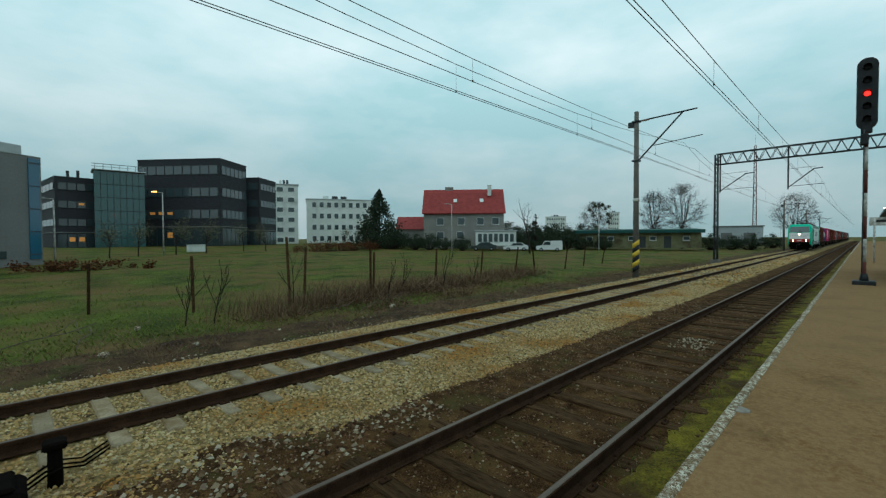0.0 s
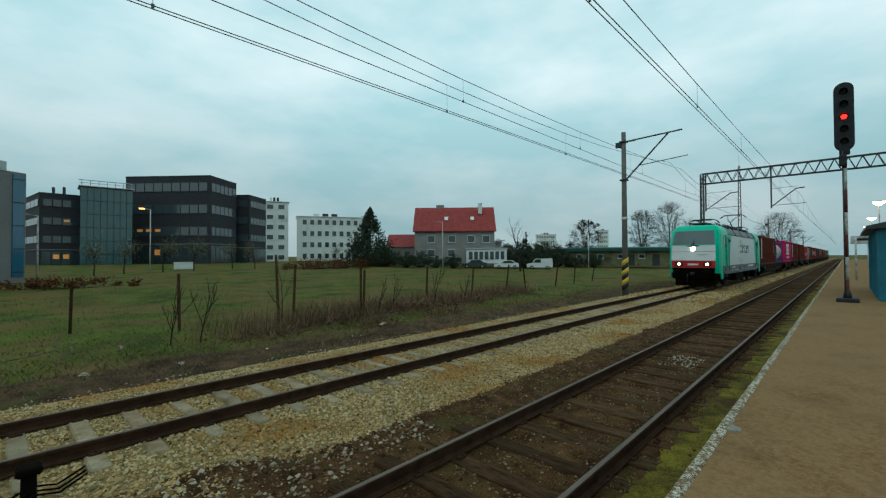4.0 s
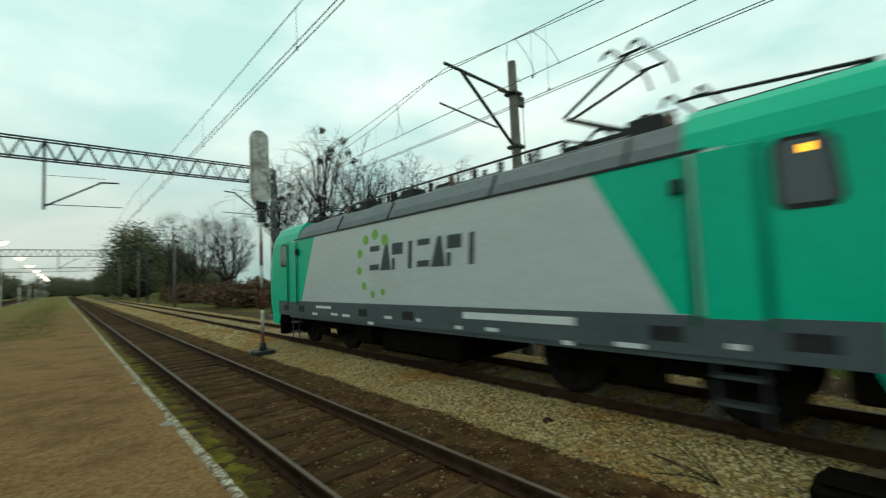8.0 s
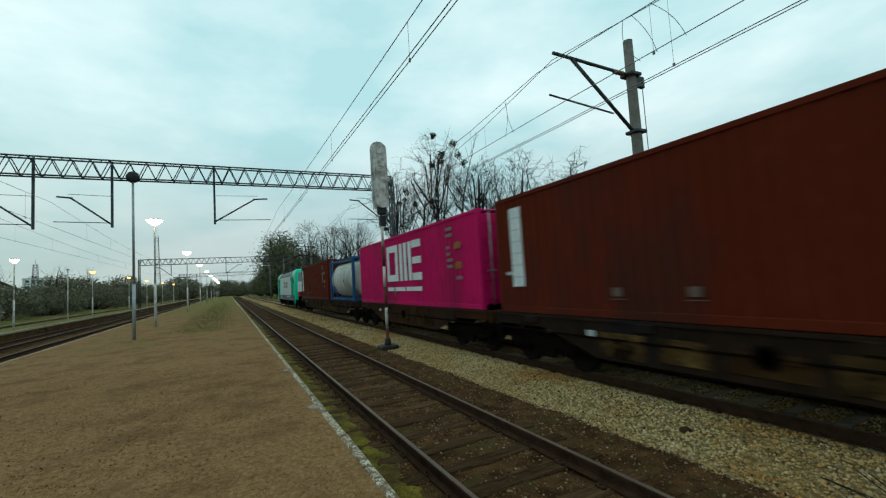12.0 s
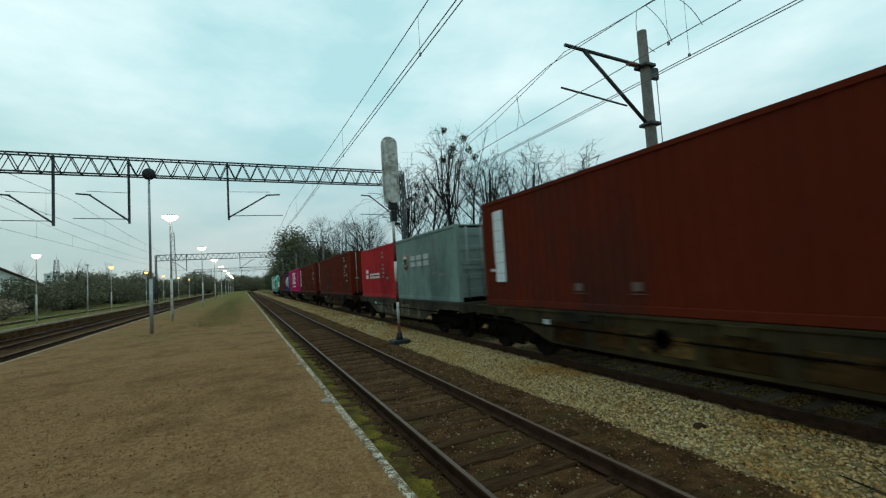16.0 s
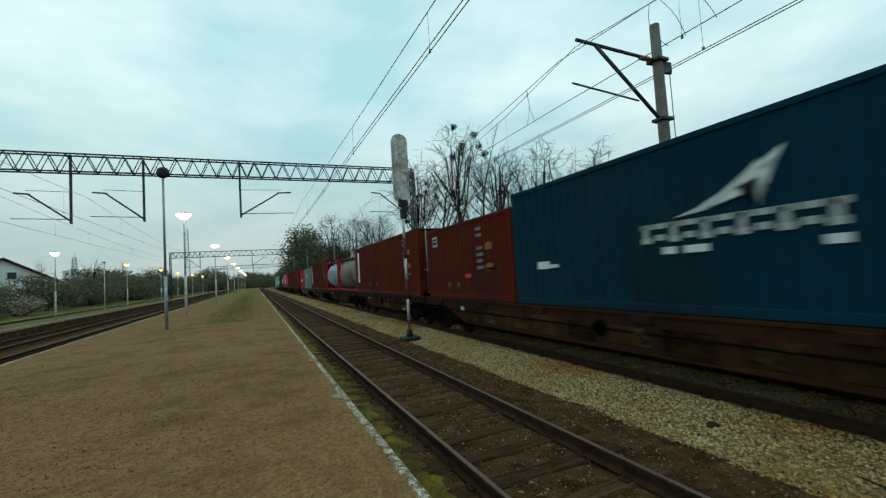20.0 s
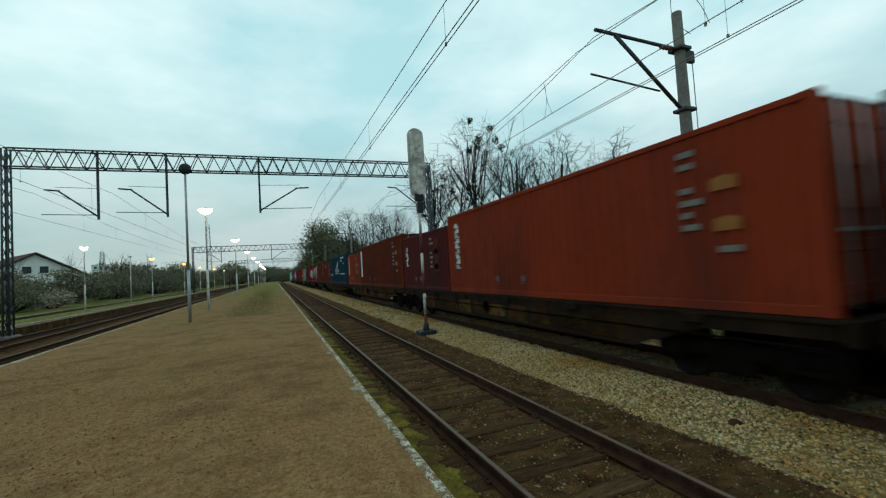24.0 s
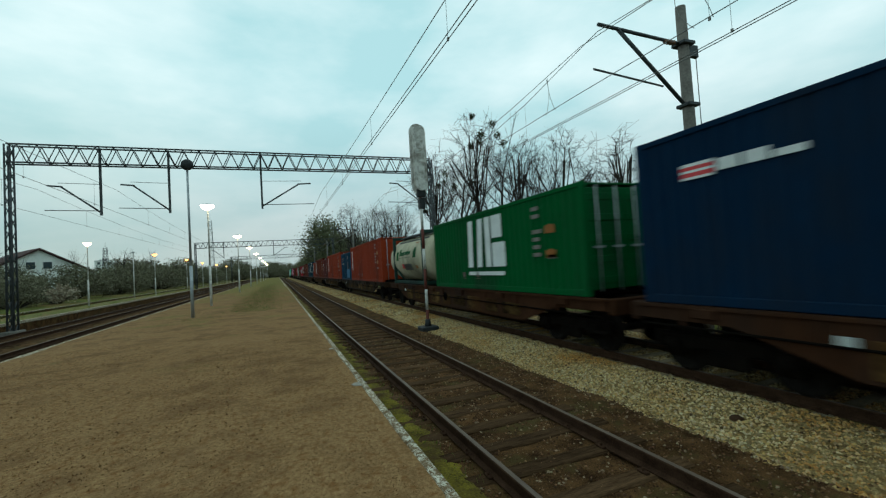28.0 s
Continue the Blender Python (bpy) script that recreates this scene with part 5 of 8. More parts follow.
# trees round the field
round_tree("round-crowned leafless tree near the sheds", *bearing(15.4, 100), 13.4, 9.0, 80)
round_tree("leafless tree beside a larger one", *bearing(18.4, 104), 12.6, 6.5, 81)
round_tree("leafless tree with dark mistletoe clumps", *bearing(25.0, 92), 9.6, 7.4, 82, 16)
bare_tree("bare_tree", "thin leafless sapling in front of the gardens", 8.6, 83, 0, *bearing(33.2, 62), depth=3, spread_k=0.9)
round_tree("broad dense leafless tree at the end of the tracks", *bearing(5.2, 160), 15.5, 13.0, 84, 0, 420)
leafy("conifer", "dark green conifer beside the houses", "tree", *bearing(53.3, 78), 10.5, 9.0, 10.8, 9500, 0.2, M["conifer"], 85, True)
leafy("conifer", "dark conifer in the gardens", "tree", *bearing(32.5, 76), 3.2, 3.2, 6.6, 2200, 0.15, M["conifer"], 86, True)
leafy("bush", "rust-coloured shrubs at the field's edge", "bush", *bearing(58.5, 66), 15, 3, 1.5, 2600, 0.13, M["rust_bush"], 87, trunk=False)
leafy("bush", "rust-coloured earth bank and shrubs at the field's edge", "bush", *bearing(85, 40), 9, 2.5, 0.7, 1500, 0.1, M["rust_bush"], 88, trunk=False)
garden = leafy("bush", "dark garden hedge and shrubs", "bush", *bearing(51.5, 74), 6, 4, 3.6, 2400, 0.14, M["conifer"], 89, trunk=False)
for az, d, k in ((48.5, 72, 0.75), (46.6, 72, 0.8), (44.6, 71, 0.6), (42.2, 71, 0.7), (34.8, 78, 0.8), (31, 80, 0.9), (28.6, 82, 1.0), (27, 84, 0.8), (24, 84, 0.7), (12.5, 95, 0.9), (10.5, 100, 0.8), (8.8, 100, 0.9), (6.9, 120, 0.9)):
    x, y = bearing(az, d)
    copy_thing(garden, pose(x, y, ground_z(x, y), 0, 0, az * 31) @ Matrix.Scale(k, 4))
for i in range(12):
    x, y = bearing(25.5 + 1.35 * i, 112 + 5 * (i * 5 % 4))
    copy_thing(garden, pose(x, y, ground_z(x, y) - 0.2, 0, 0, i * 47) @ Matrix.Scale(1.25 + 0.12 * (i * 3 % 5), 4))
shrub = bare_tree("sapling", "thin leafless shrub beside the car park", 5.0, 90, 0, *bearing(74, 62), depth=3, leaves=M["leaf"], leaf_n=500, leaf_s=0.09)
for az, d in ((77, 60), (80.5, 58), (83, 55), (70, 66), (67.5, 66), (56.2, 90), (58, 92)):
    x, y = bearing(az, d)
    copy_thing(shrub, pose(x, y, ground_z(x, y), 0, 0, az * 19) @ Matrix.Scale(0.8 + 0.03 * (d % 9), 4))
for k, (x, y) in enumerate(((3.4, 13.9), (4.1, 13.6), (7.0, 14.6), (10.8, 14.0), (11.8, 14.4), (14.4, 14.4), (17.2, 14.9))):
    bare_tree("sapling", "thin dead sapling at the fence", 2.2 + 0.3 * (k % 3), 100 + k, 0, x, y, trunk_r=0.025, depth=2, spread_k=0.6)


# ---- buildings ----
def wall_block(t, x, y, w, d, z0, h, material, name="wall"):
    return part(name, Geo().box((x + w / 2, y + d / 2, z0 + h / 2), (w, d, h), 0.04), material, t)


def window_row(t, along, a, b, n, fixed, z, h, side, pane, frame_mat, gap=0.12, lit=(), sill=False):
    """n windows between a and b on a wall; along 'x' or 'y'; side: the outward sign on the other axis."""
    w = (b - a) / n
    for i in range(n):
        u = a + (i + 0.5) * w
        ww = w * (1 - gap)
        def at(v, out):
            return (v, fixed + side * out, z) if along == "x" else (fixed + side * out, v, z)
        def dim(l, t2, hh):
            return (l, t2, hh) if along == "x" else (t2, l, hh)
        f = part("window", Geo().box(at(u, 0.0), dim(ww, 0.10, h), 0.015), frame_mat, t)
        part("pane", Geo().box(at(u, 0.035), dim(ww - 0.12, 0.06, h - 0.12)), pane, f)
        if i in lit:
            p = at(u, 0.067)
            part("lit_blind", Geo().box((p[0], p[1], z + h * 0.12), dim((ww - 0.12) * 0.7, 0.012, h * 0.3)), M["window_glow"], f, "warmly lit strip behind the glass")
        if sill:
            part("sill", Geo().box((at(u, 0.09)[0], at(u, 0.09)[1], z - h / 2 - 0.03), dim(ww + 0.1, 0.16, 0.06), 0.01), frame_mat, f)


dark_clad = mat("dark_brick_cladding", (0.022, 0.022, 0.026), (0.048, 0.047, 0.053), 1.2, 0.75, bump=0.3, fine=14, stretch=(1, 1, 5))
grey_clad = mat("grey_panel_cladding", (0.135, 0.135, 0.13), (0.185, 0.185, 0.178), 0.3, 0.7, bump=0.08, fine=20)
pale_clad = mat("pale_parapet_cladding", (0.36, 0.38, 0.39), (0.44, 0.46, 0.47), 0.4, 0.55, bump=0.05)
white_wall = mat("white_render", (0.62, 0.64, 0.60), (0.76, 0.77, 0.73), 0.5, 0.85, bump=0.15, stain=(0.5, 0.5, 0.46), amount=0.25)
grey_wall = mat("grey_render", (0.20, 0.19, 0.175), (0.30, 0.285, 0.26), 0.6, 0.9, bump=0.2)
red_roof = mat("red_roof_tiles", (0.20, 0.028, 0.026), (0.31, 0.05, 0.045), 1.5, 0.7, bump=0.5, fine=6, vary=0.15)
frame_white = mat("white_window_frame", (0.6, 0.6, 0.58), (0.75, 0.75, 0.73), 3, 0.6, bump=0)
frame_dark = mat("dark_window_frame", (0.03, 0.032, 0.035), (0.06, 0.062, 0.065), 3, 0.6, bump=0)


def office(label, corner, turn, wl_, dl, h, floors, ncol, nside, ground_glass, lits, glazing="pane_light"):
    """A flat-roofed dark office block; the corner nearest the railway is its origin, x runs along its long front."""
    x, y = corner
    t = thing("office_building", label, "office building", pose(x, y, ground_z(x, y) - 0.3, 0, 0, turn))
    wall_block(t, 0, 0, wl_, dl, 0, h, dark_clad)
    part("parapet", Geo().box((wl_ / 2, dl / 2, h + 0.08), (wl_ + 0.1, dl + 0.1, 0.2), 0.04), frame_dark, t)
    fh = h / floors
    for k in range(1, floors):
        z = fh * k + fh * 0.52
        part("window_band", Geo().box((wl_ / 2, -0.02, z), (wl_ - 0.5, 0.06, fh * 0.44)), frame_dark, t)
        window_row(t, "x", 0.35, wl_ - 0.35, ncol, -0.06, z, fh * 0.4, -1, M[glazing], frame_dark, 0.06, lits.get(k, ()))
        window_row(t, "y", 0.35, dl - 0.35, nside, wl_ + 0.04, z, fh * 0.4, 1, M[glazing], frame_dark, 0.06)
        window_row(t, "y", 0.35, dl - 0.35, nside, -0.04, z, fh * 0.4, -1, M[glazing], frame_dark, 0.06)
    if ground_glass:
        window_row(t, "x", 0.2, wl_ - 0.2, ncol, -0.05, fh * 0.48, fh * 0.8, -1, M["pane"], frame_dark, 0.04, lits.get(0, ()))
        window_row(t, "y", 0.2, dl - 0.2, nside, wl_ + 0.04, fh * 0.48, fh * 0.8, 1, M["pane"], frame_dark, 0.04)
        part("cornice", Geo().box((wl_ / 2, dl / 2, fh * 0.95), (wl_ + 0.3, dl + 0.3, 0.16), 0.03), grey_clad, t)
    return t


# local x runs away to the left of the near corner; its negative y side faces the railway
def facing_block(label, p, q, depth, h, floors, ncol, nside, glass_floor, lits, glazing="pane_light"):
    """An office whose long front runs from p to q."""
    a = math.degrees(math.atan2(q[1] - p[1], q[0] - p[0]))
    return office(label, p, a, math.dist(p, q), depth, h, floors, ncol, nside, glass_floor, lits, glazing)


facing_block("dark four-storey office block with ribbon windows and a few lit rooms", (16.6, 98.5), (27.2, 85.8), 9, 16.6, 4, 9, 6, True, {1: (1, 2, 3), 0: (3,)})
facing_block("dark office block behind a taller one", (30.5, 98.0), (36.5, 91.0), 7.5, 14.4, 4, 4, 5, True, {3: (0,)})
facing_block("long dark office wing with lit ground floor rooms", (4.5, 92.5), (13.5, 93.5), 12, 11.8, 4, 7, 4, True, {0: (1, 2, 4, 5), 2: (2, 4, 5), 1: (5,)}, "pane")
atrium = thing("glass_atrium", "greenish glass stairwell between two office blocks", "office building", pose(9.2, 90.3, 0.5, 0, 0, -4))
part("core", Geo().box((3.5, 2.5, 6.7), (6.8, 4.6, 13.4)), frame_dark, atrium)
for i in range(8):
    for k in range(6):
        part("pane", Geo().box((0.46 + i * 0.87, 0.14, 1.12 + k * 2.22), (0.8, 0.05, 2.12)), M["pane_teal"], atrium)
part("roof", Geo().box((3.5, 2.4, 13.5), (7.4, 5.4, 0.16), 0.04), pale_clad, atrium)
for k in range(7):
    part("roof_post", Geo().tube((0.2 + k * 1.1, 0.2, 13.55), (0.2 + k * 1.1, 0.2, 14.5), 0.05, None, 6), M["galv"], atrium)
part("roof_rail", Geo().tube((-0.2, 0.2, 14.5), (7.2, 0.2, 14.5), 0.06, None, 6).tube((-0.2, 0.2, 14.05), (7.2, 0.2, 14.05), 0.04, None, 6), M["galv"], atrium)
for k in range(2):
    part("roof_unit", Geo().box((-3.2 + k * 1.3, 3.5, 12.7), (0.4, 0.4, 1.2 + 0.3 * k), 0.04), frame_dark, atrium)

# grey hall with a glazed corner
hall = thing("grey_hall", "large plain grey clad hall with a blue glass corner", "hall", pose(1.6, 48.5, -0.1, 0, 0, 214))
part("wall", Geo().box((12.5, -7, 4.6), (25, 14, 9.2), 0.05), grey_clad, hall)
part("parapet", Geo().box((13.2, -7, 9.5), (23.6, 14.1, 0.8), 0.05), pale_clad, hall)
part("glass_corner", Geo().box((0.6, 0.02, 4.9), (0.8, 0.12, 8.2)), M["pane_blue"], hall, "tall blue glazed strip")
for k in range(5):
    part("mullion", Geo().box((0.6, 0.1, 1.2 + k * 1.85), (0.85, 0.06, 0.06)), frame_dark, hall)
for k in range(3):
    part("glass_corner", Geo().box((25.02, -1.2 - 1.5 * k, 3.9), (0.1, 1.4, 6.4)), M["pane_blue"], hall, "blue end glazing")
part("glass_corner", Geo().box((22.9, 0.03, 4.1), (0.9, 0.14, 6.6)), M["pane_blue"], hall, "tall blue glazed strip")
for k in range(4):
    part("mullion", Geo().box((22.9, 0.11, 1.6 + k * 1.65), (0.95, 0.06, 0.06)), frame_dark, hall)
for u, z, w, h in ((19.6, 6.5, 1.0, 1.2), (19.6, 3.4, 1.0, 1.2), (5.2, 3.3, 1.0, 1.1), (10.8, 3.3, 0.5, 1.1), (17.0, 1.2, 3.2, 0.6), (12.5, 1.2, 2.6, 0.6), (8.0, 1.2, 2.2, 0.6), (3.4, 1.2, 1.6, 0.6)):
    f = part("window", Geo().box((u, 0.02, z), (w, 0.1, h), 0.015), frame_dark, hall)
    part("pane", Geo().box((u, 0.06, z), (w - 0.12, 0.06, h - 0.12)), M["pane"], f)

# white blocks
def white_block(label, az0, az1, dist, h, rows, cols, turn, depth=12):
    p, q = bearing(az0, dist), bearing(az1, dist)
    x, y = p
    t = thing("white_building", label, "apartment building", pose(x, y, ground_z(x, y) - 0.4, 0, 0, math.degrees(math.atan2(q[1] - p[1], q[0] - p[0])) + turn))
    w = math.dist(p, q)
    wall_block(t, 0, 0, w, depth, 0, h, white_wall)
    part("roof", Geo().box((w / 2, depth / 2, h + 0.15), (w + 0.4, depth + 0.4, 0.3), 0.05), pale_clad, t)
    for k in range(3):
        part("roof_unit", Geo().box((w * (0.3 + 0.14 * k), depth / 2, h + 0.9), (w * 0.09, 1.6, 1.4), 0.05), frame_dark if k else white_wall, t)
    for k in range(rows):
        window_row(t, "x", w * 0.06, w * 0.94, cols, -0.04, h * (k + 0.55) / rows, h / rows * 0.46, -1, M["pane"], frame_white, 0.42)
    return t


white_block("white four-storey block with small dark windows", 62.6, 54.2, 130, 13.2, 4, 8, 4)
white_block("tall white stair tower block", 66.6, 63.6, 122, 16.2, 6, 2, 0, 6)
far_block = white_block("distant pale apartment block", 31.2, 28.6, 260, 14, 5, 8, 0)
white_block("distant pale high apartment block", 23.6, 22.2, 300, 18, 6, 5, 0)

# red-roofed house
hx, hy = bearing(47.6, 80)
qx, qy = bearing(36.4, 80)
house = thing("house", "two-storey grey house with a steep red tiled roof", "house", pose(hx, hy, ground_z(hx, hy) + 0.8, 0, 0, math.degrees(math.atan2(qy - hy, qx - hx))))
HW = math.dist((hx, hy), (qx, qy))
wall_block(house, 0.3, 0, HW - 0.6, 9, -1.0, 6.9, grey_wall)
part("gable", Geo().prism([(0.0, 5.9), (9.0, 5.9), (4.5, 10.3)], 0.35, HW - 0.35), grey_wall, house)
for s in (0, 1):
    a, b = (-0.5, 5.55), (4.5, 10.45)
    if s:
        a, b = (9.5, 5.55), (4.5, 10.45)
    part("roof", Geo().prism([a, b, (b[0], b[1] + 0.2), (a[0] + (0.05 if s else -0.05), a[1] + 0.18)], 0, HW), red_roof, house, "red tiled roof slope")
rows_ = 14
for k in range(rows_):
    u = (k + 0.5) / rows_
    part("tile_course", Geo().box((HW / 2, -0.5 + 5.0 * u, 5.72 + 4.9 * u), (HW, 0.42, 0.05), 0, Matrix.Rotation(math.atan2(4.9, 5.0), 3, "X")), red_roof, house)
part("chimney", Geo().box((HW * 0.82, 3.0, 10.2), (0.7, 0.7, 2.0), 0.03).box((HW * 0.82, 3.0, 11.2), (0.85, 0.85, 0.15), 0.02), white_wall, house)
part("chimney", Geo().box((HW * 0.32, 4.6, 10.7), (1.6, 0.6, 0.9), 0.03), grey_wall, house)
for u, z in ((0.22, 4.2), (0.47, 4.2), (0.70, 4.2), (0.88, 4.2), (0.22, 1.6), (0.46, 1.6), (0.69, 1.6)):
    window_row(house, "x", HW * u - 0.75, HW * u + 0.75, 1, -0.04, z, 1.35, -1, M["pane"], frame_white, 0.1, (), True)
for u in (0.40, 0.72):
    part("roof_window", Geo().box((HW * u, 1.9, 8.25), (0.7, 0.95, 0.12), 0.02, Matrix.Rotation(math.atan2(4.9, 5.0), 3, "X")), frame_white, house)
annex = thing("house_annex", "low red-roofed house beside the larger one", "house", pose(*bearing(51.0, 86), 0.8, 0, 0, -48))
wall_block(annex, 0, 0, 7.5, 7, 0, 3.4, grey_wall)
part("roof", Geo().prism([(-0.4, 3.3), (7.4, 3.3), (3.5, 6.0)], -0.3, 7.8), red_roof, annex)
porch = thing("garden_pavilion", "low white glazed garden building", "pavilion", pose(*bearing(40.4, 74), 0.9, 0, 0, -50))
wall_block(porch, 0, 0, 7.0, 3, 0, 2.5, white_wall)
part("roof", Geo().box((3.5, 1.5, 2.6), (7.4, 3.5, 0.18), 0.03), pale_clad, porch)
window_row(porch, "x", 0.3, 6.7, 7, -0.04, 1.4, 1.5, -1, M["pane"], frame_white, 0.15)
hut = thing("garage_row", "long low olive shed row under a dark green roof", "shed", pose(*bearing(27.2, 86), 0.3, 0, 0, -64))
hut_wall = mat("olive_shed_wall", (0.13, 0.125, 0.065), (0.22, 0.205, 0.115), 1, 0.85, stain=(0.09, 0.075, 0.045), amount=0.4)
wall_block(hut, 0, 0, 21.0, 5, 0, 3.0, hut_wall)
part("roof", Geo().prism([(-0.9, 2.75), (6.0, 3.25), (6.0, 3.6), (-0.9, 3.3)], -0.3, 21.4), mat("dark_green_roof", (0.010, 0.045, 0.036), (0.022, 0.075, 0.06), 1, 0.7), hut)
part("fascia", Geo().box((10.5, -0.92, 3.0), (21.7, 0.08, 0.55), 0.02), mat("teal_fascia_boards", (0.012, 0.055, 0.05), (0.024, 0.085, 0.075), 1.5, 0.7), hut)
for u in (2.2, 6.0, 9.6, 13.2, 18.6):
    window_row(hut, "x", u - 0.6, u + 0.6, 1, -0.04, 1.75, 0.8, -1, M["pane"], frame_white, 0.1, (), True)
for u in (4.1, 11.4, 15.6):
    part("door", Geo().box((u, -0.03, 1.05), (1.2, 0.08, 2.1), 0.02), frame_dark, hut)
depot = thing("grey_depot", "low pale grey depot building", "depot", pose(*bearing(12.2, 108), 0.4, 0, 0, -76))
wall_block(depot, 0, 0, 8.5, 6, 0, 4.0, pale_clad)
part("roof", Geo().box((4.25, 3.0, 4.08), (8.9, 6.4, 0.2), 0.03), grey_clad, depot)
for k in range(2):
    part("door", Geo().box((2.2 + k * 4.0, -0.03, 1.4), (2.0, 0.08, 2.6), 0.02), grey_clad, depot)

# house and works beyond the far platform
cot = thing("house", "small white gabled house with a dark red roof", "house", pose(-107, -41, 0.4, 0, 0, -53) @ Matrix.Scale(1.45, 4))
wall_block(cot, 0, 0, 9, 10, 0, 3.2, white_wall)
part("gable", Geo().prism([(0, 3.2), (9, 3.2), (4.5, 5.7)], 0.0, 10.0, "y"), white_wall, cot)
for s in (-1, 1):
    part("roof", Geo().prism([(4.5 + s * 5.1, 2.9), (4.5, 5.75), (4.5, 5.95), (4.5 + s * 5.15, 3.08)], -0.4, 10.4, "y"), mat("dark_red_roof", (0.045, 0.026, 0.024), (0.075, 0.045, 0.042), 2, 0.85), cot)
for z in (1.4, 4.0):
    window_row(cot, "y", 2.0, 8.0, 3, 9.04, z if z < 3 else 1.4, 1.0, 1, M["pane"], frame_white, 0.5)
window_row(cot, "x", 3.0, 6.0, 2, 10.04, 3.9, 0.9, 1, M["pane"], frame_white, 0.4)
window_row(cot, "x", 1.5, 7.5, 3, 10.04, 1.5, 1.1, 1, M["pane"], frame_white, 0.4)


def lattice_tower(label, x, y, h, w, material):
    t = thing("lattice_tower", label, "radio mast", pose(x, y, 0))
    g = Geo()
    n = 14
    for i in range(n):
        a, b = i / n, (i + 1) / n
        wa, wb = w * (1 - 0.6 * a), w * (1 - 0.6 * b)
        cs = ((-1, -1), (1, -1), (1, 1), (-1, 1))
        for k in range(4):
            (sx, sy), (ex, ey) = cs[k], cs[(k + 1) % 4]
            g.tube((sx * wa / 2, sy * wa / 2, a * h), (sx * wb / 2, sy * wb / 2, b * h), 0.09, None, 4)
            g.tube((sx * wa / 2, sy * wa / 2, a * h), (ex * wb / 2, ey * wb / 2, b * h), 0.05, None, 4)
            g.tube((sx * wa / 2, sy * wa / 2, a * h), (ex * wa / 2, ey * wa / 2, a * h), 0.05, None, 4)
    part("frame", g, material, t)
    part("aerial", Geo().tube((0, 0, h), (0, 0, h * 1.12), 0.06, 0.03, 5), material, t)
    return t


lattice_tower("distant red lattice radio mast", *bearing(8.5, 230), 42, 1.5, M["red_paint"])
lattice_tower("distant grey lattice tower", *bearing(-172.8, 240), 31, 2.8, M["galv"])
lattice_tower("far small lattice tower", *bearing(-162.9, 260), 20, 3.0, M["steel"])
tower_block = white_block("distant hazy tower block", -162.0, -163.6, 280, 14, 5, 3, 0)

# ---- cars, lamps and clutter at the field's far side ----
def car(label, x, y, turn, body, van=False):
    t = thing("parked_car", label, "car", pose(x, y, ground_z(x, y), 0, 0, turn), "parked cars")
    if van:
        low = [(-2.1, 0.3), (2.1, 0.3), (2.15, 0.9), (1.2, 1.05), (0.75, 1.75), (-2.05, 1.8), (-2.15, 0.8)]
        glassy = [(0.68, 1.1), (1.05, 1.1), (0.7, 1.65), (-0.2, 1.67), (-0.2, 1.1)]
    else:
        low = [(-2.1, 0.3), (2.1, 0.3), (2.15, 0.72), (1.1, 0.9), (0.45, 1.38), (-0.9, 1.42), (-1.6, 0.98), (-2.15, 0.9)]
        glassy = [(0.95, 0.92), (0.42, 1.31), (-0.85, 1.35), (-1.35, 0.96)]
    part("body", Geo().prism(low, -0.82, 0.82, "y"), body, t)
    for s in (-1, 1):
        part("window", Geo().prism(glassy, s * 0.815, s * 0.835, "y"), M["pane"], t)
        for x0 in (-1.3, 1.3):
            w = part("wheel", Geo().lathe((x0, s * 0.78, 0.31), ((0.31, -0.1), (0.31, 0.1)), 14, "y"), M["rubber"], t)
            part("rim", Geo().lathe((x0, s * 0.885, 0.31), ((0.19, -0.01), (0.17, 0.01)), 12, "y"), M["galv"], w)
        part("headlight", Geo().box((2.1, s * 0.6, 0.68), (0.1, 0.3, 0.14), 0.02), M["galv"], t)
    part("windscreen", Geo().prism([(-0.7, 0), (0.7, 0), (0.62, 0.5), (-0.62, 0.5)], -0.012, 0.012), M["pane"], t, m=pose(1.03 if van else 0.98, 0, 1.1 if van else 0.93, 0, -33 if van else -50, 0))
    return t


car_white = mat("white_car_paint", (0.6, 0.61, 0.6), (0.7, 0.71, 0.7), 1, 0.3, bump=0)
car_dark = mat("dark_green_car_paint", (0.02, 0.035, 0.035), (0.035, 0.05, 0.05), 1, 0.3, bump=0)
car("white parked van beside the gardens", *bearing(30.7, 74), 118, car_white, True)
car("pale parked saloon car", *bearing(35.0, 73), 124, car_white)
car("dark green parked car", *bearing(39.3, 72), 128, car_dark)


def street_lamp(label, az, d, h, glow_mat=None):
    x, y = bearing(az, d)
    t = thing("street_lamp", label, "street lamp", pose(x, y, ground_z(x, y), 0, 0, az + 90))
    part("pole", Geo().tube((0, 0, 0), (0, 0, h), 0.09, 0.05, 8), M["white_paint"], t)
    part("arm", Geo().tube((0, 0, h), (0.7, 0, h + 0.1), 0.035, None, 6), M["white_paint"], t)
    part("head", Geo().box((0.85, 0, h + 0.08), (0.6, 0.22, 0.12), 0.03), glow_mat or M["galv"], t)
    return t


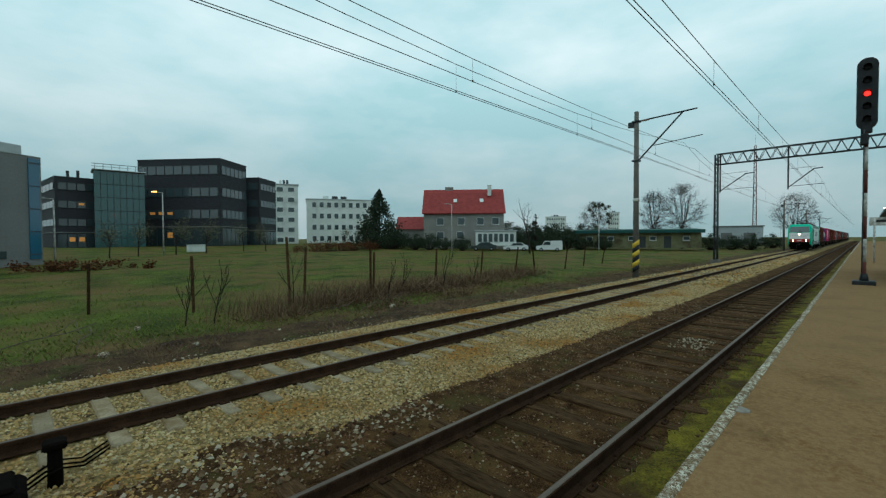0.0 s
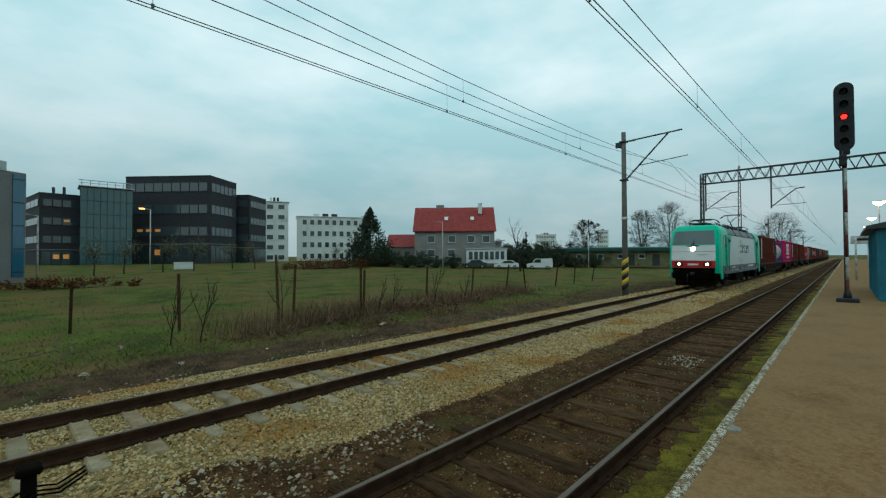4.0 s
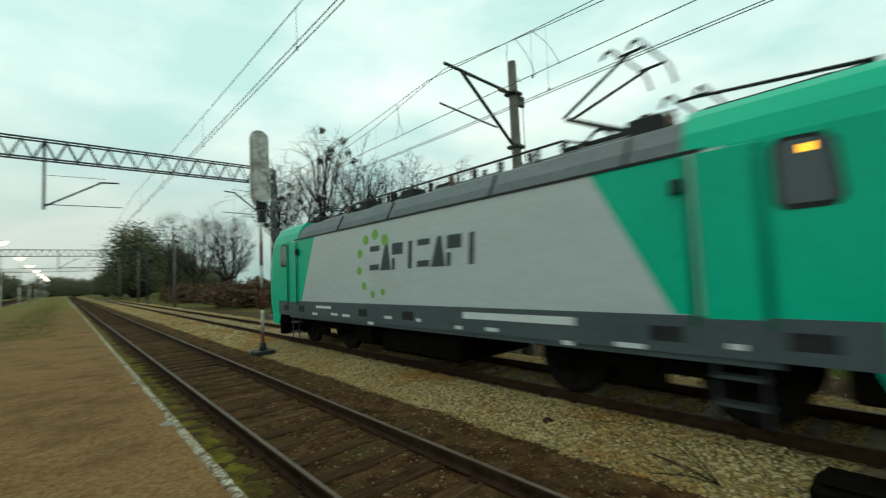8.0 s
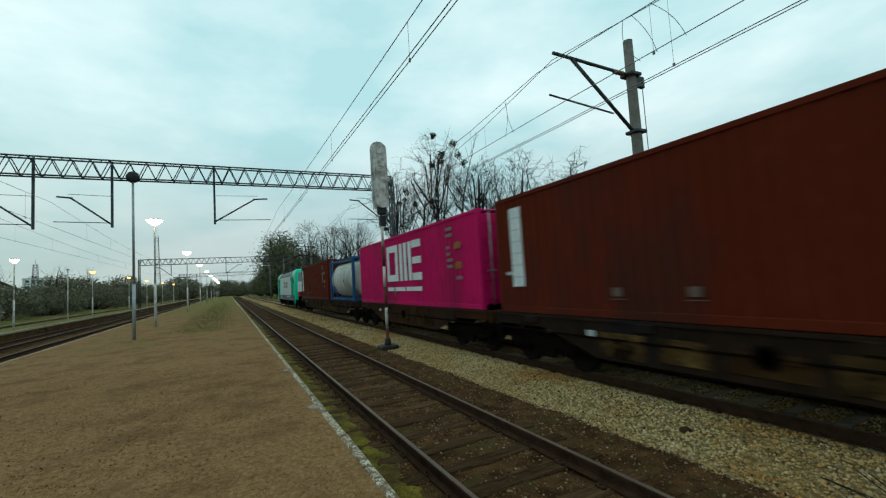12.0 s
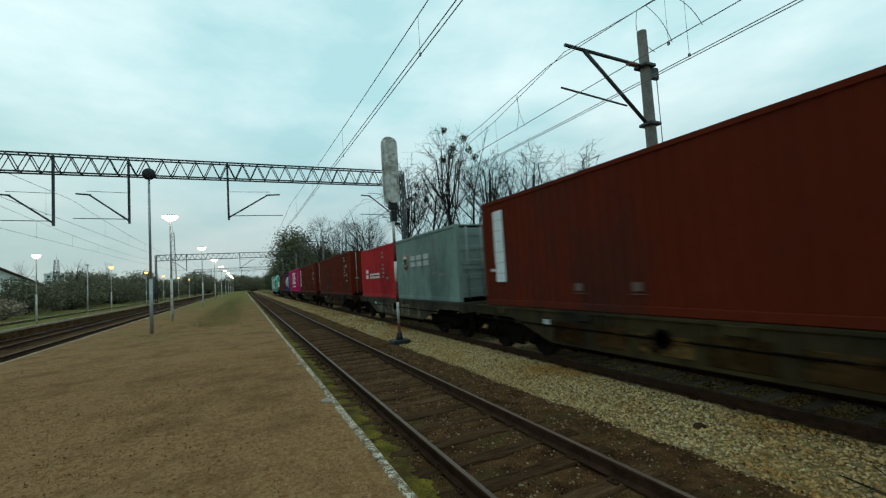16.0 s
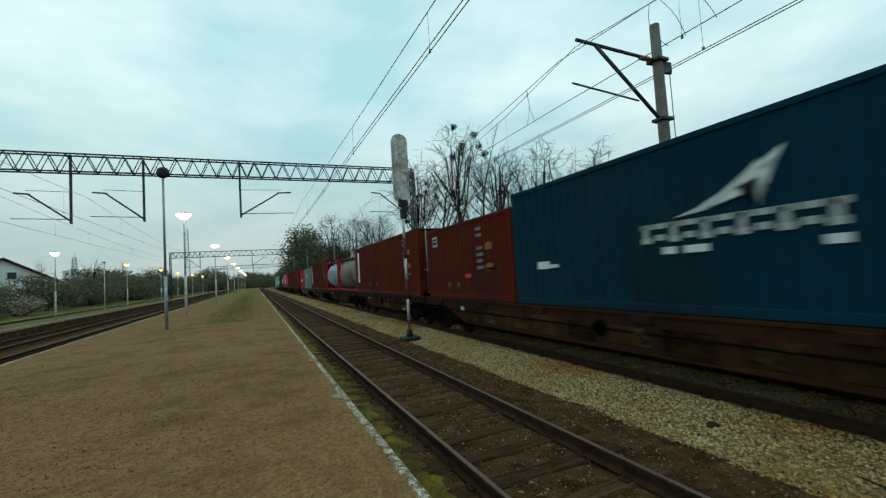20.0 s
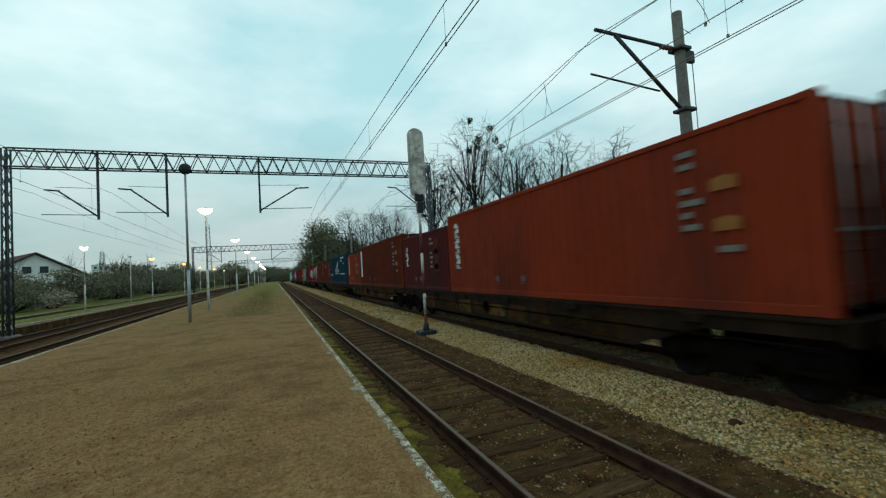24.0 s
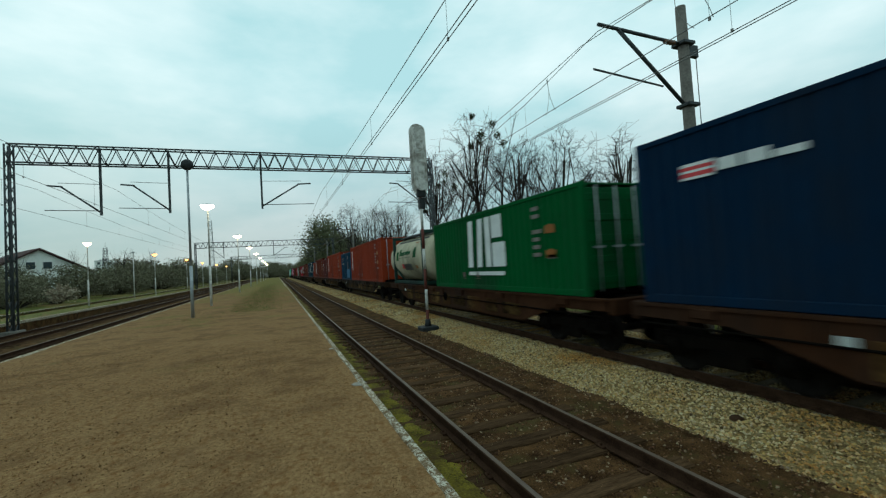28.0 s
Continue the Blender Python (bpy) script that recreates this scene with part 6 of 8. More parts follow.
street_lamp("tall pale street lamp with a lit orange head", 78.2, 62, 7.5, M["lamp_orange"])
street_lamp("tall pale unlit street lamp before the house", 43.6, 70, 7.6)
street_lamp("pale unlit street lamp by the hall", 87.3, 52, 5.6)
street_lamp("pale street lamp by the gardens", 24.6, 78, 6.3)
street_lamp("street lamp near the tracks", 5.6, 120, 9.0)
for az, d in ((75.0, 66),):
    x, y = bearing(az, d)
    b = thing("concrete_barrier", "pale concrete box by the car park", "barrier", pose(x, y, ground_z(x, y), 0, 0, -10))
    part("body", Geo().box((0, 0, 0.45), (2.2, 0.7, 0.9), 0.06), white_wall, b)
    part("cap", Geo().box((0, 0, 0.94), (2.3, 0.8, 0.08), 0.02), white_wall, b)
# ---- the train: local x runs back from its leading end, the near side is negative y ----
loco_green = mat("mint_green_paint", (0.003, 0.43, 0.25), (0.006, 0.50, 0.30), 0.6, 0.36, bump=0.01, fine=14, spec=0.22)
loco_silver = mat("silver_grey_paint", (0.47, 0.50, 0.50), (0.54, 0.57, 0.57), 0.6, 0.34, metal=0.0, bump=0.01, fine=14, stain=(0.43, 0.45, 0.44), amount=0.2, stretch=(0.4, 1, 1.5))
loco_sill = mat("slate_grey_paint", (0.045, 0.062, 0.068), (0.07, 0.09, 0.097), 1.0, 0.5, bump=0.05, fine=10)
loco_roof = mat("roof_grey_paint", (0.11, 0.125, 0.13), (0.17, 0.185, 0.19), 1.0, 0.6, bump=0.08)
loco_white = mat("white_cab_paint", (0.62, 0.63, 0.62), (0.72, 0.73, 0.72), 1.0, 0.35, bump=0.02)
loco_red = mat("red_cab_stripe", (0.42, 0.012, 0.02), (0.55, 0.025, 0.03), 1.0, 0.4, bump=0.02)
dot_green = mat("leaf_green_decal", (0.16, 0.36, 0.03), (0.2, 0.42, 0.05), 2, 0.4, bump=0)
decal_dark = mat("dark_slate_decal", (0.018, 0.03, 0.035), (0.03, 0.045, 0.05), 2, 0.4, bump=0)
decal_white = mat("white_decal", (0.55, 0.57, 0.56), (0.7, 0.72, 0.71), 2, 0.55, bump=0)
decal_red = mat("red_decal", (0.45, 0.02, 0.025), (0.55, 0.03, 0.035), 2, 0.5, bump=0)
tank_red = mat("crimson_tank_lettering", (0.26, 0.008, 0.02), (0.34, 0.014, 0.028), 2, 0.5, bump=0)
decal_yellow = mat("yellow_decal", (0.6, 0.32, 0.02), (0.7, 0.4, 0.03), 2, 0.5, bump=0)

decal_mid = mat("weathered_white_decal", (0.34, 0.36, 0.34), (0.44, 0.46, 0.44), 4, 0.6, bump=0)
decal_faded = mat("faded_decal", (0.13, 0.115, 0.105), (0.20, 0.18, 0.165), 4, 0.6, bump=0)
decal_dim = mat("worn_pale_decal", (0.085, 0.055, 0.045), (0.14, 0.10, 0.085), 4, 0.7, bump=0)
decal_dull = mat("dull_orange_decal", (0.20, 0.075, 0.015), (0.28, 0.11, 0.025), 4, 0.6, bump=0)

# darker copy of the mint green: shade at the handrails put into the colour
rail_green_shaded = mat("shaded_green_paint", (0.004, 0.22, 0.13), (0.006, 0.28, 0.17), 1.0, 0.5, bump=0.02, spec=0.1)
CAB = ((0.95, 0.26, 1.20, 0.66, 1.47), (1.35, 0.18, 1.27, 0.62, 1.49), (1.83, 0.14, 1.29, 0.60, 1.49), (2.87, 0.24, 1.29, 0.68, 1.49),
       (3.58, 0.52, 1.24, 0.92, 1.485), (3.84, 0.63, 1.19, 1.00, 1.42), (4.08, 0.80, 1.08, 1.12, 1.27), (4.20, 0.98, 0.98, 1.28, 1.12))
LOCO = 18.3


def cab_at(z):
    zs = [c[0] for c in CAB]
    return [step(z, zs, [c[k] for c in CAB]) for k in (1, 2, 3, 4)]


def cab_shell(flip, z0, z1, back):
    g = Geo()
    levels = [z0] + [c[0] for c in CAB if z0 < c[0] < z1] + [z1]
    loops = []
    for z in levels:
        xf, wf, xc, w = cab_at(z)
        xm, wm = xf + 0.36 * (xc - xf), wf + 0.74 * (w - wf)
        loops.append([(xf, -wf, z), (xf, wf, z), (xm, wm, z), (xc, w, z), (back, w, z), (back, -w, z), (xc, -w, z), (xm, -wm, z)])
    vs = [((LOCO - p[0]) if flip else p[0], p[1], p[2]) for lp in loops for p in lp]
    n, fs = 8, []
    for k in range(len(levels) - 1):
        for i in range(n):
            j = (i + 1) % n
            fs.append((k * n + i, k * n + j, k * n + n + j, k * n + n + i))
    fs += [tuple(range(n)), tuple(range(len(vs) - n, len(vs)))]
    return g.put(vs, fs)


def cab_front(flip, z0, z1, w0, w1, out=0.012):
    """A plate lying on the cab's front between two heights."""
    g = Geo()
    zs = [z0] + [c[0] for c in CAB if z0 < c[0] < z1] + [z1]
    vs = []
    for z in zs:
        xf, wf, _, _ = cab_at(z)
        k = w0 + (w1 - w0) * (z - z0) / (z1 - z0)
        for d in (-out, 0.02):
            for s in (-1, 1):
                x = xf + d
                vs.append(((LOCO - x) if flip else x, s * wf * k, z))
    fs = []
    for i in range(len(zs) - 1):
        a, b = i * 4, i * 4 + 4
        fs += [(a, a + 1, b + 1, b), (a + 2, b + 2, b + 3, a + 3), (a, b, b + 2, a + 2), (a + 1, a + 3, b + 3, b + 1)]
    n = len(vs)
    fs += [(0, 2, 3, 1), (n - 4, n - 3, n - 1, n - 2)]
    return g.put(vs, fs)


WHEELS = []


def wheelset(parent, x, y, z, r, half):
    g = Geo()
    for s in (-1, 1):
        g.lathe((0, s * 0.75, 0), ((r + 0.025, -s * 0.06), (r + 0.02, -s * 0.03), (r, -s * 0.02), (r, s * 0.07), (r * 0.86, s * 0.075), (r * 0.8, s * 0.03), (r * 0.35, s * 0.02), (r * 0.3, s * 0.08)), 20, "y")
        for k in range(4):
            a = k * math.pi / 2
            g.tube((0.55 * r * math.cos(a), s * 0.78, 0.55 * r * math.sin(a)), (0.55 * r * math.cos(a), s * 0.81, 0.55 * r * math.sin(a)), 0.06 * r, None, 6)
    g.tube((0, -half, 0), (0, half, 0), 0.085, 0.085, 10)
    w = part("wheelset", g, M["wheel"], parent, m=pose(x, y, z))
    WHEELS.append((w, (x, y, z), r))
    return w


def bogie(parent, x, r, base, loco=False):
    """A two-axle bogie under x."""
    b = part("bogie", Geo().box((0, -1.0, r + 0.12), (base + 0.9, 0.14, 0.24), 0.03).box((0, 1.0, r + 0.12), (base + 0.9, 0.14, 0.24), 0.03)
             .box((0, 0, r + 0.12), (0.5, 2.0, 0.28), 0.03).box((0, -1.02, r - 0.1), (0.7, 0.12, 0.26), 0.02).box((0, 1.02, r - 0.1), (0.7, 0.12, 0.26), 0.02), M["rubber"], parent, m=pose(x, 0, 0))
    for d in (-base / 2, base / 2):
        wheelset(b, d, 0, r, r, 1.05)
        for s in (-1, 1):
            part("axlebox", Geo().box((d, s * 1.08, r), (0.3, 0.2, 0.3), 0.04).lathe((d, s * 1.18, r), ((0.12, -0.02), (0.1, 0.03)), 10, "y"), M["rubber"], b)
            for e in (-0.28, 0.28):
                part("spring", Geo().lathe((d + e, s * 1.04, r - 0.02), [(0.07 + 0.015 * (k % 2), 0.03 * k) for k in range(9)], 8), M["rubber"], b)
    return b


def buffers(parent, x, sign, z=1.05):
    for s in (-1, 1):
        part("buffer", Geo().lathe((x, s * 0.875, z), ((0.1, 0), (0.1, sign * 0.3), (0.075, sign * 0.3), (0.075, sign * 0.52), (0.24, sign * 0.54), (0.235, sign * 0.58)), 16, "x"), M["rubber"], parent)


def pantograph(parent, x, up, sign):
    """Single-arm pantograph on the roof; up: head height above rail."""
    p = part("pantograph", Geo().box((0, -0.5, 4.37), (1.5, 0.08, 0.08), 0.01).box((0, 0.5, 4.37), (1.5, 0.08, 0.08), 0.01).box((-0.6, 0, 4.37), (0.08, 1.1, 0.08)).box((0.6, 0, 4.37), (0.08, 1.1, 0.08)), M["black"], parent, m=pose(x, 0, 0))
    for d in (-0.6, 0.6):
        for s in (-0.5, 0.5):
            part("insulator", Geo().lathe((d, s, 4.12), [(0.05 + 0.035 * (k % 2), 0.035 * k) for k in range(7)], 8), M["porcelain"], p)
    base = Vector((sign * 0.5, 0, 4.43))
    if up > 5.0:
        knee = Vector((-sign * 0.95, 0, 4.43 + (up - 4.45) * 0.52))
        head = Vector((sign * 0.55, 0, up - 0.08))
    else:
        knee = Vector((-sign * 1.1, 0, 4.55))
        head = Vector((sign * 0.9, 0, 4.66))
    part("lower_arm", Geo().tube(base, knee, 0.055, 0.045, 8), M["black"], p)
    part("upper_arm", Geo().tube(knee + Vector((0, -0.12, 0)), head + Vector((0, -0.42, 0)), 0.03, 0.025, 6).tube(knee + Vector((0, 0.12, 0)), head + Vector((0, 0.42, 0)), 0.03, 0.025, 6), M["black"], p)
    h = Geo()
    for d in (-0.22, 0.22):
        h.path([(head.x + d, -0.97, head.z - 0.2), (head.x + d, -0.8, head.z - 0.02), (head.x + d, -0.6, head.z + 0.06), (head.x + d, 0.6, head.z + 0.06), (head.x + d, 0.8, head.z - 0.02), (head.x + d, 0.97, head.z - 0.2)], 0.028, 6)
    h.tube((head.x - 0.22, -0.42, head.z), (head.x + 0.22, -0.42, head.z), 0.025, None, 6).tube((head.x - 0.22, 0.42, head.z), (head.x + 0.22, 0.42, head.z), 0.025, None, 6)
    part("collector_head", h, M["black"], p)


def plate(g, x0, x1, z0, z1, y=-1.5, t=0.012):
    """A thin decal on the near side."""
    return g.box(((x0 + x1) / 2, y, (z0 + z1) / 2), (x1 - x0, t, z1 - z0))


def locomotive():
    t = thing("locomotive", "mint green and silver electric locomotive with white nose and red stripe", "locomotive")
    sec = [(-1.49, 1.0), (-1.49, 3.58), (1.49, 3.58), (1.49, 1.0)]
    part("body", Geo().prism(sec, 2.6, LOCO - 2.6), loco_silver, t)
    part("roof", Geo().prism([(-1.485, 3.58), (-1.40, 3.80), (-1.20, 4.06), (-0.95, 4.16), (0.95, 4.16), (1.20, 4.06), (1.40, 3.80), (1.485, 3.58)], 3.0, LOCO - 3.0), loco_roof, t)
    part("gutter", Geo().box((LOCO / 2, -1.5, 3.59), (LOCO - 5.6, 0.03, 0.04)).box((LOCO / 2, 1.5, 3.59), (LOCO - 5.6, 0.03, 0.04)), M["black"], t)
    for k, x in enumerate((4.6, 7.2, 10.6, 13.2)):
        part("roof_hatch", Geo().box((x, 0, 4.19), (2.2, 1.7, 0.09), 0.03), loco_roof, t)
        part("roof_joint", Geo().box((x + 1.3, -1.395, 3.82), (0.035, 0.03, 0.5), 0, Matrix.Rotation(-0.48, 3, "X")), M["black"], t)
    for flip in (False, True):
        def X(x):
            return LOCO - x if flip else x
        cab = part("cab", cab_shell(flip, 1.0, 4.2, 3.04), loco_green, t, "mint green driver's cab")
        part("front_panel", cab_front(flip, 1.84, 2.84, 1.0, 0.99), loco_white, cab, "white nose panel")
        part("red_stripe", cab_front(flip, 1.36, 1.83, 1.0, 1.0), loco_red, cab)
        part("lower_panel", cab_front(flip, 0.96, 1.35, 1.0, 1.0, 0.02), M["rubber"], cab, "black panel behind the buffers")
        part("nose_seam", cab_front(flip, 2.42, 2.44, 1.0, 1.0, 0.016), loco_roof, cab)
        part("windscreen", cab_front(flip, 2.90, 3.82, 0.97, 0.95), M["windscreen"], cab)
        part("wiper", Geo().tube((X(0.20), 0.1, 2.78), (X(0.47), -0.22, 3.42), 0.025, None, 5).tube((X(0.20), -0.1, 2.78), (X(0.48), 0.14, 3.44), 0.025, None, 5).box((X(0.23), 0, 2.80), (0.05, 0.7, 0.07), 0.01), M["black"], cab)
        part("nose_mark", Geo().box((X(0.155), -0.55 if not flip else 0.55, 2.24), (0.02, 0.62, 0.05)).box((X(0.155), -0.5 if not flip else 0.5, 2.15), (0.02, 0.4, 0.025)), decal_mid, cab)
        part("number_bar", Geo().box((X(0.14), 0, 1.58), (0.02, 0.62, 0.12)), decal_white, cab)
        lit = not flip
        part("top_light", Geo().lathe((X(0.19), 0, 2.60), ((0.13, -0.02), (0.13, 0.02), (0.05, 0.05)), 14, "x"), M["head_glow"] if lit else M["lens_dark"], cab, "lit round headlight" if lit else "")
        for s in (-0.82, 0.82):
            part("headlight", Geo().lathe((X(0.14), s, 1.60), ((0.085, -0.03), (0.08, 0.03), (0.04, 0.045)), 12, "x"), M["head_glow"] if lit else M["lens_dark"], cab, "lit headlight" if lit else "")
        for s in (-0.82, 0.82):
            part("light_housing", Geo().box((X(0.135), s, 1.60), (0.03, 0.46, 0.24), 0.012), M["black"], cab)
        for s in (-1, 1):
            y = s * 1.497
            prof = [(X(1.62), 2.76), (X(1.58), 2.82), (X(1.62), 3.38), (X(1.70), 3.46), (X(2.0), 3.47), (X(2.06), 3.41), (X(2.06), 2.82), (X(2.0), 2.76)]
            part("side_window", Geo().prism(prof, y - 0.01 * s, y + 0.008 * s, "y"), M["pane"], cab)
            fr = [(X(1.60), 2.70), (X(1.52), 2.80), (X(1.56), 3.40), (X(1.67), 3.51), (X(2.03), 3.52), (X(2.12), 3.44), (X(2.12), 2.79), (X(2.03), 2.70)]
            part("cab_lamp", Geo().box((X(1.8), s * 1.509, 3.36), (0.09, 0.008, 0.09), 0.003), M["cab_light"], cab, "small lit orange cab lamp") if flip and s < 0 else None
            part("window_frame", Geo().prism(fr, y - 0.012 * s, y + 0.003 * s, "y"), M["black"], cab)
            door = part("door", Geo().box((X(2.62), y, 2.5), (0.62, 0.025, 2.1), 0.01), loco_green, t, "mint green side door")
            for d in (2.24, 3.02):
                part("handrail", Geo().tube((X(d), s * 1.55, 1.35), (X(d), s * 1.55, 3.42), 0.02, None, 6).box((X(d), s * 1.497, 2.42), (0.09, 0.012, 2.2)), rail_green_shaded, door)
            part("mirror", Geo().box((X(3.12), s * 1.56, 3.16), (0.14, 0.1, 0.2), 0.02), M["black"], door)
            tri = [(X(3.0), 1.5), (X(3.28), 1.5), (X(4.35), 3.57), (X(3.0), 3.57)]
            part("green_flank", Geo().prism(tri, s * 1.488, s * 1.494, "y"), loco_green, t, "slanted mint green side panel")
            part("step", Geo().box((X(2.62), s * 1.38, 0.75), (0.55, 0.22, 0.04)).box((X(2.62), s * 1.38, 0.42), (0.55, 0.22, 0.04)).box((X(2.37), s * 1.42, 0.6), (0.03, 0.03, 0.8)).box((X(2.87), s * 1.42, 0.6), (0.03, 0.03, 0.8)), M["steel"], t)
            part("valance", Geo().prism([(X(0.72), 0.62), (X(1.25), 0.62), (X(1.4), 1.0), (X(0.66), 1.02)], s * 1.46, s * 1.5, "y"), loco_green, t)
        part("bufferbeam", Geo().box((X(0.5), 0, 0.85), (0.5, 2.6, 0.42), 0.05).box((X(0.55), 0, 0.4), (0.3, 2.3, 0.5), 0.05).box((X(1.2), 0, 0.8), (1.0, 2.7, 0.4), 0.05), M["rubber"], t)
        buffers(t, X(0.3), 1 if flip else -1)
        part("coupler", Geo().box((X(0.05), 0, 0.98), (0.6, 0.18, 0.2), 0.03).path([(X(-0.1), 0.25, 1.0), (X(-0.15), 0.3, 0.6), (X(0.2), 0.35, 0.4)], 0.03, 6), M["black"], t)
        pantograph(t, X(2.3), 4.3, -1 if flip else 1)
        bogie(t, X(3.95), 0.6, 2.6, True)
    for s in (-1, 1):
        sill = part("sill_band", Geo().box((LOCO / 2, s * 1.493, 1.24), (LOCO - 2.6, 0.03, 0.50)).box((LOCO / 2, s * 1.44, 0.95), (LOCO - 4.4, 0.06, 0.09)), loco_sill, t, "slate grey band along the underside")
        r = random.Random(5)
        for x in (4.3, 5.6, 6.3, 7.6, 8.4, 9.6, 10.9, 11.8, 13.4, 14.4, 15.7):
            part("marking", Geo().box((x, s * 1.511, 1.08 + r.uniform(-0.1, 0.1)), (r.uniform(0.12, 0.45), 0.006, 0.07)), decal_white, sill)
        part("marking", Geo().box((12.3, s * 1.511, 1.33), (2.5, 0.006, 0.13)), decal_white, sill)
        part("marking", Geo().box((4.9, s * 1.511, 1.33), (1.0, 0.006, 0.08)), decal_white, sill)
        for x in (2.0, 3.3, 7.2, 9.2, 14.9, 16.4):
            part("vent", Geo().box((x, s * 1.511, 1.24), (0.42, 0.01, 0.2), 0.004), M["black"], sill)
        # word mark as plain blocks with a ring of dots
        for k in range(8):
            part("name_block", name_block(7.6 + k * 0.5, s, k), decal_dark, t)
        for k in range(8):
            a = radians(50 + k * 35)
            part("dot", Geo().lathe((7.85 + 0.78 * math.cos(a), s * 1.494, 2.5 + 0.78 * math.sin(a)), ((0.15 - 0.009 * k, -0.004), (0.15 - 0.009 * k, 0.004)), 14, "y", False), dot_green, t)
    pantograph(t, LOCO - 4.6, 5.82, 1)
    rail = Geo()
    for k in range(11):
        x = 5.6 + k * 0.75
        rail.lathe((x, -0.75, 4.2), [(0.05 + 0.03 * (j % 2), 0.04 * j) for j in range(7)], 7)
    rail.path([(5.2, -0.75, 4.28), (5.6, -0.75, 4.48), (13.1, -0.75, 4.48), (13.6, -0.75, 4.28)], 0.025, 6)
    part("busbar", rail, M["black"], t, "roof busbar on insulators")
    rr = random.Random(8)
    for k in range(14):
        x = 2.6 + k * 1.0
        part("roof_box", Geo().box((x, rr.uniform(-0.8, 0.5), 4.27), (rr.uniform(0.25, 0.7), rr.uniform(0.3, 0.6), rr.uniform(0.12, 0.3)), 0.02), M["black"], t)
    for x in (4.4, 5.2, 13.4, 14.2):
        part("roof_cable", Geo().path([(x + 0.5 * u, -0.6 + 0.3 * u, 4.3 + 0.3 * math.sin(3.14 * u)) for u in (0, 0.2, 0.4, 0.6, 0.8, 1)], 0.03, 6), M["black"], t)
    for k in range(16):
        x = 3.3 + k * 0.78
        part("insulator", Geo().lathe((x, -0.95 + 0.25 * (k % 3), 4.15), [(0.035 + 0.03 * (j % 2), 0.045 * j) for j in range(6)], 8), M["porcelain"] if k % 2 else M["black"], t)
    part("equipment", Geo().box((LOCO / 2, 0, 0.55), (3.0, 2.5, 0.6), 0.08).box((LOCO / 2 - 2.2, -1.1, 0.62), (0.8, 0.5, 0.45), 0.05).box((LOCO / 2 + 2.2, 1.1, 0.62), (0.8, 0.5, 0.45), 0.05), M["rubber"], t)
    return t


def name_block(x, s, k):
    """One plain slanted shape of the word mark: two bars, a wedge, a flag or a post."""
    y0, y1 = s * 1.490, s * 1.498
    g = Geo()

    def slab(u0, u1, v0, v1):
        g.prism([(x + u0 + 0.1 * v0, 2.34 + v0), (x + u1 + 0.1 * v0, 2.34 + v0), (x + u1 + 0.1 * v1, 2.34 + v1), (x + u0 + 0.1 * v1, 2.34 + v1)], y0, y1, "y")

    kind = k % 4
    if kind == 0:
        slab(0.0, 0.44, 0.50, 0.64)
        slab(0.0, 0.44, 0.02, 0.16)
    elif kind == 1:
        g.prism([(x, 2.34), (x + 0.46, 2.34), (x + 0.38, 2.99), (x + 0.26, 2.99)], y0, y1, "y")
    elif kind == 2:
        slab(0.0, 0.44, 0.36, 0.64)
        slab(0.0, 0.13, 0.0, 0.28)
    else:
        slab(0.16, 0.30, 0.0, 0.64)
    return g


sill_grime = mat("patchy_rust_and_grime", (0.006, 0.0035, 0.0018), (0.10, 0.058, 0.02), 1.7, 0.9, bump=0.4, fine=7, stain=(0.035, 0.016, 0.006), amount=0.5, vary=0.55, lo=0.40, hi=0.64, spec=0.03)
sill_dust = mat("dusty_pale_sill_plates", (0.055, 0.047, 0.032), (0.20, 0.175, 0.125), 1.7, 0.9, bump=0.4, fine=7, stain=(0.05, 0.038, 0.022), amount=0.45, vary=0.4, lo=0.40, hi=0.64, spec=0.03)
SILL_PALE = [Geo().box((0, 0, 0), (w, 0.03, h), 0.012).box((w * 0.3, 0, h * 0.3), (w * 0.2, 0.09, 0.12), 0.02).data("sill_panel", sill_dust) for w, h in ((1.0, 0.48), (0.9, 0.44), (1.0, 0.40))]
SILL_PANEL = [Geo().box((0, 0, 0), (w, 0.03, h), 0.012).box((w * 0.3, 0, h * 0.3), (w * 0.2, 0.09, 0.12), 0.02).data("sill_panel", sill_grime) for w, h in ((0.95, 0.46), (0.8, 0.40), (1.0, 0.34))]


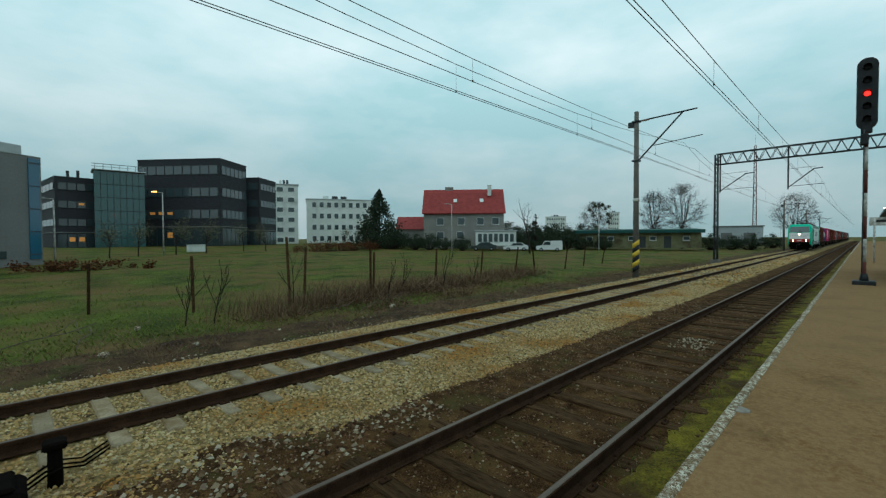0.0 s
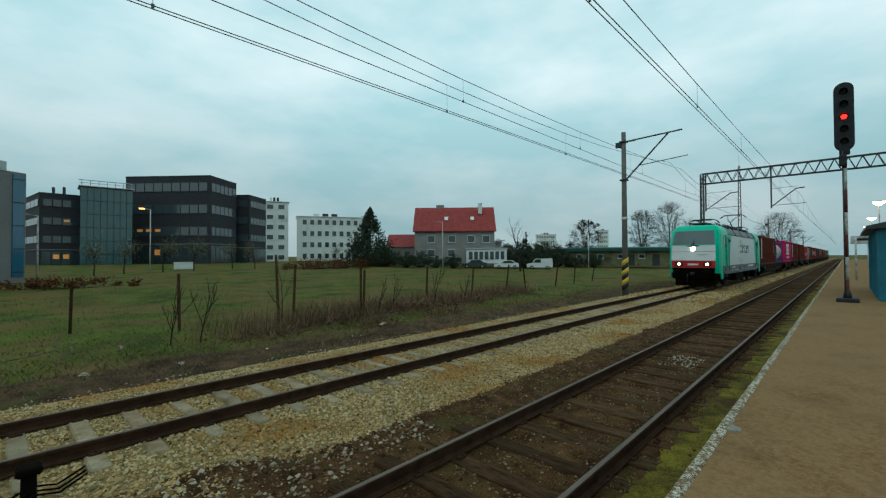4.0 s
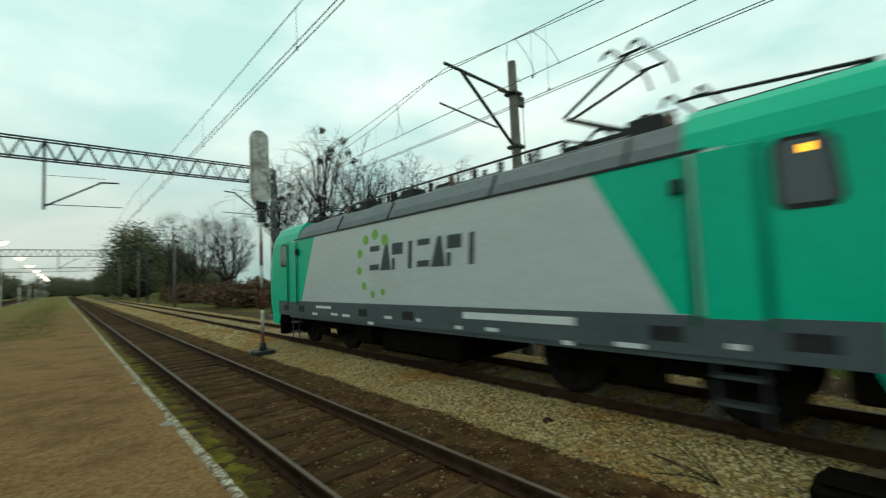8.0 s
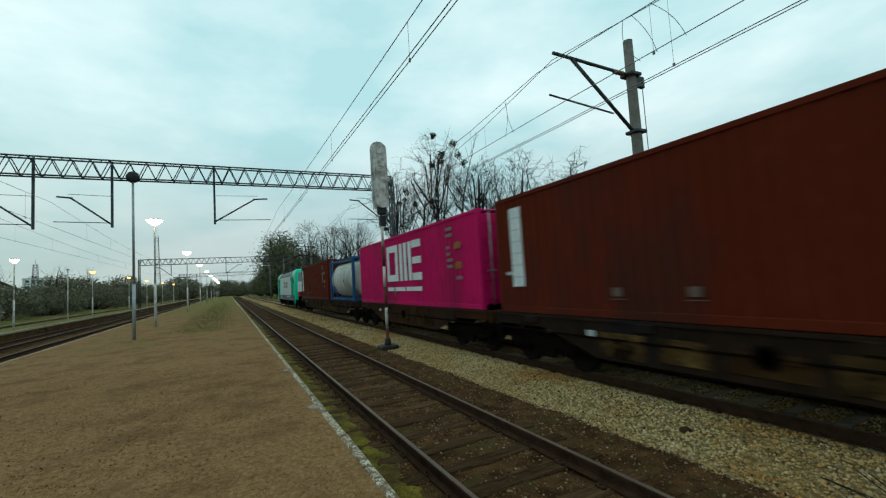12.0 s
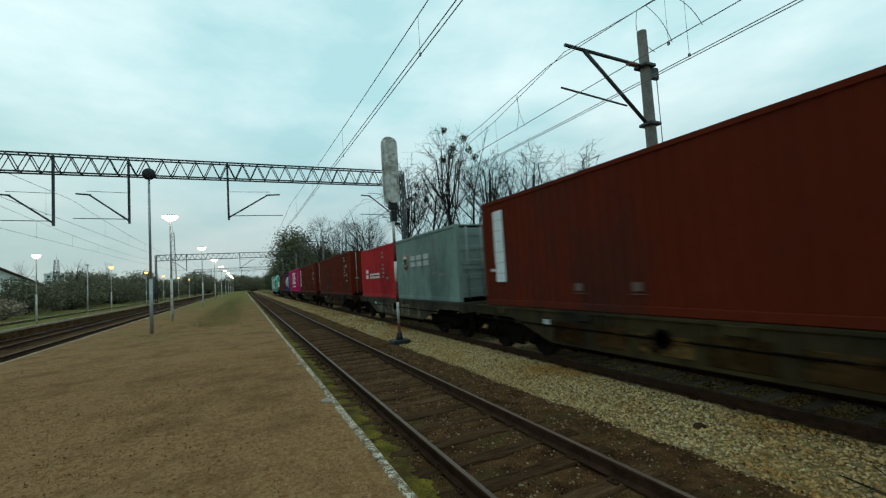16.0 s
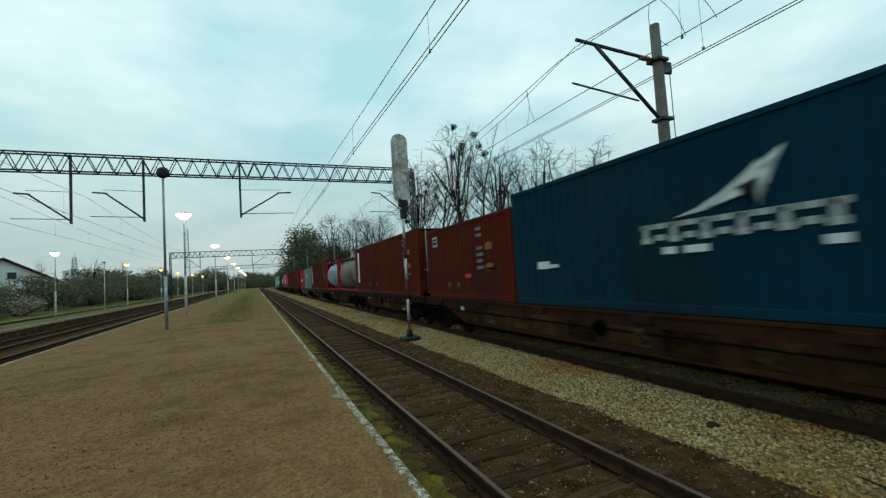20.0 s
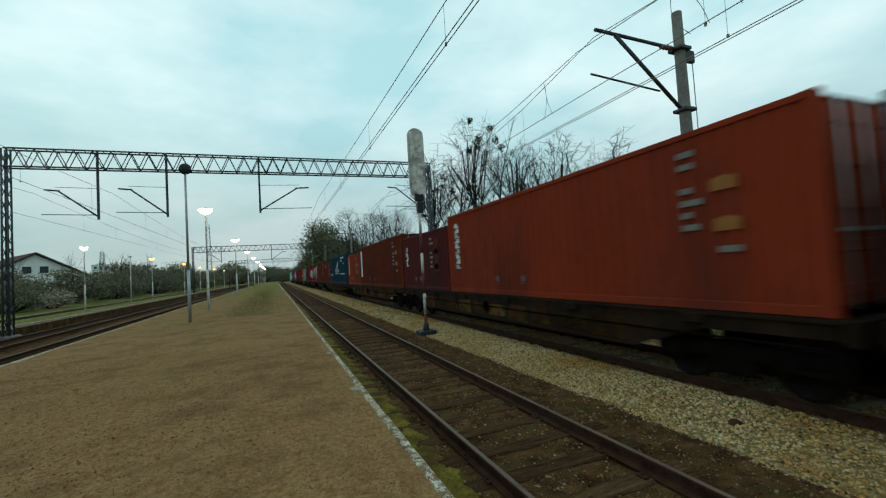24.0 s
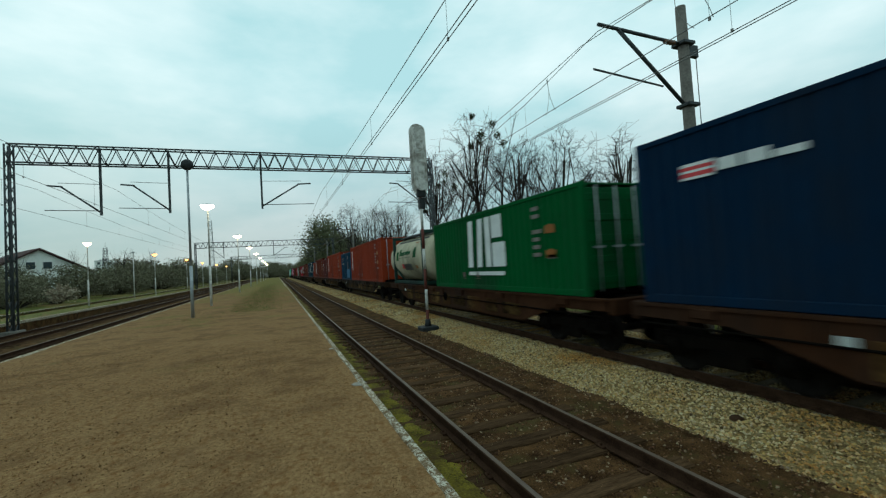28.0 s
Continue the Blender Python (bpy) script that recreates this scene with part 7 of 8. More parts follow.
def wagon(length, m_sill, label):
    """A flat container wagon: fish-bellied side sills, cross beams, two bogies, buffers."""
    t = thing("container_wagon", label, "railway wagon")
    a, b = 2.6, length - 2.6
    for s in (-1, 1):
        prof = [(0.25, 1.18), (length - 0.25, 1.18), (length - 0.25, 0.96), (b + 0.6, 0.94), (b - 0.9, 0.46), (a + 0.9, 0.46), (a - 0.6, 0.94), (0.25, 0.96)]
        part("side_sill", Geo().prism(prof, s * 1.22, s * 1.27, "y"), m_sill, t)
        part("top_flange", Geo().box((length / 2, s * 1.24, 1.19), (length - 0.4, 0.16, 0.05)), m_sill, t)
        for k in range(int(length / 1.9)):
            part("rib", Geo().box((1.2 + k * 1.9, s * 1.285, 1.0), (0.08, 0.05, 0.3), 0.01), m_sill, t)
        part("plate", Geo().box((3.4, s * 1.29, 0.92), (0.2, 0.02, 0.13), 0.004), decal_mid, t)
        n = max(3, int((b - a - 1.8) / 1.15))
        w = (b - a - 1.8) / n
        for k in range(n):
            part("sill_panel", (SILL_PALE if m_sill is W_GREY else SILL_PANEL)[k % 3], None, t, m=pose(a + 0.9 + (k + 0.5) * w, s * 1.272, 0.74 + 0.02 * (k % 2)))
    for s in (-1, 1):
        part("brake_pipe", Geo().tube((0.4, s * 1.3, 0.86), (length - 0.4, s * 1.3, 0.84), 0.02, None, 6), M["rubber"], t)
        part("hand_wheel", Geo().lathe((length * 0.5, s * 1.33, 0.86), ((0.17, -0.015), (0.17, 0.015), (0.13, 0.015), (0.13, -0.015)), 14, "y", False), M["rubber"], t)
        for x in (0.5, length - 0.5):
            part("foot_step", Geo().box((x, s * 1.25, 0.5), (0.4, 0.16, 0.03)).box((x - 0.18, s * 1.25, 0.75), (0.03, 0.03, 0.5)).box((x + 0.18, s * 1.25, 0.75), (0.03, 0.03, 0.5)), M["rubber"], t)
    for k in range(int(length / 3)):
        for s in (-1, 1):
            part("pocket", Geo().box((1.6 + k * 3.0, s * 1.3, 1.1), (0.4, 0.09, 0.16), 0.015), m_sill, t)
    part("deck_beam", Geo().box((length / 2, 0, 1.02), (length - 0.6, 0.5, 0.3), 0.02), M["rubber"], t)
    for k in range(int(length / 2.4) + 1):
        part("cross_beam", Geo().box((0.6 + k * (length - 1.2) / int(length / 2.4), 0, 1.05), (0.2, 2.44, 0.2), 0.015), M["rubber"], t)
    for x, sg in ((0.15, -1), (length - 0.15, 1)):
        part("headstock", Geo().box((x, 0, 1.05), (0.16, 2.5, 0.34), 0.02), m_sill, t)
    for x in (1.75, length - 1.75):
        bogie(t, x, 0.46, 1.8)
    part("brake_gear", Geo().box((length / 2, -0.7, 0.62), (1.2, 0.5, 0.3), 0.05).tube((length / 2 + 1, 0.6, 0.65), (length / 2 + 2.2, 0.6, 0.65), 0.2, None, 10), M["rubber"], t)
    return t


FLOOR = 1.22


def ribbed(x0, x1, z0, z1, y, out, pitch=0.278, depth=0.036):
    """A corrugated steel side between x0 and x1."""
    n = max(4, round((x1 - x0) / pitch))
    p = (x1 - x0) / n
    g, pts = Geo(), []
    for i in range(n):
        a = x0 + i * p
        pts += [(a, 0), (a + 0.3 * p, 0), (a + 0.5 * p, depth), (a + 0.8 * p, depth)]
    pts.append((x1, 0))
    vs = [(u, y - out * d, z) for z in (z0, z1) for u, d in pts]
    k = len(pts)
    return g.put(vs, [(i, i + 1, k + i + 1, k + i) for i in range(k - 1)])


def container(label, length, h, paint, group="containers"):
    t = thing("shipping_container", label, "shipping container", group=group)
    z0, z1, w = FLOOR, FLOOR + h, 1.219
    for s in (-1, 1):
        part("side_wall", ribbed(0.14, length - 0.14, z0 + 0.14, z1 - 0.1, s * (w - 0.012), s), paint, t, "corrugated steel side")
        part("bottom_rail", Geo().box((length / 2, s * (w - 0.03), z0 + 0.08), (length - 0.3, 0.06, 0.15), 0.01), paint, t)
        part("top_rail", Geo().box((length / 2, s * (w - 0.03), z1 - 0.06), (length - 0.3, 0.06, 0.1), 0.01), paint, t)
        for x in (0.08, length - 0.08):
            part("corner_post", Geo().box((x, s * (w - 0.08), z0 + h / 2), (0.16, 0.16, h), 0.012), paint, t)
    part("roof", Geo().box((length / 2, 0, z1 - 0.035), (length - 0.2, 2 * w - 0.1, 0.05), 0.01), paint, t)
    part("floor", Geo().box((length / 2, 0, z0 + 0.07), (length - 0.3, 2 * w - 0.12, 0.1)), M["rubber"], t)
    g = ribbed(-w + 0.15, w - 0.15, z0 + 0.14, z1 - 0.1, 0, 0.9)
    g.v = [(0.06 + v[1], v[0], v[2]) for v in g.v]
    part("front_wall", g, paint, t)
    for s in (-1, 1):
        d = part("door", Geo().box((length - 0.05, s * 0.56, z0 + h / 2), (0.06, 1.1, h - 0.28), 0.015), paint, t)
        for k in range(5):
            part("door_rib", Geo().box((length - 0.015, s * 0.56, z0 + 0.35 + k * (h - 0.6) / 4.2), (0.03, 1.0, 0.16), 0.01), paint, d)
        for y in (0.28, 0.84):
            part("locking_bar", Geo().tube((length + 0.03, s * y, z0 + 0.1), (length + 0.03, s * y, z1 - 0.1), 0.02, None, 7).box((length + 0.03, s * y, z0 + 1.1), (0.05, 0.26, 0.05)), M["galv"], d)
    return t


def mark(t, name, g, material):
    part(name, g, material, t)


SIDE = -1.2235


def bars(t, rects, material, name="marking", lift=0.0):
    for x0, x1, z0, z1 in rects:
        part(name, plate(Geo(), x0, x1, FLOOR + z0, FLOOR + z1, SIDE - lift, 0.008), material, t)


def common_marks(t, length, h, seed, labels=True):
    """The columns of small lettering, warning labels and lifting marks that every box carries."""
    r = random.Random(seed)
    e = length
    for k in range(7):
        z = h - 0.42 - 0.2 * k
        if k != 2:
            bars(t, [(e - 2.0, e - 2.0 + r.uniform(0.2, 0.42), z, z + 0.1)], decal_faded, "text_bar")
    for k in range(2 if labels else 0):
        part("warning_label", Geo().prism([(e - 1.45, FLOOR + h - 1.05 - 0.62 * k), (e - 1.05, FLOOR + h - 1.05 - 0.62 * k), (e - 1.05, FLOOR + h - 0.87 - 0.62 * k), (e - 1.25, FLOOR + h - 0.82 - 0.62 * k), (e - 1.45, FLOOR + h - 0.87 - 0.62 * k)], SIDE - 0.004, SIDE + 0.004, "y"), decal_dull, t, "dull orange warning label")
    bars(t, [(e - 1.4, e - 1.05, 0.9, 1.0)], decal_faded, "text_bar")
    for u in (0.30, 0.42) if labels else ():
        bars(t, [(e * u, e * u + 0.2, 0.42, 0.58), (e * u - 0.06, e * u + 0.28, 0.36, 0.375)], decal_dim, "lifting_mark")


def paint(name, a, b, rough=0.66):
    return mat(name, a, b, 0.7, rough, bump=0.06, fine=12, stain=tuple(0.6 * c + 0.008 for c in a), amount=0.22, stretch=(1, 1, 0.45), spec=0.045)


P_BROWN = paint("brown_container_paint", (0.080, 0.0118, 0.0040), (0.108, 0.0172, 0.0062))
P_RED = paint("brick_red_container_paint", (0.180, 0.024, 0.0085), (0.225, 0.034, 0.0125))
P_MAROON = paint("maroon_container_paint", (0.066, 0.011, 0.010), (0.09, 0.016, 0.014))
P_PINK = paint("magenta_container_paint", (0.43, 0.006, 0.085), (0.52, 0.010, 0.11))
P_GREY = paint("grey_green_container_paint", (0.16, 0.215, 0.19), (0.22, 0.275, 0.245))
P_SCARLET = paint("scarlet_container_paint", (0.36, 0.018, 0.022), (0.45, 0.03, 0.033))
P_TEAL = paint("dark_teal_container_paint", (0.004, 0.026, 0.044), (0.007, 0.036, 0.058))
P_BLUE = paint("blue_container_paint", (0.004, 0.026, 0.054), (0.008, 0.036, 0.072))
P_NAVY = paint("navy_container_paint", (0.0015, 0.013, 0.035), (0.003, 0.018, 0.046))
P_GREEN = paint("green_container_paint", (0.003, 0.068, 0.016), (0.005, 0.088, 0.022))
T_WHITE = paint("dirty_white_tank", (0.42, 0.42, 0.38), (0.56, 0.56, 0.51))
T_BLUE = paint("pale_blue_tank", (0.24, 0.36, 0.40), (0.32, 0.44, 0.48))
T_GREY = paint("stained_grey_tank", (0.16, 0.15, 0.115), (0.25, 0.235, 0.19))
T_CREAM = paint("cream_tank", (0.36, 0.33, 0.23), (0.48, 0.44, 0.32))
F_BLUE = paint("blue_tank_frame", (0.02, 0.07, 0.17), (0.03, 0.1, 0.22))
F_RED = paint("red_tank_frame", (0.28, 0.012, 0.025), (0.36, 0.02, 0.033))
F_GREEN = paint("dark_green_tank_frame", (0.015, 0.035, 0.028), (0.025, 0.05, 0.04))
W_RUST = paint("rusty_wagon_sill", (0.026, 0.0105, 0.0045), (0.05, 0.021, 0.010), 0.85)
W_DARK = paint("dark_wagon_sill", (0.010, 0.006, 0.004), (0.030, 0.017, 0.010), 0.8)
W_OLIVE = paint("grimy_olive_wagon_sill", (0.018, 0.013, 0.006), (0.06, 0.045, 0.020), 0.85)
W_GREY = paint("dusty_grey_wagon_sill", (0.035, 0.03, 0.02), (0.075, 0.064, 0.045), 0.8)


def tank(label, length, shell, frame_m, blocks, block_m, inset=0.1):
    """A tank container: barrel with dished ends in a steel frame."""
    t = thing("tank_container", label, "tank container", group="containers")
    h, r = 2.6, 1.2
    zc = FLOOR + 0.14 + r
    e = 0.17 if inset < 0.5 else 0.1
    part("barrel", Geo().lathe((0, 0, zc), ((0.35, e), (0.75, e + 0.04), (1.0, e + 0.1), (r - 0.06, e + 0.2), (r, e + 0.34), (r, length - e - 0.34), (r - 0.06, length - e - 0.2), (1.0, length - e - 0.1), (0.75, length - e - 0.04), (0.35, length - e)), 36, "x"), shell, t)
    for x in (1.0, length / 2, length - 1.0):
        part("band", Geo().lathe((0, 0, zc), ((r + 0.012, x - 0.03), (r + 0.012, x + 0.03)), 36, "x"), shell, t)
    for x in (inset, length - inset):
        f = part("end_frame", Geo().box((x, -1.14, FLOOR + h / 2), (0.18, 0.16, h), 0.02).box((x, 1.14, FLOOR + h / 2), (0.18, 0.16, h), 0.02)
                 .box((x, 0, FLOOR + 0.09), (0.18, 2.2, 0.18), 0.02).box((x, 0, FLOOR + h - 0.08), (0.18, 2.2, 0.16), 0.02), frame_m, t)
        s = 1 if x < length / 2 else -1
        for q in (-1, 1):
            part("brace", Geo().tube((x, q * 1.1, FLOOR + 0.9), (x + s * 0.75, q * 0.9, FLOOR + 0.25), 0.06, None, 6), frame_m, f)
    for s in (-1, 1):
        part("bottom_rail", Geo().box((length / 2, s * 1.1, FLOOR + 0.1), (length - 2 * inset - 0.1, 0.12, 0.16), 0.015), frame_m, t)
        part("top_rail", Geo().box((length / 2, s * (1.1 if frame_m is F_BLUE else 0.78), FLOOR + h - (0.06 if frame_m is F_BLUE else 0.36)), (length - 2 * inset - 0.1, 0.07, 0.09), 0.012), frame_m if frame_m is F_BLUE else M["steel"], t)
    part("walkway", Geo().box((length / 2, -0.35, FLOOR + h - 0.02), (length - 0.6, 0.5, 0.04), 0.01).box((length / 2, -0.62, FLOOR + h - 0.1), (length - 2 * inset, 0.3, 0.05), 0.01), M["steel"], t)
    part("manhole", Geo().lathe((length / 2, 0.25, FLOOR + 0.12 + 2 * r - 0.05), ((0.26, 0), (0.26, 0.1), (0.3, 0.1), (0.28, 0.16)), 14), M["galv"], t)
    for x0, x1, z0, z1, *own in blocks:
        g = Geo()
        n = max(2, math.ceil((z1 - z0) / 0.12))
        vs = []
        for i in range(n + 1):
            z = z0 + (z1 - z0) * i / n
            y = -math.sqrt((r + 0.014) ** 2 - (z - 1.34) ** 2)
            vs += [(x0, y, FLOOR + z), (x1, y, FLOOR + z)]
        g.put(vs, [(2 * i, 2 * i + 1, 2 * i + 3, 2 * i + 2) for i in range(n)])
        part("mark_block", g, own[0] if own else block_m, t)
    return t


def vertical_mark(t, x, z0, z1, n=7, w=0.34):
    """A column of plain pale blocks near the leading end, each of two slabs."""
    h = (z1 - z0) / n
    for k in range(n):
        z = z0 + k * h
        bars(t, [(x, x + w, z + 0.015, z + 0.45 * h), (x + (0.12 if k % 2 else 0.0), x + w - (0.0 if k % 2 else 0.13), z + 0.45 * h, z + h - 0.02)], decal_white if k % 3 else decal_mid, "mark_block")


TRAIN = []          # (thing, distance behind the leading end)
loco = locomotive()
TRAIN.append((loco, 0.0))
for a, b, m_sill in ((20.0, 41.1, W_DARK), (41.15, 54.0, W_RUST), (54.1, 67.0, W_DARK), (68.9, 82.0, W_DARK), (83.8, 97.0, W_GREY), (97.7, 110.5, W_OLIVE), (110.55, 124.0, W_DARK),
                     (124.05, 136.6, W_DARK), (136.7, 155.9, W_RUST), (156.2, 174.6, W_RUST), (174.65, 193.4, W_DARK), (193.5, 212.7, W_DARK), (214.1, 232.4, W_RUST), (232.7, 245.8, W_RUST)):
    TRAIN.append((wagon(b - a, m_sill, "flat container wagon with fish-bellied rusty side sills"), a))


def load(ob, x):
    TRAIN.append((ob, x))
    return ob


H9, H8 = 2.9, 2.59
for x, lab in ((20.5, "first"), (54.4, "x"), (69.3, "x"), (98.4, "x"), (123.85, "x"), (162.3, "x")):
    c = load(container("brown corrugated steel container with a white upright label strip", 12.19, H9, P_BROWN), x)
    if x in (20.5, 54.4, 98.4, 123.85, 162.3):
        bars(c, [(0.62, 1.06, 0.64, 2.58)], decal_white, "label_strip")
        for k in range(6):
            part("strip_line", plate(Geo(), 0.66, 1.02, FLOOR + 0.86 + 0.29 * k, FLOOR + 0.885 + 0.29 * k, SIDE - 0.005, 0.006), decal_mid, c)
        part("strip_line", plate(Geo(), 0.83, 0.85, FLOOR + 0.68, FLOOR + 2.54, SIDE - 0.005, 0.006), decal_mid, c)
    bars(c, [(0.34, 0.58, 0.93, 1.01)], decal_mid)
    common_marks(c, 12.19, H9, 1)
c = load(container("magenta steel container with large pale block shapes", 12.19, H9, P_PINK), 41.3)
bars(c, [(4.35, 5.7, 2.22, 2.5), (4.35, 5.7, 0.97, 1.25), (4.35, 4.65, 1.25, 2.22), (5.4, 5.7, 1.25, 2.22),
         (5.9, 6.2, 0.97, 2.5), (6.38, 6.68, 0.97, 2.5), (6.86, 7.16, 0.97, 2.5),
         (7.25, 8.1, 2.22, 2.5), (7.25, 8.1, 1.6, 1.86), (7.25, 8.1, 0.97, 1.25)], decal_white, "pale_block")
bars(c, [(4.35, 5.1, 0.56, 0.72), (5.25, 6.4, 0.56, 0.72), (6.55, 8.05, 0.56, 0.72)], decal_white, "text_bar")
common_marks(c, 12.19, H9, 2)
c = load(container("scarlet steel container with small white marks", 6.06, H8, P_SCARLET), 84.35)
bars(c, [(1.0, 1.45, 0.98, 1.18), (1.0, 1.45, 1.26, 1.46)] + [(1.75 + 0.37 * k, 2.03 + 0.37 * k, z, z + 0.1) for k in range(5) for z in (0.98, 1.14)], decal_white, "pale_block")
common_marks(c, 6.06, H8, 3, False)
c = load(container("grey-green steel container with a round emblem", 6.06, H8, P_GREY), 90.62)
part("emblem", Geo().lathe((1.2, SIDE, FLOOR + 1.58), ((0.34, -0.004), (0.34, 0.004)), 18, "y"), mat("faded_red_emblem", (0.28, 0.11, 0.10), (0.34, 0.16, 0.14), 4, 0.6, bump=0), c)
part("emblem_centre", Geo().lathe((1.2, SIDE - 0.008, FLOOR + 1.58), ((0.24, -0.004), (0.24, 0.004)), 18, "y"), decal_mid, c, "pale round centre")
part("emblem_bar", plate(Geo(), 1.06, 1.36, FLOOR + 1.46, FLOOR + 1.70, SIDE - 0.016, 0.006), P_GREEN, c)
bars(c, [(x0, x0 + 0.52, z, z + 0.19) for x0 in (1.8, 2.5, 3.2) for z in (1.34, 1.59)], decal_mid, "pale_block")
common_marks(c, 6.06, H8, 4, False)
c = load(container("red-brown steel container with a small emblem", 6.06, H8, P_BROWN), 137.15)
bars(c, [(0.55, 1.0, 1.92, 2.3)], decal_mid, "emblem")
bars(c, [(0.6, 0.95, 2.0, 2.22)], P_BLUE, "emblem_field", 0.004)
bars(c, [(0.66, 0.9, 2.1, 2.15)], decal_yellow, "emblem_bar", 0.008)
bars(c, [(3.2, 3.6, 0.72, 0.84)], decal_red, "label")
common_marks(c, 6.06, H8, 5)
c = load(container("dark teal steel container with a white winged emblem", 12.19, H9, P_TEAL), 143.3)
for k in range(5):
    u, v = 0.16 * k, 0.075 * k
    part("wing_stripe", Geo().prism([(4.75 + u, FLOOR + 1.58 + v * 0.3), (5.2 + u * 0.9, FLOOR + 1.70 + v * 0.6), (5.75 + u * 0.55, FLOOR + 1.95 + v * 0.9), (6.42 - 0.09 * k, FLOOR + 2.34 - 0.15 * k), (6.30 - 0.06 * k, FLOOR + 2.12 - 0.14 * k), (5.85 + u * 0.4, FLOOR + 1.83 + v * 0.5), (5.3 + u * 0.8, FLOOR + 1.63 + v * 0.4)],
                                    SIDE - 0.004 - 0.003 * k, SIDE + 0.004 - 0.003 * k, "y"), decal_mid if k % 2 else decal_white, c, "white feather of a wing shape")
for k in range(11):
    z = 1.2 + 0.04 * (k % 2)
    bars(c, [(4.10 + 0.27 * k, 4.29 + 0.27 * k, z, z + 0.1), (4.14 + 0.27 * k, 4.24 + 0.27 * k, z + 0.1, 1.52), (4.10 + 0.27 * k, 4.32 + 0.27 * k, 1.44, 1.53)][:: 1 + k % 2], decal_mid, "pale_block")
bars(c, [(4.5, 4.75, 1.0, 1.12), (4.9, 5.3, 1.0, 1.12), (6.75, 7.0, 0.98, 1.1), (1.0, 1.45, 0.86, 1.04), (1.45, 1.75, 0.88, 0.96)], decal_white, "text_bar")
bars(c, [(8.35, 10.6, 2.52, 2.68), (8.45, 9.3, 2.22, 2.36), (10.0, 10.5, 1.95, 2.07), (8.1, 10.9, 0.92, 1.04)], decal_mid, "text_bar")
for y, z, w, q in ((-0.85, 2.3, 0.3, 0.12), (-0.3, 2.2, 0.34, 0.2), (0.3, 2.25, 0.3, 0.18), (0.85, 2.2, 0.3, 0.3), (-0.85, 1.15, 0.26, 0.1), (0.3, 1.2, 0.28, 0.1), (-0.3, 0.5, 0.26, 0.12), (0.85, 1.4, 0.24, 0.26)):
    part("door_label", Geo().box((12.19 + 0.016, y, FLOOR + z), (0.008, w, q)), decal_white, c, "white door label")
part("door_label", Geo().box((12.19 + 0.016, -0.88, FLOOR + 1.75), (0.008, 0.36, 0.4)), decal_yellow, c, "yellow door label")
c = load(container("brick red steel container with a column of white blocks", 6.06, H8, P_RED), 156.4)
vertical_mark(c, 0.6, 0.8, 2.4)
common_marks(c, 6.06, H8, 7)
c = load(container("maroon steel container with small white blocks", 6.06, H8, P_MAROON), 174.75)
vertical_mark(c, 0.5, 1.1, 2.1, 4, 0.28)
bars(c, [(4.6, 5.1, 0.8, 2.2)], P_BROWN, "faded_patch")
common_marks(c, 6.06, H8, 8)
for x in (180.95, 199.95):
    c = load(container("brick red steel container with a column of white blocks", 12.19, H9, P_RED), x)
    vertical_mark(c, 0.7, 0.85, 2.55, 9)
    common_marks(c, 12.19, H9, 9)
c = load(container("blue steel container with a red emblem and pale blue panel", 6.06, H8, P_BLUE), 193.75)
part("emblem", Geo().box((1.2, SIDE, FLOOR + 1.98), (0.6, 0.008, 0.1), 0, Matrix.Rotation(0.5, 3, "Y")).box((1.2, SIDE - 0.002, FLOOR + 1.98), (0.6, 0.008, 0.1), 0, Matrix.Rotation(-0.5, 3, "Y")), decal_dull, c)
bars(c, [(0.6 + 0.19 * k, 0.74 + 0.19 * k, 1.5, 1.62) for k in range(7)], decal_faded, "text_bar")
bars(c, [(3.6, 5.2, 0.2, 1.0)], mat("light_blue_patch", (0.006, 0.08, 0.17), (0.009, 0.105, 0.21), 2, 0.6), "pale_blue_panel")
common_marks(c, 6.06, H8, 10, False)
c = load(container("green steel container with white block shapes", 9.5, H8, P_GREEN), 222.05)
part("pale_block", Geo().prism([(3.4, FLOOR + 0.75), (3.75, FLOOR + 0.75), (3.85, FLOOR + 2.35), (3.5, FLOOR + 2.35)], SIDE - 0.004, SIDE + 0.004, "y"), decal_white, c)
part("pale_block", Geo().prism([(4.1, FLOOR + 0.75), (4.45, FLOOR + 0.75), (4.6, FLOOR + 2.35), (4.25, FLOOR + 2.35)], SIDE - 0.004, SIDE + 0.004, "y"), decal_white, c)
bars(c, [(4.75, 5.1, 0.75, 2.35), (5.2, 5.85, 1.65, 2.35), (5.2, 6.0, 0.75, 1.5)], decal_white, "pale_block")
bars(c, [(3.4, 5.9, 0.48, 0.6)], decal_white, "text_bar")
common_marks(c, 9.5, H8, 11)
c = load(container("navy blue steel container with a striped red and white mark", 12.19, H9, P_NAVY), 233.1)
bars(c, [(0.95, 1.5, 2.26, 2.31), (0.95, 1.5, 2.16, 2.2), (0.95, 1.5, 2.05, 2.09), (1.56, 1.9, 2.1, 2.28), (1.96, 2.3, 2.1, 2.28), (2.36, 2.75, 2.1, 2.2)], decal_white, "pale_block")
bars(c, [(0.95, 1.5, 2.2, 2.26), (0.95, 1.5, 2.09, 2.16)], decal_red, "red_stripe")
common_marks(c, 12.19, H9, 12, False)
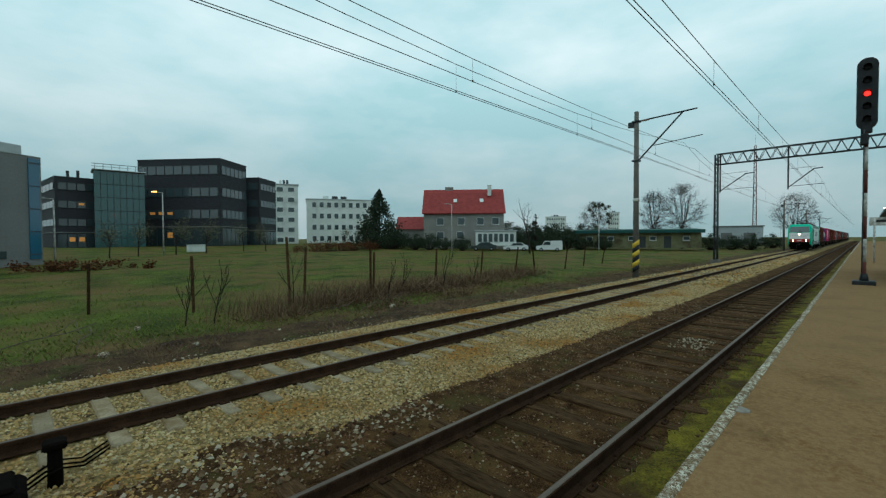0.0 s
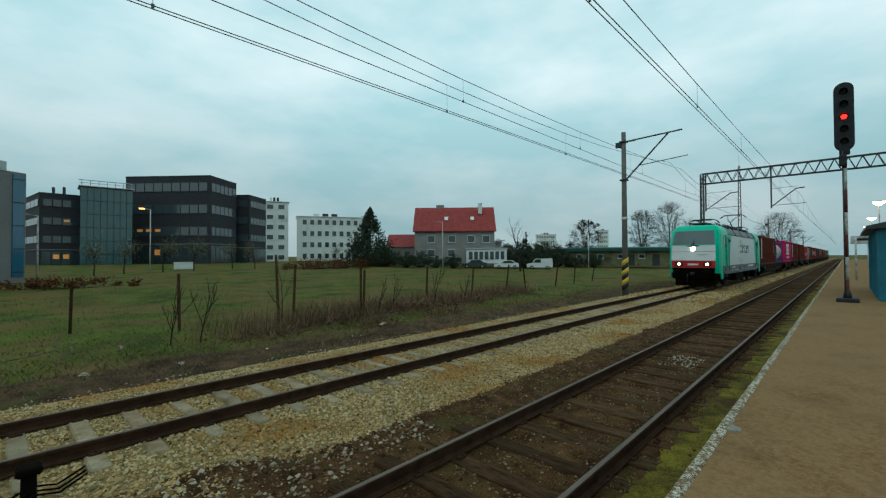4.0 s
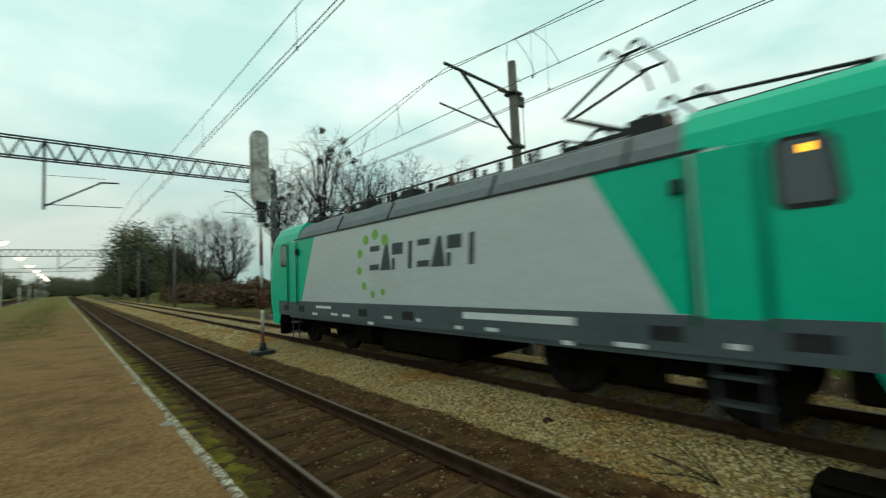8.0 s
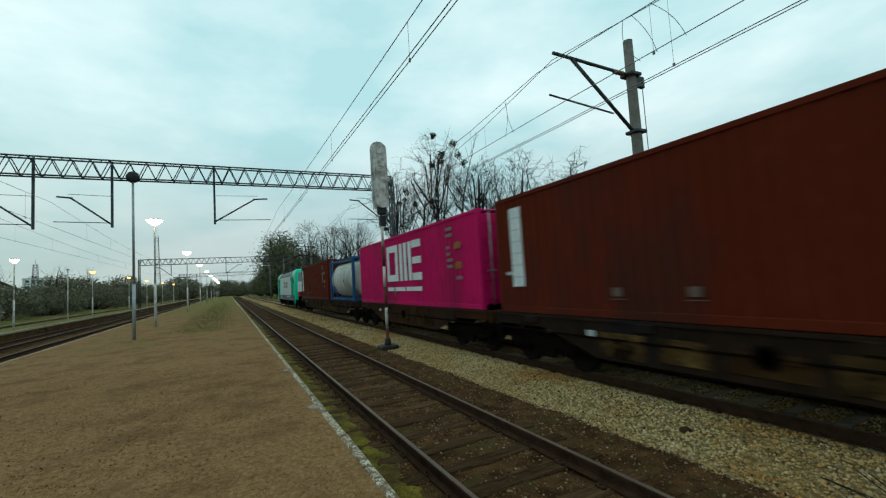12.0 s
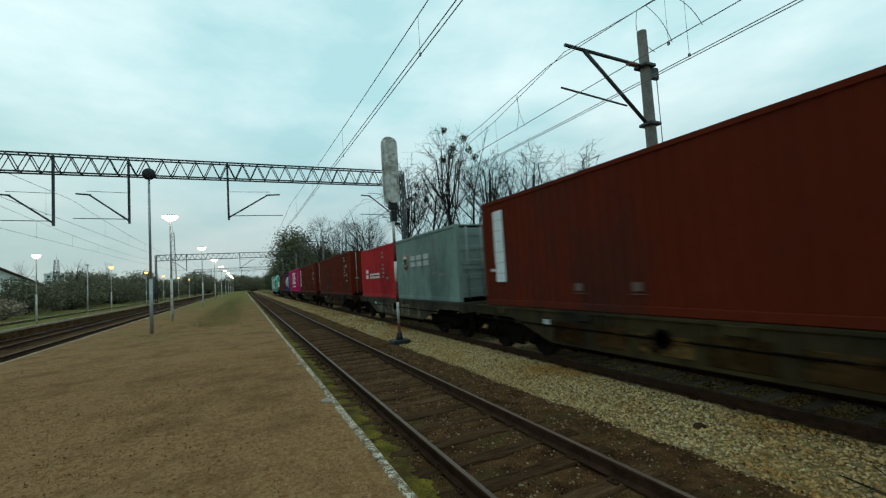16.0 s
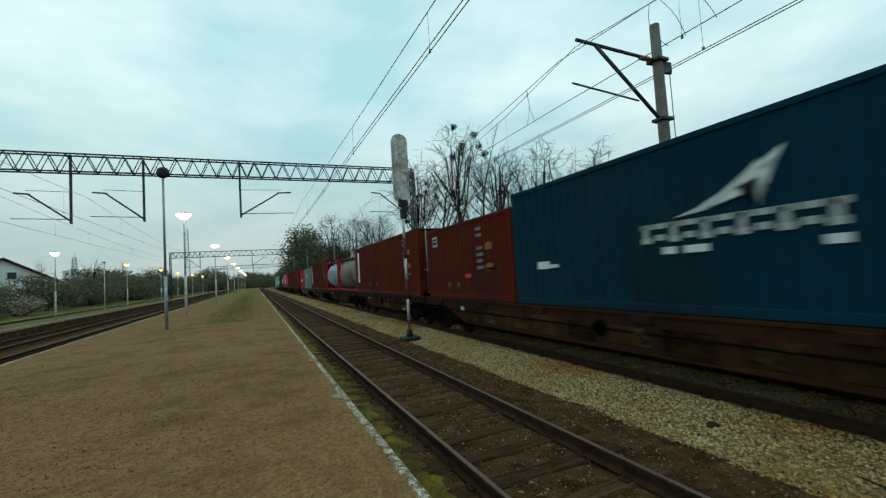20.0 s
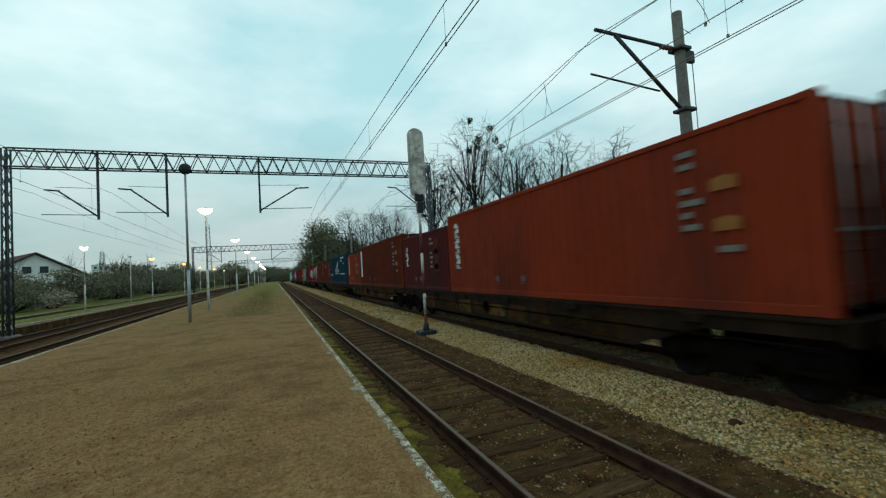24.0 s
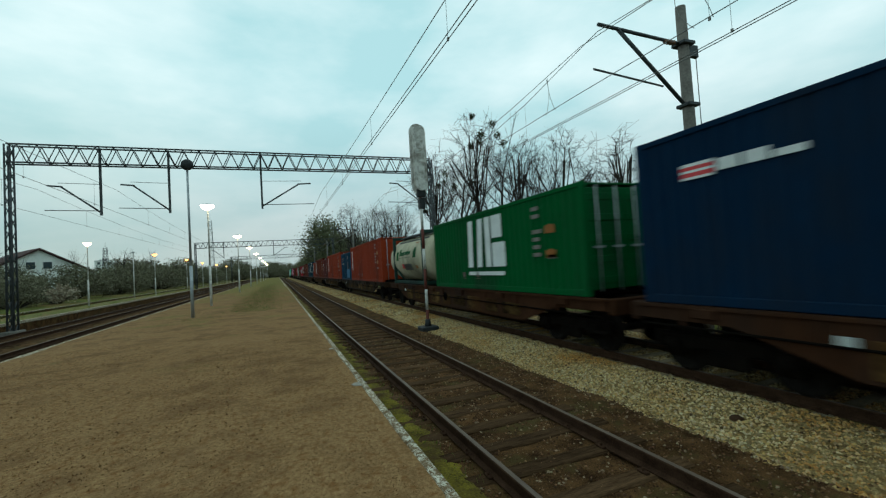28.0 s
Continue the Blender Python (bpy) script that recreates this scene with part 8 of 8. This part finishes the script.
load(tank("white tank container in a blue steel frame", 6.06, T_WHITE, F_BLUE, ((0.72, 1.0, 0.6, 1.98), (2.0, 2.8, 2.0, 2.03, decal_dark), (2.3, 2.8, 1.6, 1.63, decal_dark), (2.3, 2.8, 1.2, 1.23, decal_dark), (3.5, 4.2, 2.0, 2.03, decal_dark), (3.5, 4.0, 1.78, 1.81, decal_dark), (3.55, 3.95, 1.6, 1.63, decal_dark), (3.6, 4.0, 1.15, 1.3, decal_dull), (3.8, 4.1, 0.98, 1.06, decal_dark), (2.6, 2.8, 0.72, 0.8, decal_dark)), F_BLUE), 33.55)
load(tank("pale blue tank container in a red steel frame", 6.06, T_BLUE, F_RED, tuple((1.1 + 0.62 * k, 1.56 + 0.62 * k, z, z + 0.17) for k in range(5) for z in (1.36, 1.6)) + ((1.0, 1.4, 0.62, 0.72, decal_dull), (5.0, 5.25, 1.7, 2.2, decal_mid)), tank_red), 110.6)
load(tank("stained grey tank container in a red steel frame", 6.7, T_GREY, F_RED, tuple((1.15 + 0.68 * k, 1.66 + 0.68 * k, z, z + 0.17) for k in range(5) for z in (1.36, 1.6)) + ((4.6, 5.4, 2.0, 2.12, decal_dull), (1.0, 1.5, 0.55, 0.72, decal_dull), (2.2, 4.4, 1.2, 1.22, decal_dark)), tank_red), 117.1)
load(tank("long cream tank container overhanging a dark green frame", 7.5, T_CREAM, F_GREEN, ((1.75, 2.1, 1.25, 1.75), (2.3, 2.6, 1.5, 1.85), (2.65, 2.95, 1.5, 1.68), (3.0, 3.25, 1.5, 1.7), (3.3, 3.62, 1.52, 1.7), (3.67, 4.0, 1.52, 1.72), (4.05, 4.3, 1.54, 1.72), (2.3, 4.3, 1.38, 1.4), (2.65, 3.0, 0.82, 1.05, decal_red), (3.0, 4.4, 0.72, 1.05, decal_dark), (4.75, 5.25, 1.35, 1.75), (4.85, 5.15, 1.75, 1.85), (4.7, 5.2, 2.05, 2.12, decal_dull), (5.0, 5.35, 0.8, 0.95, decal_dull)), P_GREEN, 1.2), 214.0)

# leading end of the train against time
RUN = ((0, 88.5), (1, 74.6), (2, 60.6), (3, 46.3), (4, 31.6), (5, 17.2), (6, 4.4), (6.4, 0.0), (7, -6.3), (7.5, -11.6), (8, -17.2), (8.5, -23.6), (9, -29.42), (10, -41.5), (11, -52.8), (12, -63.7), (12.5, -69.5), (14.5, -92.3), (15, -97.75), (16, -109.0), (17, -120.2), (18, -131.2), (19.5, -147.7), (20, -152.85), (21, -163.75), (21.5, -169.1), (23.5, -190.5), (24, -196.2), (25, -206.65), (26, -217.95), (26.5, -223.0), (27, -228.1), (28, -239.1))


def front_at(t):
    return float(np.interp(t, [r[0] for r in RUN], [r[1] for r in RUN]))


def motions():
    for ob, off in TRAIN:
        walk(ob, [(t, pose(s + off, Y2, 0)) for t, s in RUN])
    OFFSET = {o: d for o, d in TRAIN}
    for ob, (x, y, z), r in WHEELS:
        # the wheels are keyed to roll while they pass within 40 m of the platform's observer
        behind = x + sum(o.matrix_basis.translation.x for o in (ob.parent,)) + OFFSET[ob.parent.parent]
        rows, turn, last = [], 0.0, None
        for k in range(28 * 30 + 1):
            t = k / 30
            s = front_at(t)
            near = abs(s + behind) < 40
            if near and last is not None:
                turn += (s - last) / r
            if near or k in (0, 28 * 30):
                rows.append((t, Matrix.Translation((x, y, z)) @ Matrix.Rotation(turn, 4, "Y")))
            last = s
        walk(ob, rows)


motions()
